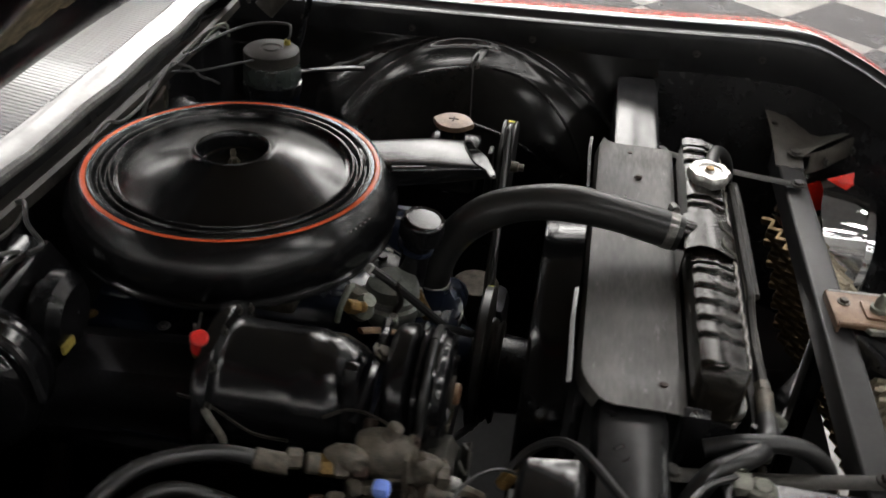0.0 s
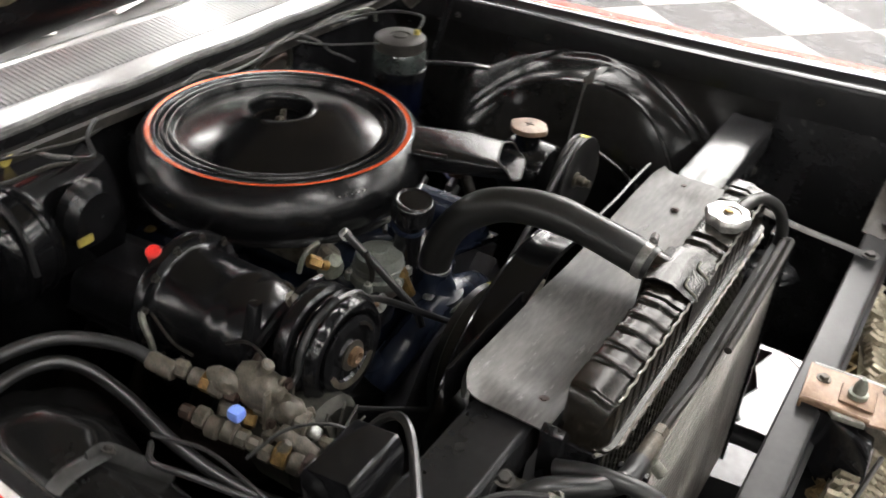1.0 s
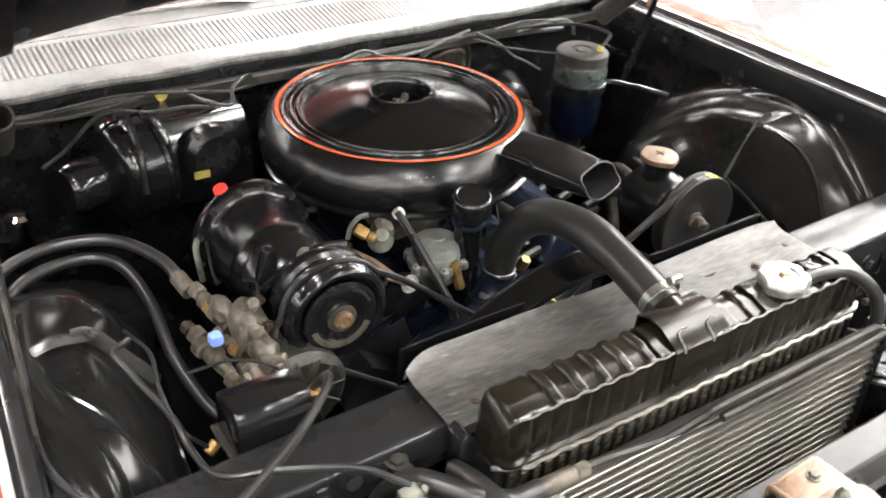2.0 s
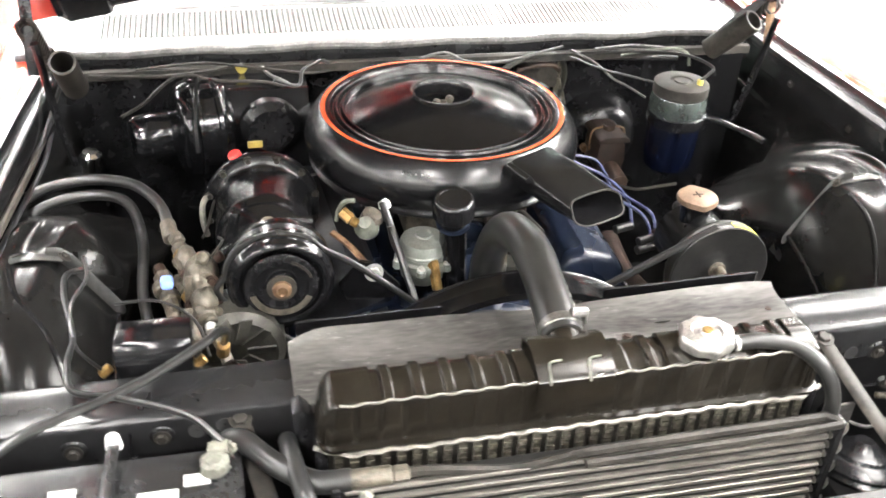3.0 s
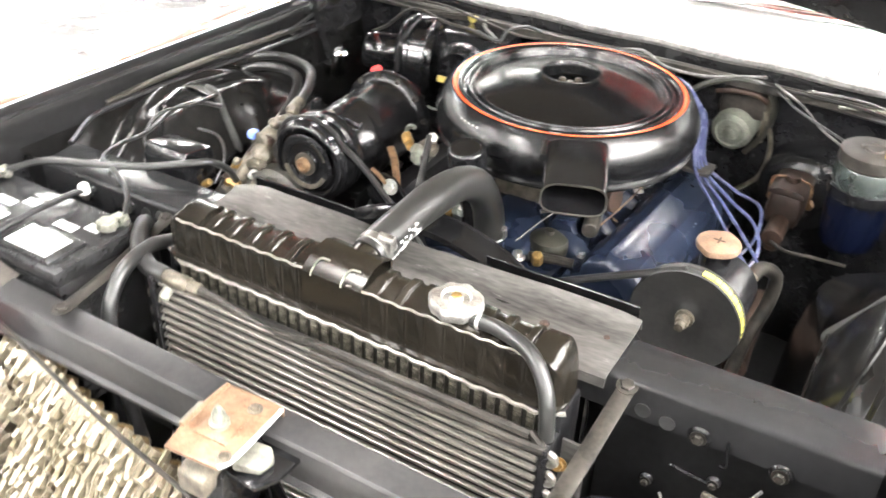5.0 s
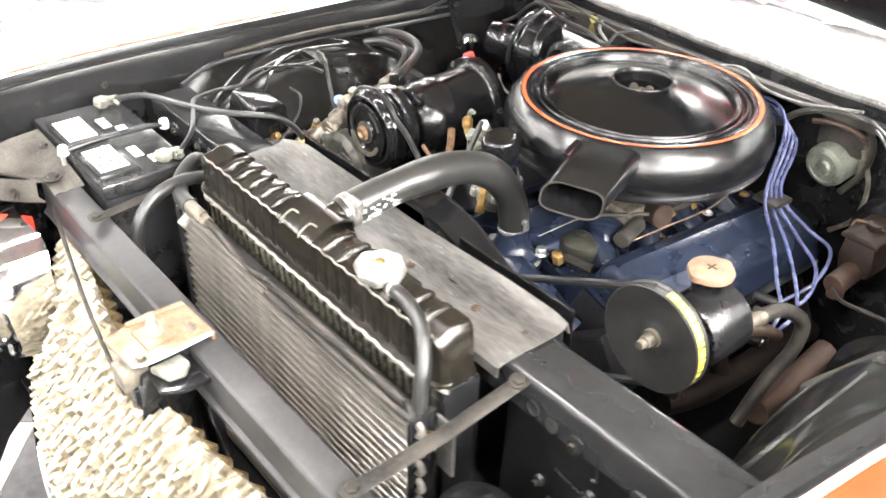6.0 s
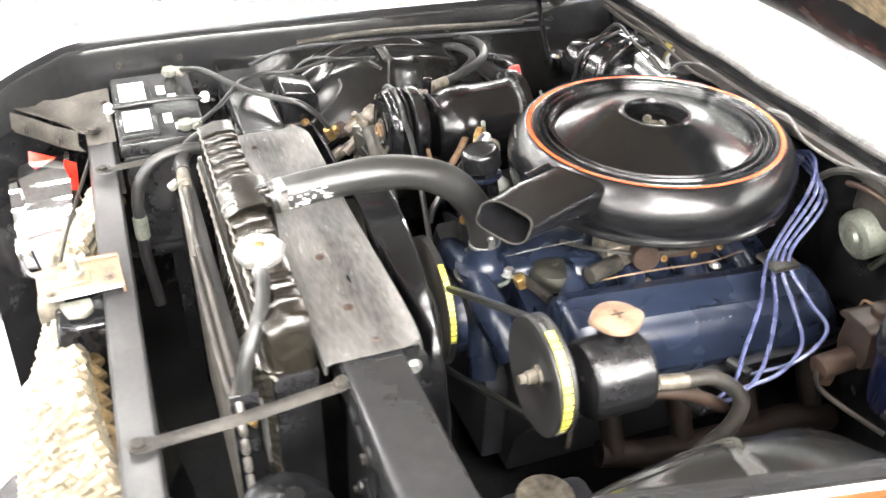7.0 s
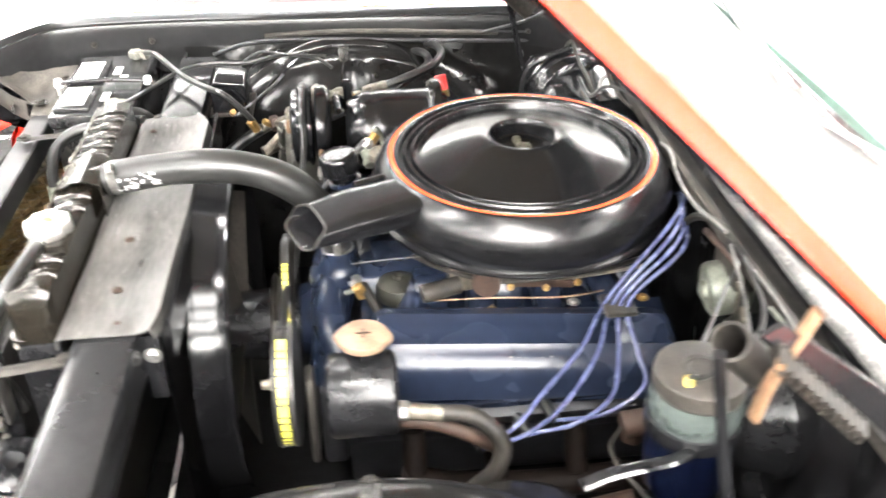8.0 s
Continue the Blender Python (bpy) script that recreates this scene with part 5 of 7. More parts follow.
    # front of the engine; the timing cover is black for its shade
    part("timing_cover", prism([(-0.12, 0.45), (0.12, 0.45), (0.13, 0.6), (0.06, 0.7), (-0.06, 0.7), (-0.13, 0.6)], -0.31, -0.272, "y", 0.008), SOOTSHADE, t)
    part("water_pump", cyl((0.0, -0.31, 0.645), (0.0, -0.345, 0.645), 0.06, 0.05), BLUE, t)
    part("crossover", tube([(-0.13, -0.27, 0.66), (-0.09, -0.285, 0.70), (-0.03, -0.285, 0.72), (0.03, -0.285, 0.72), (0.09, -0.285, 0.70), (0.14, -0.27, 0.66)], 0.026, 12, 6), BLUE, t)
    part("blue_outlet", tube([(0.008, -0.27, 0.715), (0.06, -0.285, 0.675), (0.10, -0.3, 0.60)], 0.026, 12, 5), BLUE, t)
    th = part("thermostat_housing", lathe([(0, 0.74), (0.042, 0.74), (0.044, 0.743), (0.044, 0.75), (0.034, 0.754), (0.027, 0.766), (0.0245, 0.776), (0.0245, 0.79), (0, 0.79)], Matrix.Translation((0.008, -0.268, -0.012)), 28), BLUE, t, "blue thermostat housing")
    for s in (1, -1):
        part("housing_bolt", bolt((0.012 + s * 0.034, -0.262 + s * 0.018, 0.739), (0, 0, 1), 0.0085, 0.01), STEEL, th)
    part("housing_gasket", cyl((0.008, -0.268, 0.7225), (0.008, -0.268, 0.728), 0.0465, n=28), ZINC, th)
    # idler pulleys behind the fan
    part("big_pulley", lathe([(0.03, 0), (0.094, 0.0), (0.098, 0.003), (0.09, 0.008), (0.098, 0.013), (0.094, 0.016), (0.03, 0.016)], aim((-0.012, -0.338, 0.676), (-0.012, -0.4, 0.676)), 48), DUSTY, t)
    part("fan_pulley", lathe([(0.02, 0), (0.07, 0.0), (0.074, 0.004), (0.066, 0.009), (0.074, 0.014), (0.066, 0.019), (0.074, 0.024), (0.07, 0.028), (0.02, 0.028)], aim((0.0, -0.345, 0.645), (0.0, -0.4, 0.645)), 36), DUSTY, t)
    f = thing("oil_filler", (-0.035, -0.245, 0.70), "black oil filler cap on a leaning tube", "oil filler")
    part("tube", cyl((-0.028, -0.235, 0.72), (-0.041, -0.256, 0.885), 0.019, n=20), GLOSS, f)
    part("cap", lathe([(0.0, 0), (0.026, 0), (0.0285, 0.003), (0.0288, 0.02), (0.0278, 0.026), (0.0255, 0.0295), (0.0235, 0.0305), (0.0215, 0.03), (0.02, 0.0288), (0, 0.0288)], aim((-0.0405, -0.256, 0.876), (-0.046, -0.275, 0.99)), 32), GLOSS, f, "glossy black round cap")
    part("neck_ring", lathe([(0.0192, 0.0), (0.0235, 0.001), (0.0235, 0.006), (0.0192, 0.007)], aim((-0.038, -0.25, 0.858), (-0.041, -0.256, 0.885)), 28), BLUE, f)


engine()


def fuel_parts():
    t = thing("fuel_filter", (-0.07, -0.227, 0.76), "pale cast fuel filter with a bright dome", "fuel filter")
    m = Matrix.Translation((-0.074, -0.23, 0.79))
    part("bowl", lathe([(0, -0.03), (0.022, -0.03), (0.031, -0.02), (0.034, -0.004), (0.039, -0.002), (0.0405, 0.004), (0.039, 0.01), (0.034, 0.012), (0.0335, 0.03), (0.031, 0.037), (0.024, 0.0395), (0.012, 0.0415), (0.011, 0.044), (0, 0.0445)], m, 32), PALECAST, t, "pale grey cast bowl")
    part("band", lathe([(0.0335, 0.016), (0.0352, 0.018), (0.0352, 0.0215), (0.0335, 0.0235)], m, 28), PALECAST, t)
    for k in range(6):
        a = radians(60 * k + 15)
        c = Vector((-0.074 + 0.0395 * math.cos(a), -0.23 + 0.0395 * math.sin(a), 0.788))
        ear = part("ear", cyl(c, c + Vector((0, 0, 0.012)), 0.0068, n=14, edge=0.002), PALECAST, t)
        part("bowl_screw", bolt(c + Vector((0, 0, 0.012)), (0, 0, 1), 0.0038), STEEL, ear)
    part("outlet", cyl((-0.066, -0.262, 0.802), (-0.062, -0.276, 0.77), 0.0078, n=8), BRASS, t, "brass outlet")
    part("outlet_nut", cyl((-0.067, -0.258, 0.808), (-0.0655, -0.264, 0.796), 0.0095, n=6), BRASS, t)
    part("pipe", tube([(-0.098, -0.235, 0.79), (-0.118, -0.25, 0.83), (-0.125, -0.245, 0.86)], 0.004, 8, 5), DUSTY, t)
    v = thing("vacuum_valve", (-0.15, -0.21, 0.79), "small brass and zinc valve with bent pipes", "valve")
    part("body", lathe([(0, 0), (0.012, 0), (0.017, 0.004), (0.018, 0.012), (0.013, 0.018), (0.009, 0.03), (0, 0.03)], aim((-0.148, -0.202, 0.83), (-0.157, -0.226, 0.862)), 18), ZINC, v)
    part("body", lathe([(0, -0.01), (0.014, -0.01), (0.016, 0.004), (0.01, 0.01), (0, 0.01)], aim((-0.142, -0.2, 0.848), (-0.13, -0.21, 0.87)), 14), FITTING, v)
    part("elbow", tube([(-0.19, -0.19, 0.842), (-0.187, -0.194, 0.862), (-0.178, -0.199, 0.876), (-0.166, -0.203, 0.879)], 0.0035, 8, 5), ZINC, v)
    part("nut", cyl((-0.184, -0.2, 0.862), (-0.172, -0.21, 0.853), 0.0085, n=6), BRASS, v)
    part("nut", cyl((-0.172, -0.21, 0.853), (-0.163, -0.215, 0.848), 0.0068, n=12), BRASS, v)
    part("nut", cyl((-0.13, -0.212, 0.872), (-0.124, -0.218, 0.88), 0.0085, n=6), CAST, v)
    part("hose", tube([(-0.13, -0.216, 0.88), (-0.124, -0.236, 0.862), (-0.113, -0.272, 0.825), (-0.102, -0.308, 0.785), (-0.098, -0.318, 0.76)], 0.0055, 8, 6), RUBBER, v)
    part("rusty_stay", tube([(-0.2, -0.22, 0.842), (-0.178, -0.24, 0.83), (-0.16, -0.262, 0.815), (-0.152, -0.272, 0.81)], 0.006, 8, 5, flat=0.5), NUT, v, "rusty steel stay")
    part("slot_bracket", prism([(-0.20, 0.80), (-0.17, 0.835), (-0.15, 0.83), (-0.115, 0.79), (-0.125, 0.772), (-0.19, 0.775)], -0.288, -0.28, "y", 0.002), GLOSS, v, "black slotted bracket")
    part("slot", tube([(-0.188, -0.289, 0.838), (-0.17, -0.29, 0.828), (-0.152, -0.289, 0.812)], 0.0035, 6, 4), NUT, v)
    part("slot_bolt", bolt((-0.153, -0.29, 0.818), (0, -1, 0.2), 0.0085), CAST, v)


fuel_parts()


def compressor():
    t = thing("ac_compressor", (-0.287, -0.16, 0.70), "glossy black air conditioning compressor with its clutch pulley", "compressor")
    ax = lambda y0: Matrix.Translation((-0.287, y0, 0.821)) @ pose(0, 0, 0, 90, 0, 0)
    body = [(0, -0.034), (0.052, -0.034), (0.058, -0.03), (0.06, -0.022), (0.079, -0.021), (0.083, -0.019), (0.0835, -0.016), (0.0835, -0.008), (0.082, -0.005), (0.072, -0.003), (0.069, 0.0), (0.0675, 0.005), (0.0675, 0.07), (0.0685, 0.073), (0.0685, 0.088), (0.066, 0.094), (0.0665, 0.1), (0.0665, 0.11), (0.063, 0.118), (0.057, 0.132), (0.05, 0.14), (0, 0.14)]
    part("body", lathe(body, ax(-0.107), 48), COMPRESSOR, t, "glossy black cylindrical body")
    for k in range(12):
        a = radians(30 * k + 12)
        part("body_bolt", bolt((-0.287 + 0.077 * math.cos(a), -0.1015, 0.821 + 0.077 * math.sin(a)), (0, -1, 0), 0.0045), DUSTY, t)
    px = Matrix.Translation((-0.276, -0.272, 0.841)) @ pose(0, 0, 0, 90, 0, 0)
    part("clutch", lathe([(0, 0), (0.058, 0), (0.064, 0.004), (0.067, 0.01), (0.067, 0.022), (0.062, 0.026), (0, 0.026)], px, 44), COMPRESSOR, t)
    pul = part("pulley", lathe([(0.02, 0.03), (0.062, 0.03), (0.067, 0.033), (0.0675, 0.036), (0.059, 0.043), (0.0675, 0.05), (0.067, 0.053), (0.0635, 0.056), (0.0625, 0.06), (0.06, 0.063), (0.0555, 0.064), (0.052, 0.062), (0.0505, 0.056), (0.046, 0.055)], px, 48), GLOSS, t, "black grooved pulley")
    part("clutch_plate", lathe([(0.0, 0.06), (0.0455, 0.06), (0.047, 0.0615), (0.047, 0.064), (0.043, 0.066), (0.034, 0.066), (0.032, 0.062), (0.018, 0.061), (0.015, 0.066), (0, 0.066)], px, 40), SATIN, pul)
    part("plate_arc", lathe([(0.0335, 0.0665), (0.0405, 0.0665), (0.0405, 0.069), (0.0335, 0.069)], px, 24, arc=(195, 335)), FITTING, pul, "bare bright arc")
    part("plate_arc", lathe([(0.037, 0.0665), (0.0405, 0.0665), (0.0405, 0.068), (0.037, 0.068)], px, 14, arc=(20, 70)), DUSTY, pul)
    part("hub_ring", lathe([(0.012, 0.066), (0.0185, 0.066), (0.0185, 0.0685), (0.012, 0.069)], px, 24), DIRT, pul)
    part("hub_nut", lathe([(0, 0.066), (0.0118, 0.066), (0.0118, 0.074), (0.007, 0.076), (0.0055, 0.072), (0, 0.072)], px, 20), NUT, pul, "rusty hub nut")
    part("mount", prism([(-0.36, 0.75), (-0.35, 0.83), (-0.33, 0.9), (-0.318, 0.9), (-0.335, 0.83), (-0.33, 0.75)], -0.25, -0.235, "y", 0.003), GLOSS, t)
    part("mount", prism([(-0.26, 0.70), (-0.3, 0.70), (-0.31, 0.75), (-0.25, 0.75)], -0.24, -0.1, "y", 0.004), SATIN, t)
    part("adjuster", tube([(-0.345, -0.25, 0.842), (-0.31, -0.258, 0.872), (-0.27, -0.262, 0.892), (-0.23, -0.258, 0.885)], 0.006, 8, 5), GLOSS, t)
    part("adjuster_bolt", bolt((-0.285, -0.265, 0.888), (0, -0.6, 0.8), 0.008), FITTING, t)
    r = part("relief_valve", cyl((-0.309, -0.075, 0.866), (-0.314, -0.079, 0.88), 0.0075, n=12), BRASS, t)
    part("valve_cap", cyl((-0.313, -0.079, 0.877), (-0.322, -0.084, 0.901), 0.0095, n=16), REDCAP, r, "red plastic cap")
    w = thing("compressor_wire", (-0.34, -0.1, 0.75), "thin grey wire bending round the compressor", "wire")
    part("wire", tube([(-0.335, -0.06, 0.83), (-0.352, -0.1, 0.84), (-0.365, -0.15, 0.825), (-0.372, -0.19, 0.83)], 0.0018, 6, 6), DUSTY, w)
    b = thing("compressor_belt", (-0.15, -0.31, 0.65), "black drive belt of the compressor", "drive belt")
    y = -0.317
    part("belt", tube([(-0.277, y, 0.9075), (-0.24, y, 0.896), (-0.2205, y, 0.878), (-0.17, y, 0.842), (-0.02, y - 0.02, 0.722), (0.045, y - 0.04, 0.70), (0.07, y - 0.045, 0.645), (0.03, y - 0.045, 0.583), (-0.05, y - 0.04, 0.60), (-0.33, y, 0.795), (-0.342, y, 0.855), (-0.32, y, 0.895), (-0.277, y, 0.9075)], 0.0045, 8, 8), RUBBER, b)


compressor()


def fittings():
    t = thing("ac_valve_block", (-0.39, -0.27, 0.70), "corroded air conditioning valve block with hose fittings", "valve block")
    random.seed(31)
    mats = (FITTING, RUST, FITTING, FITTING, FITTING, FITTING, BRASS, FITTING, FITTING)
    for n, (p, q, cnt) in enumerate((((-0.414, -0.185, 0.845), (-0.366, -0.352, 0.815), 11), ((-0.431, -0.23, 0.812), (-0.392, -0.402, 0.786), 11), ((-0.405, -0.26, 0.815), (-0.362, -0.335, 0.80), 6))):
        for k in range(cnt):
            u, v = lerp(p, q, k / cnt), lerp(p, q, (k + 1) / cnt)
            j = Vector((random.uniform(-0.003, 0.003), random.uniform(-0.002, 0.002), random.uniform(-0.003, 0.003)))
            part("fitting", cyl(u + j, v + j * 1.2, random.choice((0.0085, 0.0105, 0.0125, 0.0145, 0.0115)), n=random.choice((6, 8, 14)), edge=0.0025), mats[(k * 2 + n) % 9], t)
    for k, (x, y, z, dx, dy, dz) in enumerate(((-0.40, -0.25, 0.835, 0.012, -0.006, 0.02), (-0.378, -0.30, 0.825, 0.012, -0.01, 0.018), (-0.41, -0.345, 0.80, 0.008, -0.008, 0.017), (-0.37, -0.335, 0.815, 0.018, -0.012, 0.004), (-0.395, -0.385, 0.79, 0.012, -0.01, 0.014), (-0.40, -0.32, 0.80, 0.03, 0.004, 0.004))):
        part("fitting", cyl((x, y, z), (x + dx, y + dy, z + dz), 0.0075, 0.006, n=(6, 12)[k % 2]), (FITTING, BRASS, FITTING)[k % 3], t)
    def lump(c, r, seed):
        bm = bmesh.new()
        bmesh.ops.create_icosphere(bm, subdivisions=3, radius=1.0)
        for v in bm.verts:
            d = v.co.normalized()
            v.co = Vector(c) + Vector((d.x * r[0], d.y * r[1], d.z * r[2])) * (1 + 0.22 * noise.noise(d * 1.8 + Vector((seed, 0, 0))) + 0.08 * noise.noise(d * 5 + Vector((0, seed, 0))))
        return bm
    part("valve_body", lump((-0.374, -0.29, 0.836), (0.023, 0.034, 0.026), 3), FITTING, t, "grey cast valve body")
    part("valve_boss", lump((-0.371, -0.328, 0.824), (0.016, 0.019, 0.018), 8), FITTING, t)
    part("valve_boss", lump((-0.392, -0.255, 0.842), (0.013, 0.022, 0.015), 11), FITTING, t)
    for p, q, r, m in (((-0.372, -0.315, 0.82), (-0.366, -0.352, 0.806), 0.011, FITTING), ((-0.366, -0.352, 0.806), (-0.364, -0.364, 0.801), 0.0075, CAST), ((-0.372, -0.29, 0.855), (-0.368, -0.3, 0.872), 0.008, FITTING), ((-0.358, -0.27, 0.845), (-0.345, -0.268, 0.852), 0.007, RUST), ((-0.39, -0.33, 0.812), (-0.384, -0.372, 0.79), 0.0115, FITTING)):
        part("valve_stub", cyl(p, q, r, n=12, edge=0.002), m, t)
    part("flange_plate", prism([(-0.396, 0.806), (-0.352, 0.80), (-0.346, 0.836), (-0.36, 0.856), (-0.392, 0.852)], -0.316, -0.311, "y", 0.001), FITTING, t)
    for bx, bz in ((-0.388, 0.812), (-0.354, 0.812), (-0.36, 0.846)):
        part("flange_bolt", bolt((bx, -0.316, bz), (0, -1, 0), 0.0055), RUST, t)
    part("tag", box((-0.4235, -0.304, 0.827), (-0.407, -0.287, 0.842), 0.005), BLUETAG, t, "pale blue plastic plug")
    part("capillary", tube([(-0.38, -0.31, 0.845), (-0.36, -0.29, 0.862), (-0.345, -0.25, 0.86), (-0.35, -0.22, 0.848)], 0.0018, 6, 6), DUSTY, t)
    part("elbow", tube([(-0.385, -0.33, 0.80), (-0.36, -0.36, 0.79), (-0.348, -0.385, 0.77)], 0.008, 8, 5), FITTING, t)
    h = thing("suction_hose", (-0.45, -0.05, 0.75), "long black air conditioning hose over the wheel arch", "hose", "air conditioning hoses")
    part("hose", tube([(-0.413, -0.195, 0.842), (-0.425, -0.14, 0.855), (-0.463, -0.085, 0.862), (-0.52, -0.062, 0.862), (-0.57, -0.065, 0.858), (-0.605, -0.08, 0.85), (-0.628, -0.1, 0.83)], 0.0076, 12, 8), RUBBER, h)
    part("crimp", cyl((-0.4115, -0.205, 0.8405), (-0.4165, -0.172, 0.8465), 0.0105, n=16), FITTING, h, "corroded crimp sleeve")
    h = thing("suction_hose", (-0.47, -0.08, 0.75), "long black air conditioning hose over the wheel arch", "hose", "air conditioning hoses")
    part("hose", tube([(-0.40, -0.40, 0.735), (-0.435, -0.33, 0.755), (-0.452, -0.25, 0.785), (-0.452, -0.17, 0.818), (-0.468, -0.115, 0.845), (-0.505, -0.088, 0.85), (-0.56, -0.09, 0.848), (-0.6, -0.11, 0.838), (-0.622, -0.13, 0.815)], 0.0074, 12, 8), RUBBER, h)
    part("crimp", cyl((-0.397, -0.405, 0.734), (-0.414, -0.372, 0.7435), 0.0105, n=16), FITTING, h, "corroded crimp sleeve")
    h = thing("liquid_hose", (-0.37, -0.42, 0.7), "black hose running to the front of the engine bay", "hose")
    part("hose", tube([(-0.398, -0.385, 0.79), (-0.388, -0.42, 0.775), (-0.372, -0.45, 0.76), (-0.36, -0.48, 0.74)], 0.0095, 10, 6), RUBBER, h)
    a = thing("alternator", (-0.34, -0.30, 0.66), "dull cast alternator below the compressor", "alternator")
    part("housing", lathe([(0, 0), (0.03, 0), (0.055, 0.01), (0.06, 0.02), (0.06, 0.07), (0.05, 0.08), (0, 0.082)], Matrix.Translation((-0.335, -0.275, 0.755)) @ pose(0, 0, 0, 90, 0, 0), 32), ALTERN, a, "grey cast alternator housing")
    for k in range(10):
        an = radians(36 * k)
        part("fan_vane", box((0.014, -0.009, 0.0), (0.05, 0.009, 0.003), 0.001, m=Matrix.Translation((-0.338, -0.362, 0.767)) @ pose(0, 0, 0, 90, 0, 0) @ Matrix.Rotation(an, 4, "Z") @ pose(0, 0, 0, 28, 0, 0)), ALTERN, a)


fittings()


def steering_pump():
    t = thing("power_steering_pump", (0.335, -0.26, 0.68), "black power steering pump with a dished pulley", "pump")
    c = Matrix.Translation((0.326, -0.313, 0.799)) @ pose(0, 0, 0, 90, 0, 0)
    p = part("pulley", lathe([(0, 0.018), (0.012, 0.018), (0.018, 0.014), (0.03, 0.0135), (0.05, 0.0175), (0.065, 0.0235), (0.0715, 0.0255), (0.073, 0.0245), (0.073, 0.0225), (0.065, 0.015), (0.073, 0.0075), (0.073, 0.0035), (0.06, 0.003), (0.0, 0.003)], c, 48), DISH, t, "satin black dished pulley")
    part("hub", lathe([(0, 0.014), (0.013, 0.014), (0.0125, 0.022), (0.009, 0.023), (0.0085, 0.034), (0.006, 0.036), (0.006, 0.044), (0, 0.044)], c, 12), FITTING, p, "bare steel hub nut")
    part("reservoir", lathe([(0, -0.004), (0.045, -0.004), (0.05, 0.002), (0.05, 0.07), (0.046, 0.076), (0.02, 0.08), (0, 0.08)], Matrix.Translation((0.338, -0.205, 0.785)) @ pose(0, 0, 0, 90, 0, 0), 32), SATIN, t, "black reservoir can")
    part("mount", prism([(0.31, 0.70), (0.36, 0.70), (0.365, 0.76), (0.35, 0.82), (0.32, 0.82), (0.3, 0.76)], -0.305, -0.297, "y", 0.003), DUSTY, t)
    part("neck", lathe([(0.021, 0), (0.021, 0.05), (0.024, 0.052), (0.024, 0.056), (0, 0.056)], Matrix.Translation((0.329, -0.237, 0.80)), 24), GLOSS, t)
    cap = lathe([(0, 0.0), (0.024, 0.0), (0.029, 0.002), (0.030, 0.006), (0.0285, 0.010), (0.02, 0.012), (0, 0.0125)], Matrix.Translation((0.329, -0.237, 0.855)), 36)
    for v in cap.verts:
        d = (v.co - Vector((0.329, -0.237, v.co.z)))
        if d.length > 0.022:
            a = math.atan2(d.y, d.x)
            v.co.xy += d.xy * 0.14 * max(0, math.cos(2 * (a - 1.45))) ** 8
    cp = part("cap", cap, PLUG, t, "peach-stained metal cap")
    part("cap_cross", box((0.321, -0.2382, 0.867), (0.337, -0.2358, 0.8682), 0.0005), RUST, cp)
    part("cap_cross", box((0.3278, -0.245, 0.8672), (0.3302, -0.229, 0.8684), 0.0005), RUST, cp)
    b = thing("steering_belt", (0.2, -0.33, 0.6), "black drive belt with yellow printed back", "drive belt")
    y = -0.328
    arc = [(0.326 + 0.066 * math.cos(radians(a)), y, 0.80 + 0.066 * math.sin(radians(a))) for a in range(112, -61, -12)]
    part("belt", tube([(0.0, y - 0.02, 0.716), (0.15, y - 0.01, 0.79), *arc, (0.2, y, 0.655), (0.0, y - 0.02, 0.573), (-0.06, y - 0.02, 0.61), (-0.05, y - 0.02, 0.69), (0.0, y - 0.02, 0.716)], 0.0055, 8, 4), RUBBER, b)
    yl = lathe([(0.0708, -0.0052), (0.0722, -0.005), (0.0722, 0.005), (0.0708, 0.0052)], Matrix.Translation((0.326, y, 0.80)) @ pose(0, 0, 0, 90, 0, 0), 40, arc=(-62, 82))
    part("print", yl, YELLOW, b, "yellow printed strip")
    random.seed(8)
    for k in range(16):
        a = radians(-58 + 8.6 * k + random.uniform(-2, 2))
        part("print_bar", box((-0.0008 * random.choice((1, 1, 2)), -0.0048, 0.072), (0.001, 0.0048, 0.0728), 0, m=Matrix.Translation((0.326, y, 0.80)) @ Matrix.Rotation(math.pi / 2 - a, 4, "Y")), INK, b)
    f = thing("fan_belt", (0, -0.35, 0.55), "black fan belt with yellow printed back", "drive belt")
    part("belt", lathe([(0.094, -0.005), (0.1005, -0.005), (0.1005, 0.005), (0.094, 0.005)], aim((-0.012, -0.346, 0.676), (-0.012, -0.4, 0.676)), 56, arc=(-60, 240)), RUBBER, f)
    part("print", lathe([(0.1003, -0.004), (0.1014, -0.0038), (0.1014, 0.0038), (0.1003, 0.004)], Matrix.Translation((-0.012, -0.346, 0.676)) @ pose(0, 0, 0, 90, 0, 0), 30, arc=(-4, 66)), YELLOW, f, "yellow printed strip")
    for k in range(13):
        a = radians(-2 + 5.4 * k + random.uniform(-1.2, 1.2))
        part("print_bar", box((-0.0008, -0.0038, 0.1012), (0.001, 0.0038, 0.102), 0, m=Matrix.Translation((-0.012, -0.346, 0.676)) @ Matrix.Rotation(math.pi / 2 - a, 4, "Y")), INK, f)
    h = thing("steering_hose", (0.36, -0.15, 0.66), "bent steering hose with a crimped metal end", "hose")
    part("fitting", cyl((0.36, -0.205, 0.775), (0.362, -0.19, 0.775), 0.012, n=6), STEEL, h)
    part("crimp", cyl((0.362, -0.19, 0.775), (0.368, -0.15, 0.772), 0.010, n=14), FITTING, h)
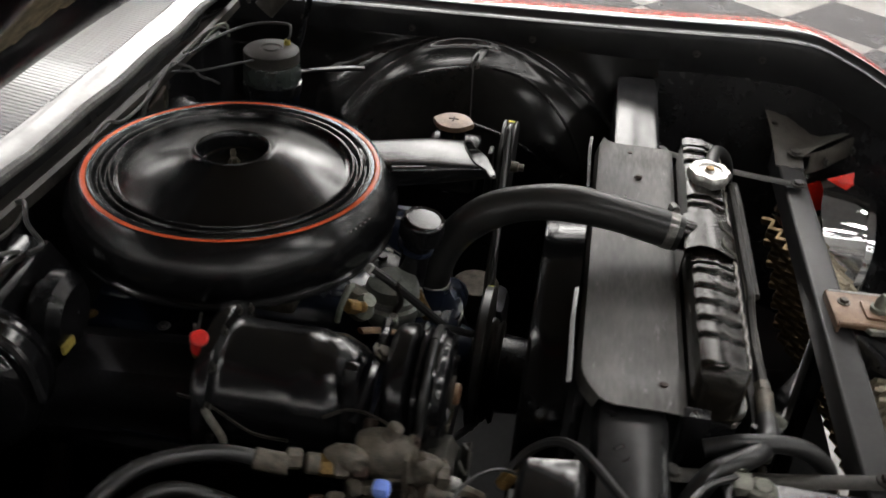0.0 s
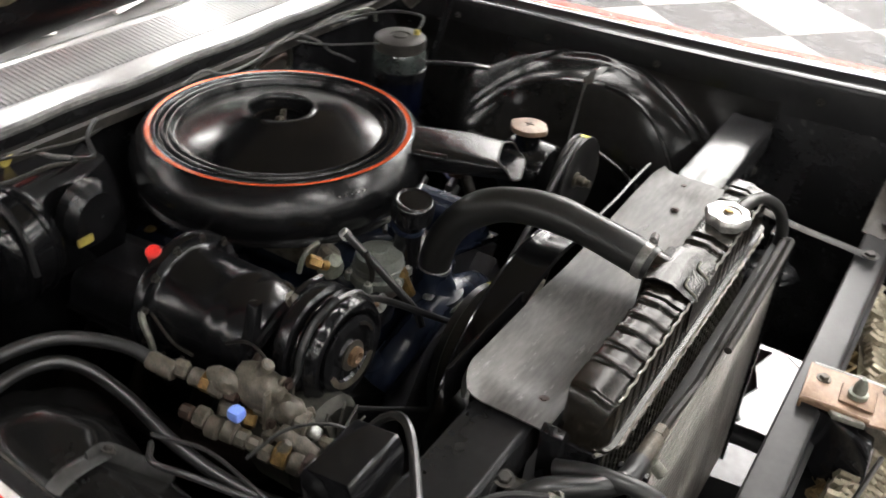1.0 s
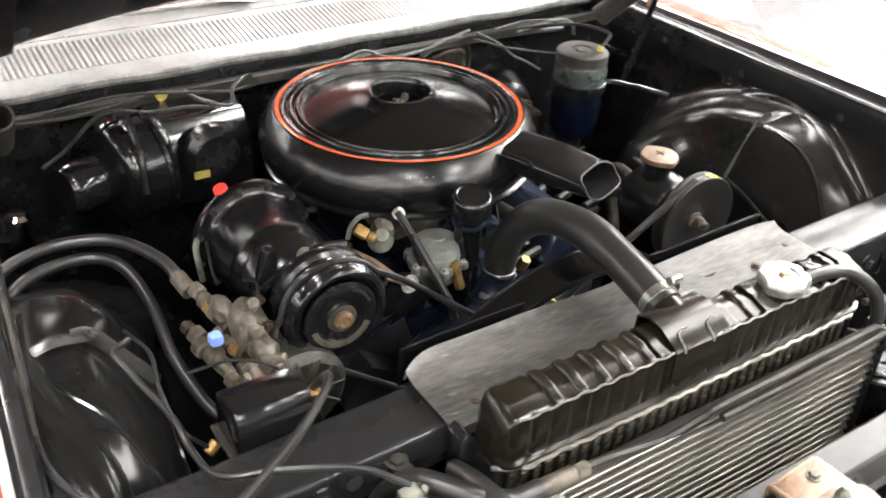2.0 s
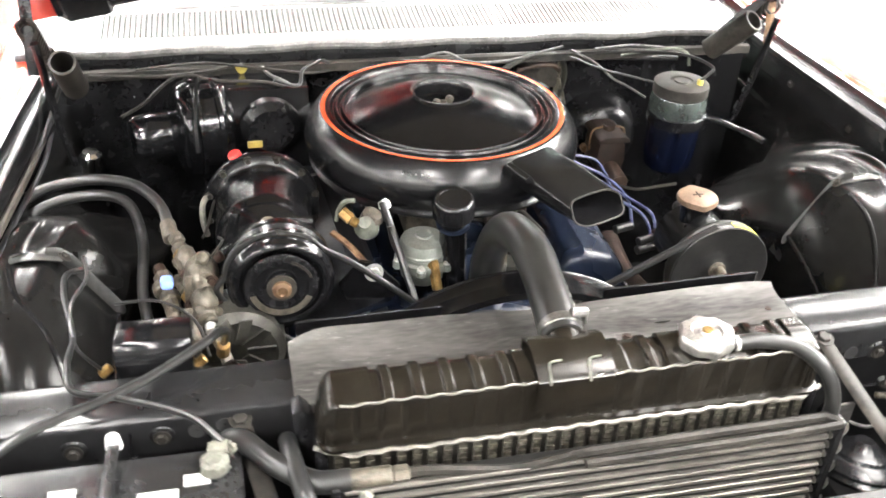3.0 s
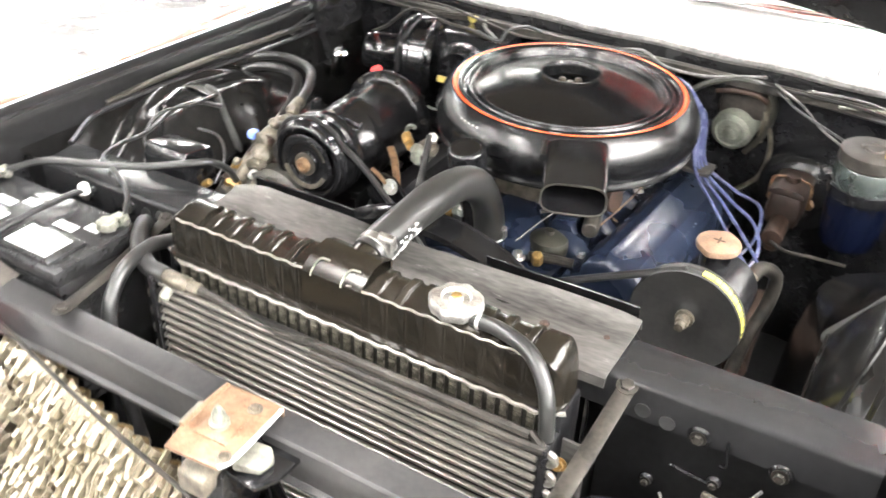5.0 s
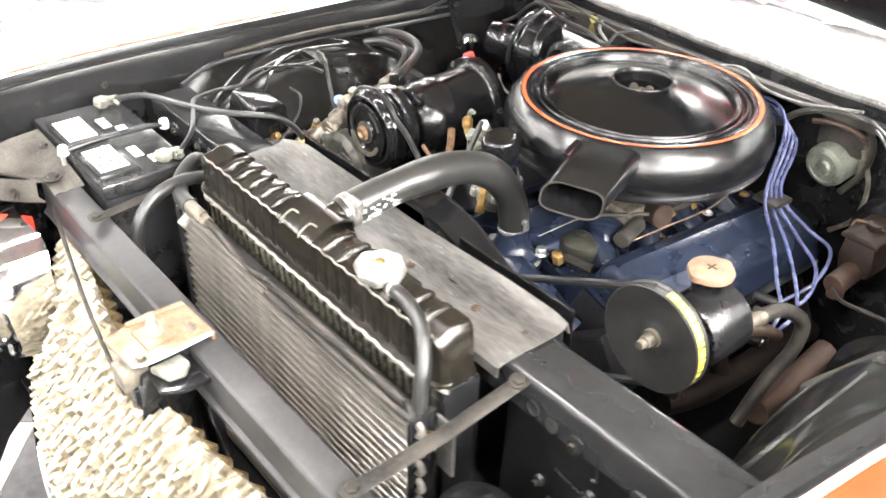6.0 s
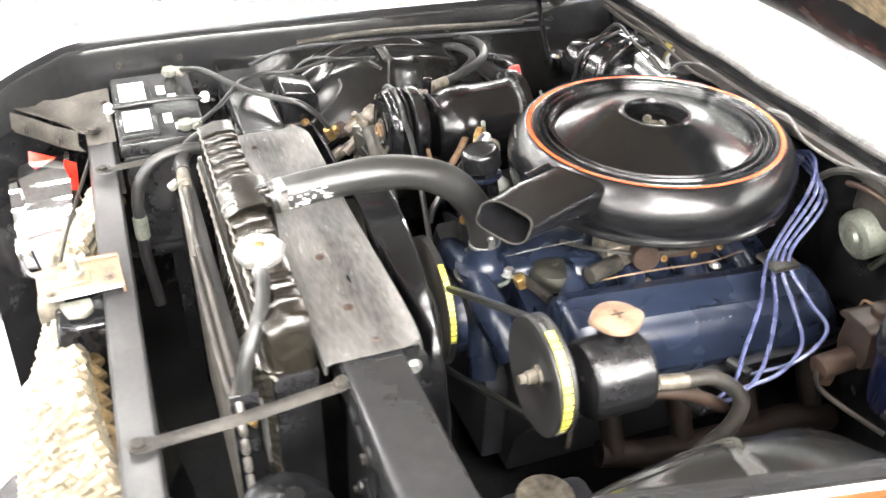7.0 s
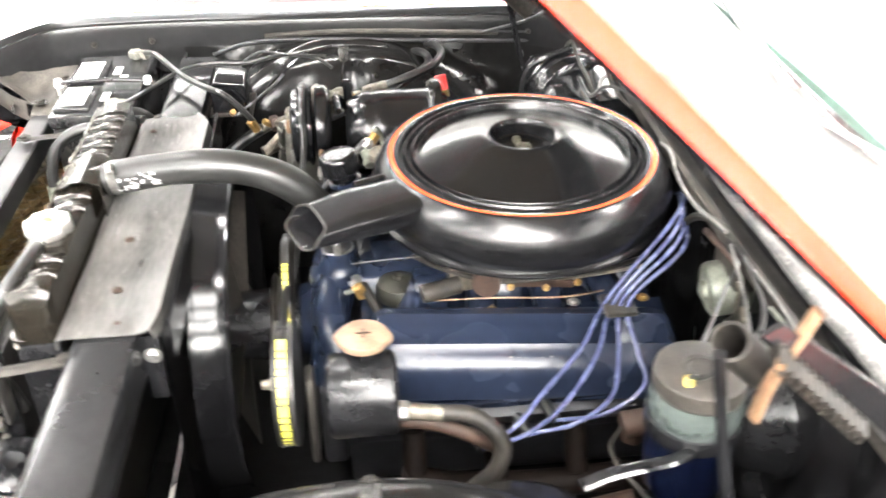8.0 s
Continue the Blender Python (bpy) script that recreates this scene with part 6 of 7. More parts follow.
    part("hose", tube([(0.366, -0.155, 0.772), (0.374, -0.115, 0.77), (0.392, -0.085, 0.745), (0.392, -0.09, 0.70), (0.38, -0.12, 0.65), (0.37, -0.15, 0.58)], 0.0105, 12, 6), DUSTY, h)
    h2 = thing("return_hose", (0.35, -0.14, 0.64), "brown rubber return hose at the pump", "hose")
    part("hose", tube([(0.35, -0.2, 0.75), (0.355, -0.16, 0.745), (0.362, -0.12, 0.73), (0.36, -0.08, 0.7)], 0.009, 10, 5), RUST, h2)
    g = thing("steering_box", (0.33, -0.2, 0.5), "greasy brown cast steering box low in the bay", "steering box")
    part("case", box((0.27, -0.36, 0.46), (0.36, -0.22, 0.55), 0.02), SOOTSHADE, g)
    part("cover", cyl((0.315, -0.30, 0.545), (0.315, -0.30, 0.57), 0.04, n=20), FITTING, g)
    part("linkage", tube([(0.37, -0.1, 0.57), (0.36, 0.0, 0.56), (0.36, 0.1, 0.58)], 0.02, 10, 4), RUST, g)


steering_pump()


# ---- ignition wires ----
def plug_wires():
    fans = [[(0.255, 0.04, 0.762), (0.31, -0.02, 0.738), (0.345, -0.058, 0.722), (0.35, -0.10, 0.69)], [(0.27, 0.055, 0.757), (0.33, 0.0, 0.732), (0.362, -0.05, 0.722), (0.355, -0.09, 0.70)], [(0.268, 0.085, 0.757), (0.32, 0.065, 0.735), (0.345, 0.015, 0.717), (0.335, -0.04, 0.695)], [(0.27, 0.108, 0.762), (0.318, 0.105, 0.745), (0.33, 0.055, 0.715), (0.31, 0.0, 0.69)]]
    for k, fan in enumerate(fans):
        e = fan[-1]
        t = thing("plug_wire", (0.22, 0.1, 0.7), "blue spark plug wire from the distributor", "plug wire", "spark plug wires")
        path = [(0.03, 0.225, 0.85), (0.10 - 0.006 * k, 0.212, 0.888 - 0.008 * k), (0.165 + 0.003 * k, 0.165 + 0.008 * k, 0.876 - 0.008 * k), (0.203 + 0.003 * k, 0.084 + 0.009 * k, 0.798), *fan]
        part("wire", tube(path, 0.0029, 8, 8), WIRE, t)
        part("boot", cyl(Vector(e), Vector(e) + Vector((-0.035, -0.01, 0.0)), 0.0075, n=10), RUBBER, t)
    h = thing("wire_holder", (0.215, 0.095, 0.78), "dark clip that spreads the plug wires", "wire clip")
    part("bar", box((0.186, 0.075, 0.786), (0.232, 0.118, 0.794), 0.003, m=None), DUSTY, h)


plug_wires()


# ---- on the firewall ----
def firewall_things():
    t = thing("wiper_motor", (0.225, 0.25, 0.78), "grey-green cylindrical wiper motor on the firewall", "wiper motor")
    m = aim((0.229, 0.29, 0.83), (0.223, 0.2, 0.815))
    part("can", lathe([(0, 0), (0.036, 0), (0.036, 0.078), (0.034, 0.084), (0.026, 0.088), (0.024, 0.086), (0.014, 0.086), (0.012, 0.092), (0.005, 0.095), (0, 0.095)], m, 32), ZINC, t)
    for k in range(2):
        a = radians(180 * k + 40)
        part("dimple", lathe([(0, 0), (0.003, 0.0), (0.0025, 0.001), (0, 0.0015)], m @ Matrix.Translation((0.019 * math.cos(a), 0.019 * math.sin(a), 0.0865)), 10), ZINC, t)
    part("gear_case", box((0.19, 0.222, 0.84), (0.27, 0.25, 0.885), 0.006), DUSTY, t)
    part("arm", tube([(0.185, 0.21, 0.882), (0.215, 0.205, 0.892), (0.25, 0.212, 0.89), (0.27, 0.225, 0.875)], 0.0045, 8, 5), RUST, t)
    b = thing("brake_booster", (0.36, 0.24, 0.64), "round black brake booster on the firewall", "brake booster")
    part("drum", lathe([(0, 0), (0.07, 0), (0.083, 0.006), (0.085, 0.012), (0.084, 0.02), (0.078, 0.026), (0.074, 0.05), (0.06, 0.066), (0.04, 0.07), (0, 0.07)], aim((0.362, 0.262, 0.735), (0.358, 0.15, 0.735)), 40), SATIN, b, "dull black round booster drum")
    c = part("master_cylinder", prism([(0.327, 0.712), (0.376, 0.712), (0.381, 0.735), (0.377, 0.772), (0.326, 0.772), (0.322, 0.735)], 0.118, 0.19, "y", 0.008), BRAKE, b, "rusty brown master cylinder")
    part("reservoir_lid", prism([(0.321, 0.773), (0.382, 0.773), (0.38, 0.781), (0.368, 0.786), (0.335, 0.786), (0.323, 0.781)], 0.112, 0.195, "y", 0.003), BRAKE, c)
    part("bail_wire", tube([(0.319, 0.15, 0.745), (0.32, 0.15, 0.782), (0.335, 0.15, 0.79), (0.352, 0.15, 0.792), (0.368, 0.15, 0.79), (0.383, 0.15, 0.782), (0.384, 0.15, 0.745)], 0.0022, 6, 4), NUT, c)
    part("lid_boss", cyl((0.352, 0.15, 0.786), (0.352, 0.15, 0.796), 0.012, n=16), BRAKE, c)
    for sx in (0.322, 0.382):
        part("flange_nut", cyl((sx, 0.186, 0.735), (sx, 0.172, 0.735), 0.0085, n=6), NUT, c)
    part("cylinder_nose", cyl((0.352, 0.12, 0.72), (0.352, 0.07, 0.715), 0.017, n=14), RUST, c)
    part("nose_nut", cyl((0.352, 0.085, 0.71), (0.352, 0.085, 0.69), 0.014, n=6), RUST, c)
    part("brake_pipe", tube([(0.352, 0.07, 0.71), (0.38, 0.05, 0.712), (0.42, 0.05, 0.715), (0.47, 0.08, 0.70)], 0.003, 8, 5), DUSTY, b)
    j = thing("washer_jar", (0.457, 0.1, 0.70), "cloudy washer jar with grey lid and blue lower bottle", "washer jar")
    o = Matrix.Translation((0.458, 0.108, -0.012))
    part("lid", lathe([(0, 0.906), (0.012, 0.906), (0.014, 0.9035), (0.018, 0.9035), (0.02, 0.906), (0.044, 0.905), (0.0478, 0.902), (0.0485, 0.897), (0.0475, 0.894), (0.0485, 0.891), (0.0475, 0.888), (0.0485, 0.885), (0.047, 0.881), (0, 0.881)], o, 48), LIDM, j, "grey ridged rubber lid")
    part("glass", lathe([(0.046, 0.883), (0.049, 0.877), (0.0505, 0.866), (0.0502, 0.852), (0.047, 0.842), (0.046, 0.836), (0, 0.836)], o, 40), JARG, j, "cloudy glass top of the jar")
    part("bracket_band", lathe([(0.0475, 0.846), (0.0515, 0.845), (0.052, 0.832), (0.0505, 0.826), (0.047, 0.825)], o, 40), GLOSS, j, "glossy black holder")
    part("bottle", lathe([(0.0465, 0.834), (0.0472, 0.81), (0.0455, 0.766), (0.041, 0.742), (0.028, 0.732), (0, 0.731)], o, 40), FLUID, j, "deep blue lower bottle")
    part("nipple", cyl((0.482, 0.087, 0.891), (0.481, 0.086, 0.903), 0.0055, n=8), OCHRE, j, "yellow nipple")
    part("bracket_arm", tube([(0.502, 0.095, 0.825), (0.521, 0.07, 0.83), (0.54, 0.0, 0.838), (0.552, -0.035, 0.838)], 0.0085, 8, 4, flat=0.5), GLOSS, j)
    w = thing("washer_pipe", (0.45, 0.18, 0.88), "thin black washer pipe along the cowl", "pipe")
    part("pipe", tube([(0.481, 0.086, 0.901), (0.492, 0.084, 0.912), (0.503, 0.095, 0.922), (0.47, 0.15, 0.925), (0.38, 0.2, 0.915), (0.22, 0.222, 0.905), (0.1, 0.22, 0.905), (-0.02, 0.225, 0.90)], 0.0028, 6, 8), RUBBER, w)
    # heater case and blower
    h = thing("heater_blower", (-0.37, 0.15, 0.75), "black ribbed heater blower case on the firewall", "heater blower")
    part("case", lathe([(0.0, -0.045), (0.06, -0.045), (0.072, -0.04), (0.078, -0.03), (0.08, -0.02), (0.083, -0.018), (0.083, -0.012), (0.08, -0.01), (0.08, 0.012), (0.083, 0.014), (0.083, 0.02), (0.08, 0.022), (0.076, 0.034), (0.06, 0.042), (0, 0.042)], Matrix.Translation((-0.368, 0.155, 0.832)) @ pose(0, 0, 0, 0, 90, 12), 44), GLOSS, h, "glossy black scroll case")
    part("motor", lathe([(0, 0), (0.034, 0), (0.037, 0.004), (0.037, 0.07), (0.031, 0.078), (0.012, 0.08), (0, 0.08)], aim((-0.405, 0.14, 0.835), (-0.5, 0.11, 0.835)), 30), GLOSS, h, "black motor can")
    part("duct", loft([[(x, y, z) for y, z in ((0.125, 0.86), (0.15, 0.895), (0.21, 0.9), (0.25, 0.88), (0.25, 0.76), (0.13, 0.76), (0.12, 0.80))] for x in (-0.335, -0.27, -0.2)], closed=True), GLOSS, h)
    part("duct_end", prism([(0.125, 0.86), (0.15, 0.895), (0.21, 0.9), (0.25, 0.88), (0.25, 0.76), (0.13, 0.76), (0.12, 0.80)], -0.2, -0.195, "x"), GLOSS, h)
    part("duct_mouth", cyl((-0.262, 0.13, 0.85), (-0.26, 0.09, 0.848), 0.048, n=28, edge=0.012), SATIN, h)
    part("strap", tube([(-0.377, 0.067, 0.83), (-0.377, 0.075, 0.875), (-0.374, 0.10, 0.90), (-0.372, 0.15, 0.919)], 0.005, 6, 5), BARTOP, h)
    part("tag", box((-0.30, 0.085, 0.822), (-0.276, 0.09, 0.834), 0.002), OCHRE, h, "small yellow tag")
    s = thing("relay_can", (-0.55, 0.12, 0.768), "small bright metal relay can on the inner fender", "relay")
    part("can", lathe([(0, 0), (0.018, 0), (0.02, 0.003), (0.018, 0.045), (0.012, 0.05), (0, 0.05)], aim((-0.55, 0.12, 0.768), (-0.544, 0.116, 0.84)), 20), CHROME, s)
    part("strap", box((-0.60, 0.105, 0.782), (-0.545, 0.135, 0.787), 0.001), SATIN, s)


firewall_things()


# ---- battery corner ----
def battery():
    t = thing("battery", (-0.44, -0.682, 0.66), "black twelve volt battery with white labels", "battery")
    x0, x1, y0, y1, zt = -0.612, -0.338, -0.748, -0.615, 0.852
    part("case", box((x0, y0, 0.66), (x1, y1, zt - 0.024), 0.006), CASE, t)
    part("lid", box((x0 - 0.003, y0 - 0.003, zt - 0.0235), (x1 + 0.003, y1 + 0.003, zt), 0.005), CASE, t, "black battery lid")
    for i, x in enumerate((-0.522, -0.402)):
        part("vent_cover", box((x - 0.05, -0.745, zt), (x + 0.05, -0.685, zt + 0.007), 0.003), CASE, t)
        lb = part("label", box((x - 0.04, -0.738, zt + 0.007), (x + 0.036, -0.695, zt + 0.008), 0.0), PAPER, t, "white printed label")
        random.seed(20 + i)
        bars = bmesh.new()
        for r in range(4):
            xx = x - 0.035
            while xx < x + 0.028:
                wd = random.uniform(0.003, 0.012)
                box((xx, -0.733 + 0.009 * r, zt + 0.008), (min(xx + wd, x + 0.033), -0.729 + 0.009 * r, zt + 0.0084), 0, bars)
                xx += wd + random.uniform(0.003, 0.012)
        part("label_print", bars, INK, lb)
        for px, py, pw in ((x - 0.01, -0.668, 0.018), (x + 0.025, -0.652, 0.012)):
            part("small_label", box((px - pw, py - 0.007, zt + 0.0004), (px + pw, py + 0.007, zt + 0.0012), 0), PAPER, t)
    for x, y, s in ((-0.592, -0.644, 1), (-0.36, -0.644, -1)):
        p = part("terminal", cyl((x, y, zt), (x, y, zt + 0.017), 0.009, n=16), LEAD, t, "lead battery post")
        cl = lathe([(0.009, 0.004), (0.0135, 0.004), (0.0145, 0.006), (0.0135, 0.014), (0.009, 0.015)], Matrix.Translation((x, y, zt)), 18)
        box((x - 0.006, y + 0.009, zt + 0.004), (x + 0.014, y + 0.026, zt + 0.015), 0.003, cl)
        bolt((x + 0.014, y + 0.017, zt + 0.01), (1, 0, 0), 0.005, 0.006, cl)
        for v in cl.verts:
            v.co += Vector((random.uniform(-0.002, 0.002), random.uniform(-0.002, 0.002), random.uniform(-0.001, 0.002)))
        part("clamp", cl, LEAD, p, "corroded lead cable clamp")
    h = thing("battery_clamp", (-0.44, -0.68, 0.868), "black hold-down strap with pale wing knobs across the battery", "battery strap")
    part("strap", tube([(-0.453, -0.585, 0.856), (-0.454, -0.62, 0.865), (-0.457, -0.7, 0.8665), (-0.46, -0.758, 0.862)], 0.006, 8, 5, flat=0.6), CASE, h)
    part("knob", cyl((-0.454, -0.6, 0.856), (-0.454, -0.6, 0.871), 0.0085, 0.007, n=12), PAPER, h, "pale knob")
    part("knob", cyl((-0.46, -0.758, 0.855), (-0.46, -0.758, 0.87), 0.0085, 0.007, n=12), PAPER, h, "pale knob")
    part("rod", cyl((-0.46, -0.76, 0.70), (-0.46, -0.76, 0.856), 0.0035, n=8), STEEL, h)
    y = thing("battery_tray", (-0.44, -0.68, 0.64), "black battery tray bolted to the radiator support", "battery tray")
    part("plate", box((-0.625, -0.775, 0.645), (-0.325, -0.595, 0.66), 0.003), SATIN, y)
    part("leg", box((-0.58, -0.70, 0.40), (-0.565, -0.66, 0.645), 0.002), SATIN, y)
    part("leg", box((-0.36, -0.70, 0.40), (-0.345, -0.66, 0.645), 0.002), SATIN, y)
    c = thing("battery_cable", (-0.45, -0.55, 0.8), "black battery cable running to the engine side", "cable", "battery cables")
    part("cable", tube([(-0.352, -0.62, 0.866), (-0.385, -0.585, 0.874), (-0.45, -0.55, 0.874), (-0.497, -0.525, 0.868), (-0.508, -0.48, 0.868), (-0.508, -0.43, 0.866), (-0.524, -0.357, 0.872), (-0.528, -0.30, 0.862), (-0.505, -0.27, 0.85)], 0.0035, 8, 8), RUBBER, c)
    c = thing("battery_cable", (-0.45, -0.55, 0.8), "black battery cable running over the support bar", "cable", "battery cables")
    part("cable", tube([(-0.58, -0.625, 0.866), (-0.53, -0.595, 0.882), (-0.47, -0.555, 0.876), (-0.42, -0.52, 0.873), (-0.37, -0.48, 0.876), (-0.352, -0.455, 0.872), (-0.345, -0.43, 0.85), (-0.35, -0.41, 0.82)], 0.005, 8, 8), RUBBER, c)
    part("lug", cyl((-0.35, -0.415, 0.822), (-0.352, -0.405, 0.80), 0.008, n=8), BRASS, c)
    r = thing("horn_relay", (-0.42, -0.45, 0.84), "glossy black box-shaped regulator on the support bar", "regulator")
    out = [(-0.482, 0.823), (-0.482, 0.866), (-0.474, 0.884), (-0.424, 0.876), (-0.418, 0.866), (-0.418, 0.823)]
    part("cover", prism(out, -0.462, -0.381, "x", 0.0035), GLOSS, r, "black steel cover")
    part("base", box((-0.468, -0.488, 0.818), (-0.375, -0.412, 0.8235), 0.002), DUSTY, r)
    part("bracket", box((-0.44, -0.4885, 0.79), (-0.40, -0.482, 0.8175), 0.002), SATIN, r)
    for x in (-0.472, -0.37):
        part("terminal_screw", cyl((x, -0.445, 0.83), (x - 0.012, -0.448, 0.822), 0.006, n=8), BRASS, r)
    w = thing("relay_wire", (-0.5, -0.4, 0.8), "thin black wires at the regulator", "wire")
    part("wire", tube([(-0.48, -0.447, 0.826), (-0.505, -0.44, 0.86), (-0.51, -0.40, 0.885), (-0.5, -0.34, 0.88), (-0.51, -0.28, 0.872)], 0.0022, 6, 6), RUBBER, w)
    part("wire", tube([(-0.365, -0.44, 0.826), (-0.38, -0.40, 0.85), (-0.42, -0.37, 0.86), (-0.47, -0.36, 0.855)], 0.002, 6, 6), RUBBER, w)


battery()


def latch():
    t = thing("hood_latch", (0, -0.82, 0.78), "yellowed zinc hood latch plate with a striker bolt", "hood latch")
    m = Matrix.Translation((0.002, -0.824, 0.838)) @ pose(0, 0, 0, 0, 0, 3)
    pl = prism([(-0.038, 0.052), (0.036, 0.05), (0.037, -0.03), (0.03, -0.05), (-0.034, -0.052), (-0.039, -0.02)], -0.002, 0.002, "z", 0.001, m=m)
    p = part("plate", pl, LATCH, t, "yellowed zinc plate")
    part("raised_step", prism([(-0.02, 0.014), (0.016, 0.014), (0.02, -0.024), (-0.022, -0.024)], 0.0015, 0.0055, "z", 0.0022, m=m), LATCH, p)
    part("turned_edge", box((-0.038, 0.048, -0.014), (0.036, 0.052, 0.002), 0.001, m=m), LATCH, p)
    part("rolled_rib", tube([m @ Vector((-0.036, 0.05, 0.002)), m @ Vector((-0.0365, 0.02, 0.0035)), m @ Vector((-0.037, -0.022, 0.003))], 0.0032, 8, 4), LATCH, p)
    part("rolled_rib", tube([m @ Vector((0.0355, 0.048, 0.0008)), m @ Vector((0.0365, -0.028, 0.0008)), m @ Vector((0.0295, -0.048, 0.0008))], 0.0024, 8, 4), PAPER, p, "pale rubbed edge")
    part("pale_tab", prism([(-0.046, 0.014), (-0.036, 0.02), (-0.033, -0.012), (-0.044, -0.02)], -0.004, 0.003, "z", 0.001, m=m), LEAD, p, "pale zinc tab")
    part("side_catch", prism([(0.03, -0.03), (0.058, -0.022), (0.062, -0.002), (0.05, 0.01), (0.03, 0.008)], -0.02, -0.01, "z", 0.003, m=m), LEAD, p, "pale zinc catch")
    part("side_bracket", prism([(0.02, 0.05), (0.078, 0.04), (0.074, -0.012), (0.06, -0.034), (0.02, -0.03)], -0.03, -0.024, "z", 0.001, m=m), GLOSS, p, "black bracket under the latch")
    st = lathe([(0, 0.006), (0.011, 0.006), (0.011, 0.011), (0.0075, 0.012), (0.0075, 0.02), (0.003, 0.03), (0, 0.031)], m @ Matrix.Translation((-0.003, -0.004, 0)), 12)
    part("striker_bolt", st, ZINC, t, "pointed striker bolt")
    for x, y in ((0.012, 0.034), (0.028, -0.036)):
        part("plate_bolt", bolt(m @ Vector((x, y, 0.002)), (0, 0, 1), 0.0055), FITTING, t)
    part("lower_bracket", prism([(-0.86, 0.81), (-0.79, 0.83), (-0.79, 0.77), (-0.84, 0.70), (-0.87, 0.74)], -0.03, 0.028, "x", 0.003), GLOSS, t)
    part("catch", prism([(-0.88, 0.815), (-0.85, 0.83), (-0.845, 0.80), (-0.88, 0.79)], -0.015, 0.02, "x", 0.003), FITTING, t)
    s = CAR
    part("centre_stay", loft([[(0.0 + 0.06 * k + 0.02, -0.80 + 0.02 * j, 0.80 - 0.12 * j - 0.10 * k) for j in range(4)] for k in range(4)], thick=0.002), GLOSS, s)
    part("centre_post", box((-0.02, -0.79, 0.40), (0.015, -0.765, 0.79), 0.003), GLOSS, s)
    r = thing("latch_rod", (-0.2, -0.86, 0.77), "thin bare rod in front of the latch bar", "rod")
    part("rod", tube([(-0.42, -0.80, 0.80), (-0.2, -0.845, 0.79), (0.0, -0.875, 0.775)], 0.003, 8, 4), DUSTY, r)
    h = thing("horn", (0.365, -0.65, 0.66), "black ribbed horn ahead of the support panel", "horn")
    part("shell", lathe([(0, 0.0), (0.03, 0.0), (0.05, 0.008), (0.055, 0.014), (0.05, 0.018), (0.052, 0.022), (0.044, 0.03), (0.035, 0.032), (0.033, 0.036), (0.02, 0.04), (0.012, 0.05), (0, 0.05)], Matrix.Translation((0.365, -0.645, 0.71)) @ pose(0, 0, 0, -12, 10, 0), 36), SATIN, h)
    part("bracket", box((0.35, -0.645, 0.64), (0.38, -0.565, 0.65), 0.002), SATIN, h)


latch()


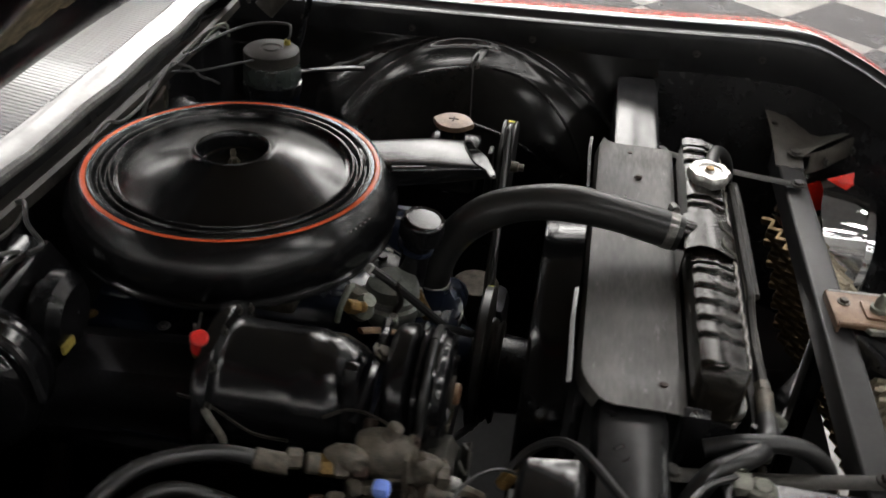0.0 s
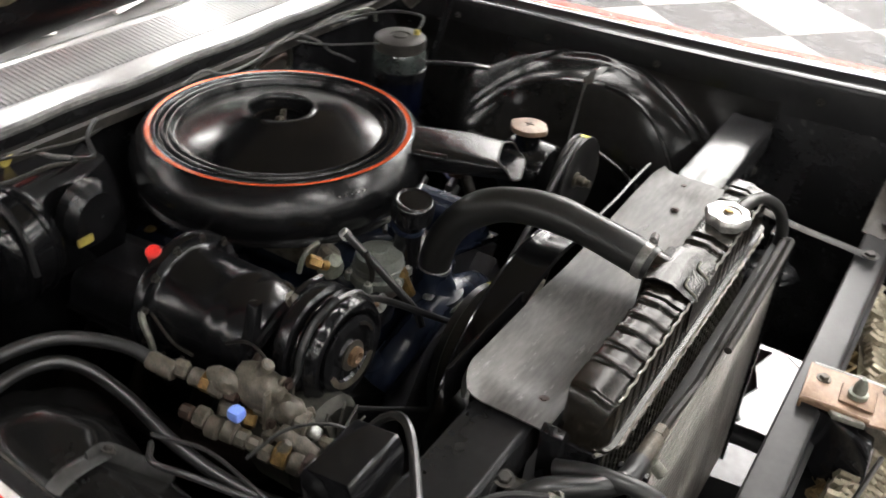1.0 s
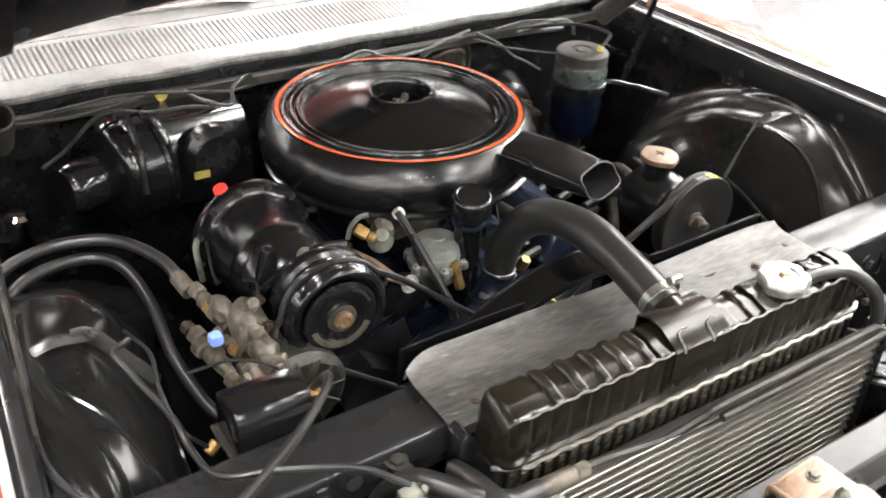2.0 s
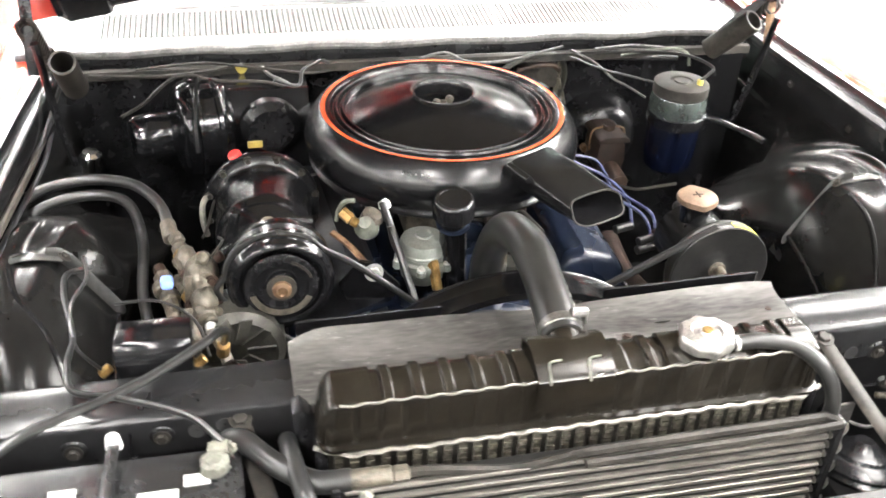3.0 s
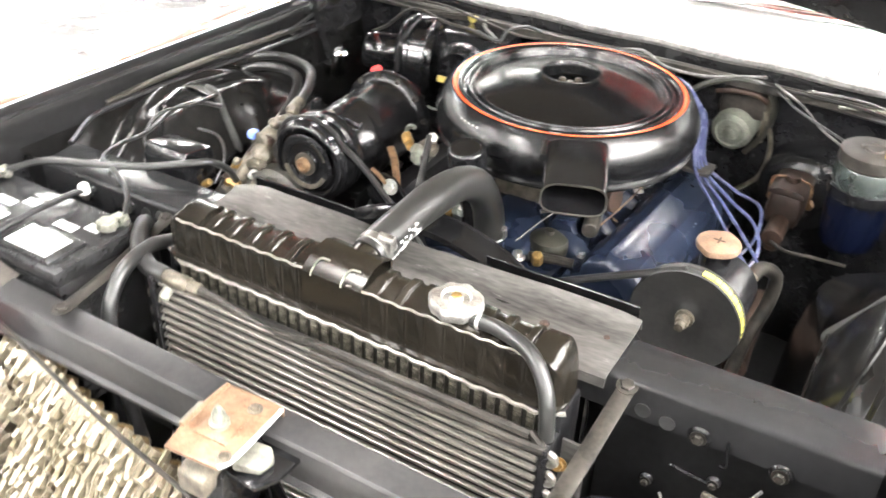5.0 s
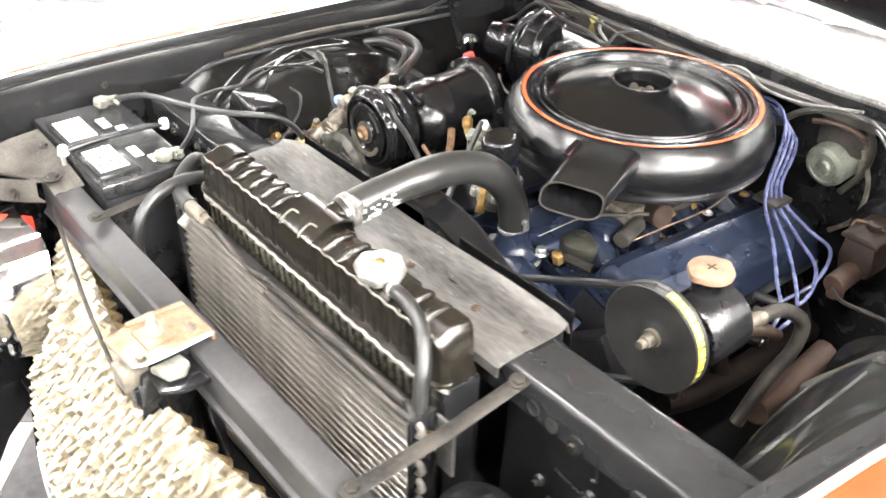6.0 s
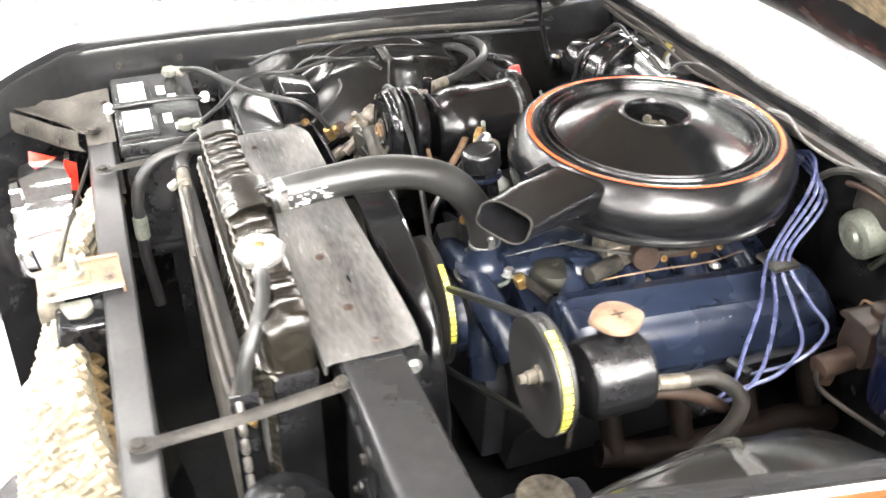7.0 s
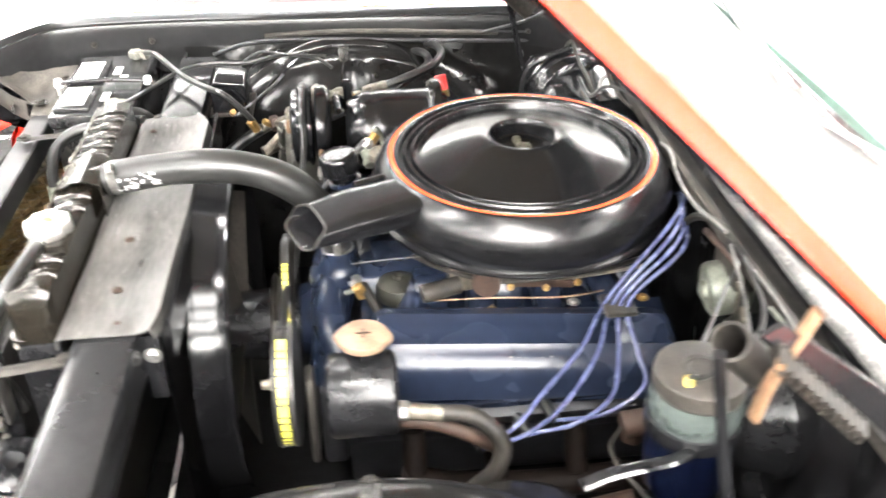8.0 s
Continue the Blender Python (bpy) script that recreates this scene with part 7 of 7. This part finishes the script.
# ---- loose wiring ----
def wiring():
    runs = [
        ("dark wiring loom along the passenger fender", [(-0.60, 0.15, 0.85), (-0.594, 0.0, 0.858), (-0.606, -0.15, 0.862), (-0.618, -0.3, 0.866), (-0.628, -0.42, 0.862), (-0.60, -0.5, 0.85)], 0.004, SOOTSHADE),
        ("thin black wire over the wheel arch", [(-0.595, 0.12, 0.87), (-0.596, 0.06, 0.874), (-0.604, 0.0, 0.876), (-0.612, -0.05, 0.874), (-0.618, -0.09, 0.866)], 0.0022, SOOTSHADE),
        ("black wiring loom along the cowl", [(0.5, 0.22, 0.89), (0.35, 0.225, 0.895), (0.2, 0.222, 0.898), (0.05, 0.225, 0.897), (-0.15, 0.225, 0.90), (-0.3, 0.225, 0.902), (-0.5, 0.23, 0.895)], 0.005, RUBBER),
        ("thin black wires under the cowl", [(0.42, 0.12, 0.885), (0.33, 0.18, 0.893), (0.26, 0.22, 0.907), (0.1, 0.218, 0.912), (0.0, 0.22, 0.905)], 0.0022, RUBBER),
        ("thin grey vacuum pipe at the cowl", [(-0.1, 0.22, 0.905), (-0.18, 0.2, 0.90), (-0.26, 0.19, 0.915), (-0.36, 0.2, 0.925), (-0.47, 0.22, 0.91)], 0.0025, DUSTY),
        ("tan cloth-covered wire on the firewall", [(0.27, 0.225, 0.86), (0.29, 0.232, 0.80), (0.285, 0.232, 0.74), (0.25, 0.23, 0.70)], 0.004, FITTING),
        ("thin black wire beside the hinge", [(-0.575, 0.12, 0.99), (-0.57, 0.16, 0.94), (-0.585, 0.12, 0.90), (-0.60, 0.02, 0.87)], 0.003, RUBBER),
        ("curled black wire behind the heater", [(-0.15, 0.215, 0.91), (-0.17, 0.19, 0.925), (-0.2, 0.17, 0.918), (-0.21, 0.15, 0.90), (-0.25, 0.14, 0.915)], 0.003, RUBBER),
    ]
    runs += [
        ("thin grey wire under the cowl edge", [(-0.543, 0.215, 0.905), (-0.438, 0.215, 0.899), (-0.359, 0.215, 0.905), (-0.295, 0.215, 0.915)], 0.0028, DUSTY),
        ("black heater cable looping over the blower", [(-0.495, 0.16, 0.855), (-0.459, 0.16, 0.876), (-0.4, 0.16, 0.921), (-0.333, 0.16, 0.909), (-0.267, 0.16, 0.905), (-0.218, 0.16, 0.889)], 0.003, DUSTY),
        ("grey wire curling down behind the air cleaner", [(-0.266, 0.2, 0.915), (-0.253, 0.18, 0.907), (-0.225, 0.17, 0.895), (-0.21, 0.17, 0.872)], 0.003, SEAL),
        ("grey wire sagging along the cowl", [(0.004, 0.2, 0.918), (0.037, 0.2, 0.926), (0.057, 0.2, 0.924), (0.095, 0.2, 0.907), (0.163, 0.2, 0.907), (0.221, 0.2, 0.92), (0.263, 0.2, 0.929)], 0.0026, SEAL),
        ("pair of thin grey wires to the washer", [(0.279, 0.2, 0.922), (0.331, 0.2, 0.894), (0.367, 0.2, 0.864), (0.4, 0.2, 0.846), (0.439, 0.2, 0.822)], 0.0022, SEAL),
        ("thin grey wire beside the hinge", [(0.329, 0.21, 0.918), (0.397, 0.21, 0.922), (0.464, 0.21, 0.915), (0.505, 0.21, 0.9)], 0.0022, SEAL),
        ("thin dull pipe bent at the cowl corner", [(0.382, 0.21, 0.904), (0.44, 0.21, 0.911), (0.483, 0.21, 0.913), (0.514, 0.21, 0.902), (0.522, 0.21, 0.878)], 0.0026, ZINC),
        ("tan strap down the firewall", [(0.274, 0.228, 0.903), (0.271, 0.23, 0.849), (0.27, 0.232, 0.8)], 0.005, FITTING),
    ]
    runs += [
        ("brown vacuum hose arched over the wiper motor", [(0.13, 0.2, 0.86), (0.165, 0.205, 0.892), (0.215, 0.212, 0.91), (0.262, 0.218, 0.905), (0.282, 0.226, 0.87), (0.276, 0.23, 0.82), (0.25, 0.228, 0.775)], 0.0055, OLIVE),
        ("pale ignition lead behind the compressor", [(-0.368, -0.118, 0.79), (-0.372, -0.122, 0.815), (-0.37, -0.11, 0.838), (-0.358, -0.095, 0.846)], 0.0042, LEAD),
        ("thin bent line under the air cleaner", [(-0.20, -0.03, 0.83), (-0.235, -0.04, 0.832), (-0.262, -0.05, 0.848), (-0.27, -0.055, 0.872)], 0.002, STEEL),
        ("rust-stained taped loom on the inner fender", [(-0.60, 0.06, 0.87), (-0.605, -0.06, 0.874), (-0.612, -0.18, 0.879), (-0.622, -0.3, 0.878), (-0.63, -0.4, 0.872)], 0.0055, DIRT),
    ]
    for label, pts, r, m in runs:
        w = thing("wiring", pts[2], label, "wiring")
        part("wire", tube(pts, r, 8, 8), m, w)

    y = thing("wire_tag", (-0.3, 0.21, 0.90), "small yellow paper tag hanging under the cowl", "tag")
    part("tag", prism([(-0.31, 0.913), (-0.287, 0.913), (-0.292, 0.903), (-0.299, 0.897), (-0.306, 0.903)], 0.211, 0.2125, "y"), OCHRE, y)


wiring()


# ---- floor of the hall and ground under the bay ----
def floor():
    f = thing("floor", (0, 0, 0), "polished chequered showroom floor of grey and dark tiles", "floor", kind="structure")
    S = 0.51
    meshes = []
    for m in (TILEL, TILED):
        b = box((-S / 2 + 0.002, -S / 2 + 0.002, -0.01), (S / 2 - 0.002, S / 2 - 0.002, 0.0), 0.0012, seg=1)
        me = bpy.data.meshes.new("tile")
        b.to_mesh(me)
        b.free()
        me.materials.append(m)
        meshes.append(me)
    part("base", box((-9.2, -9.2, -0.12), (9.2, 9.2, -0.0105), 0), WALLM, f)
    ca, sa = math.cos(FLOOR_TURN), math.sin(FLOOR_TURN)
    rest = {0: bmesh.new(), 1: bmesh.new()}
    for i in range(-36, 28):
        for j in range(-30, 30):
            u, v = i * S, j * S
            x, y = 3.6 + u * ca - v * sa, 1.095 + u * sa + v * ca
            if abs(x) > 9.0 or abs(y) > 9.0:
                continue
            k = (i + j + 1) % 2
            if 0.9 < abs(x) < 4.4 and -2.6 < y < 3.0:
                piece("tile", meshes[k], f, (x, y, 0), (0, 0, FLOOR_TURN))
            else:
                box((-S / 2 + 0.002, -S / 2 + 0.002, -0.01), (S / 2 - 0.002, S / 2 - 0.002, 0.0), 0.0, rest[k], m=Matrix.Translation((x, y, 0)) @ Matrix.Rotation(FLOOR_TURN, 4, "Z"))
    for k in (0, 1):
        o = part("far_tiles", rest[k], (TILEL, TILED)[k], f)
        o["kind"] = "stuff"


FLOOR_TURN = radians(51)
floor()
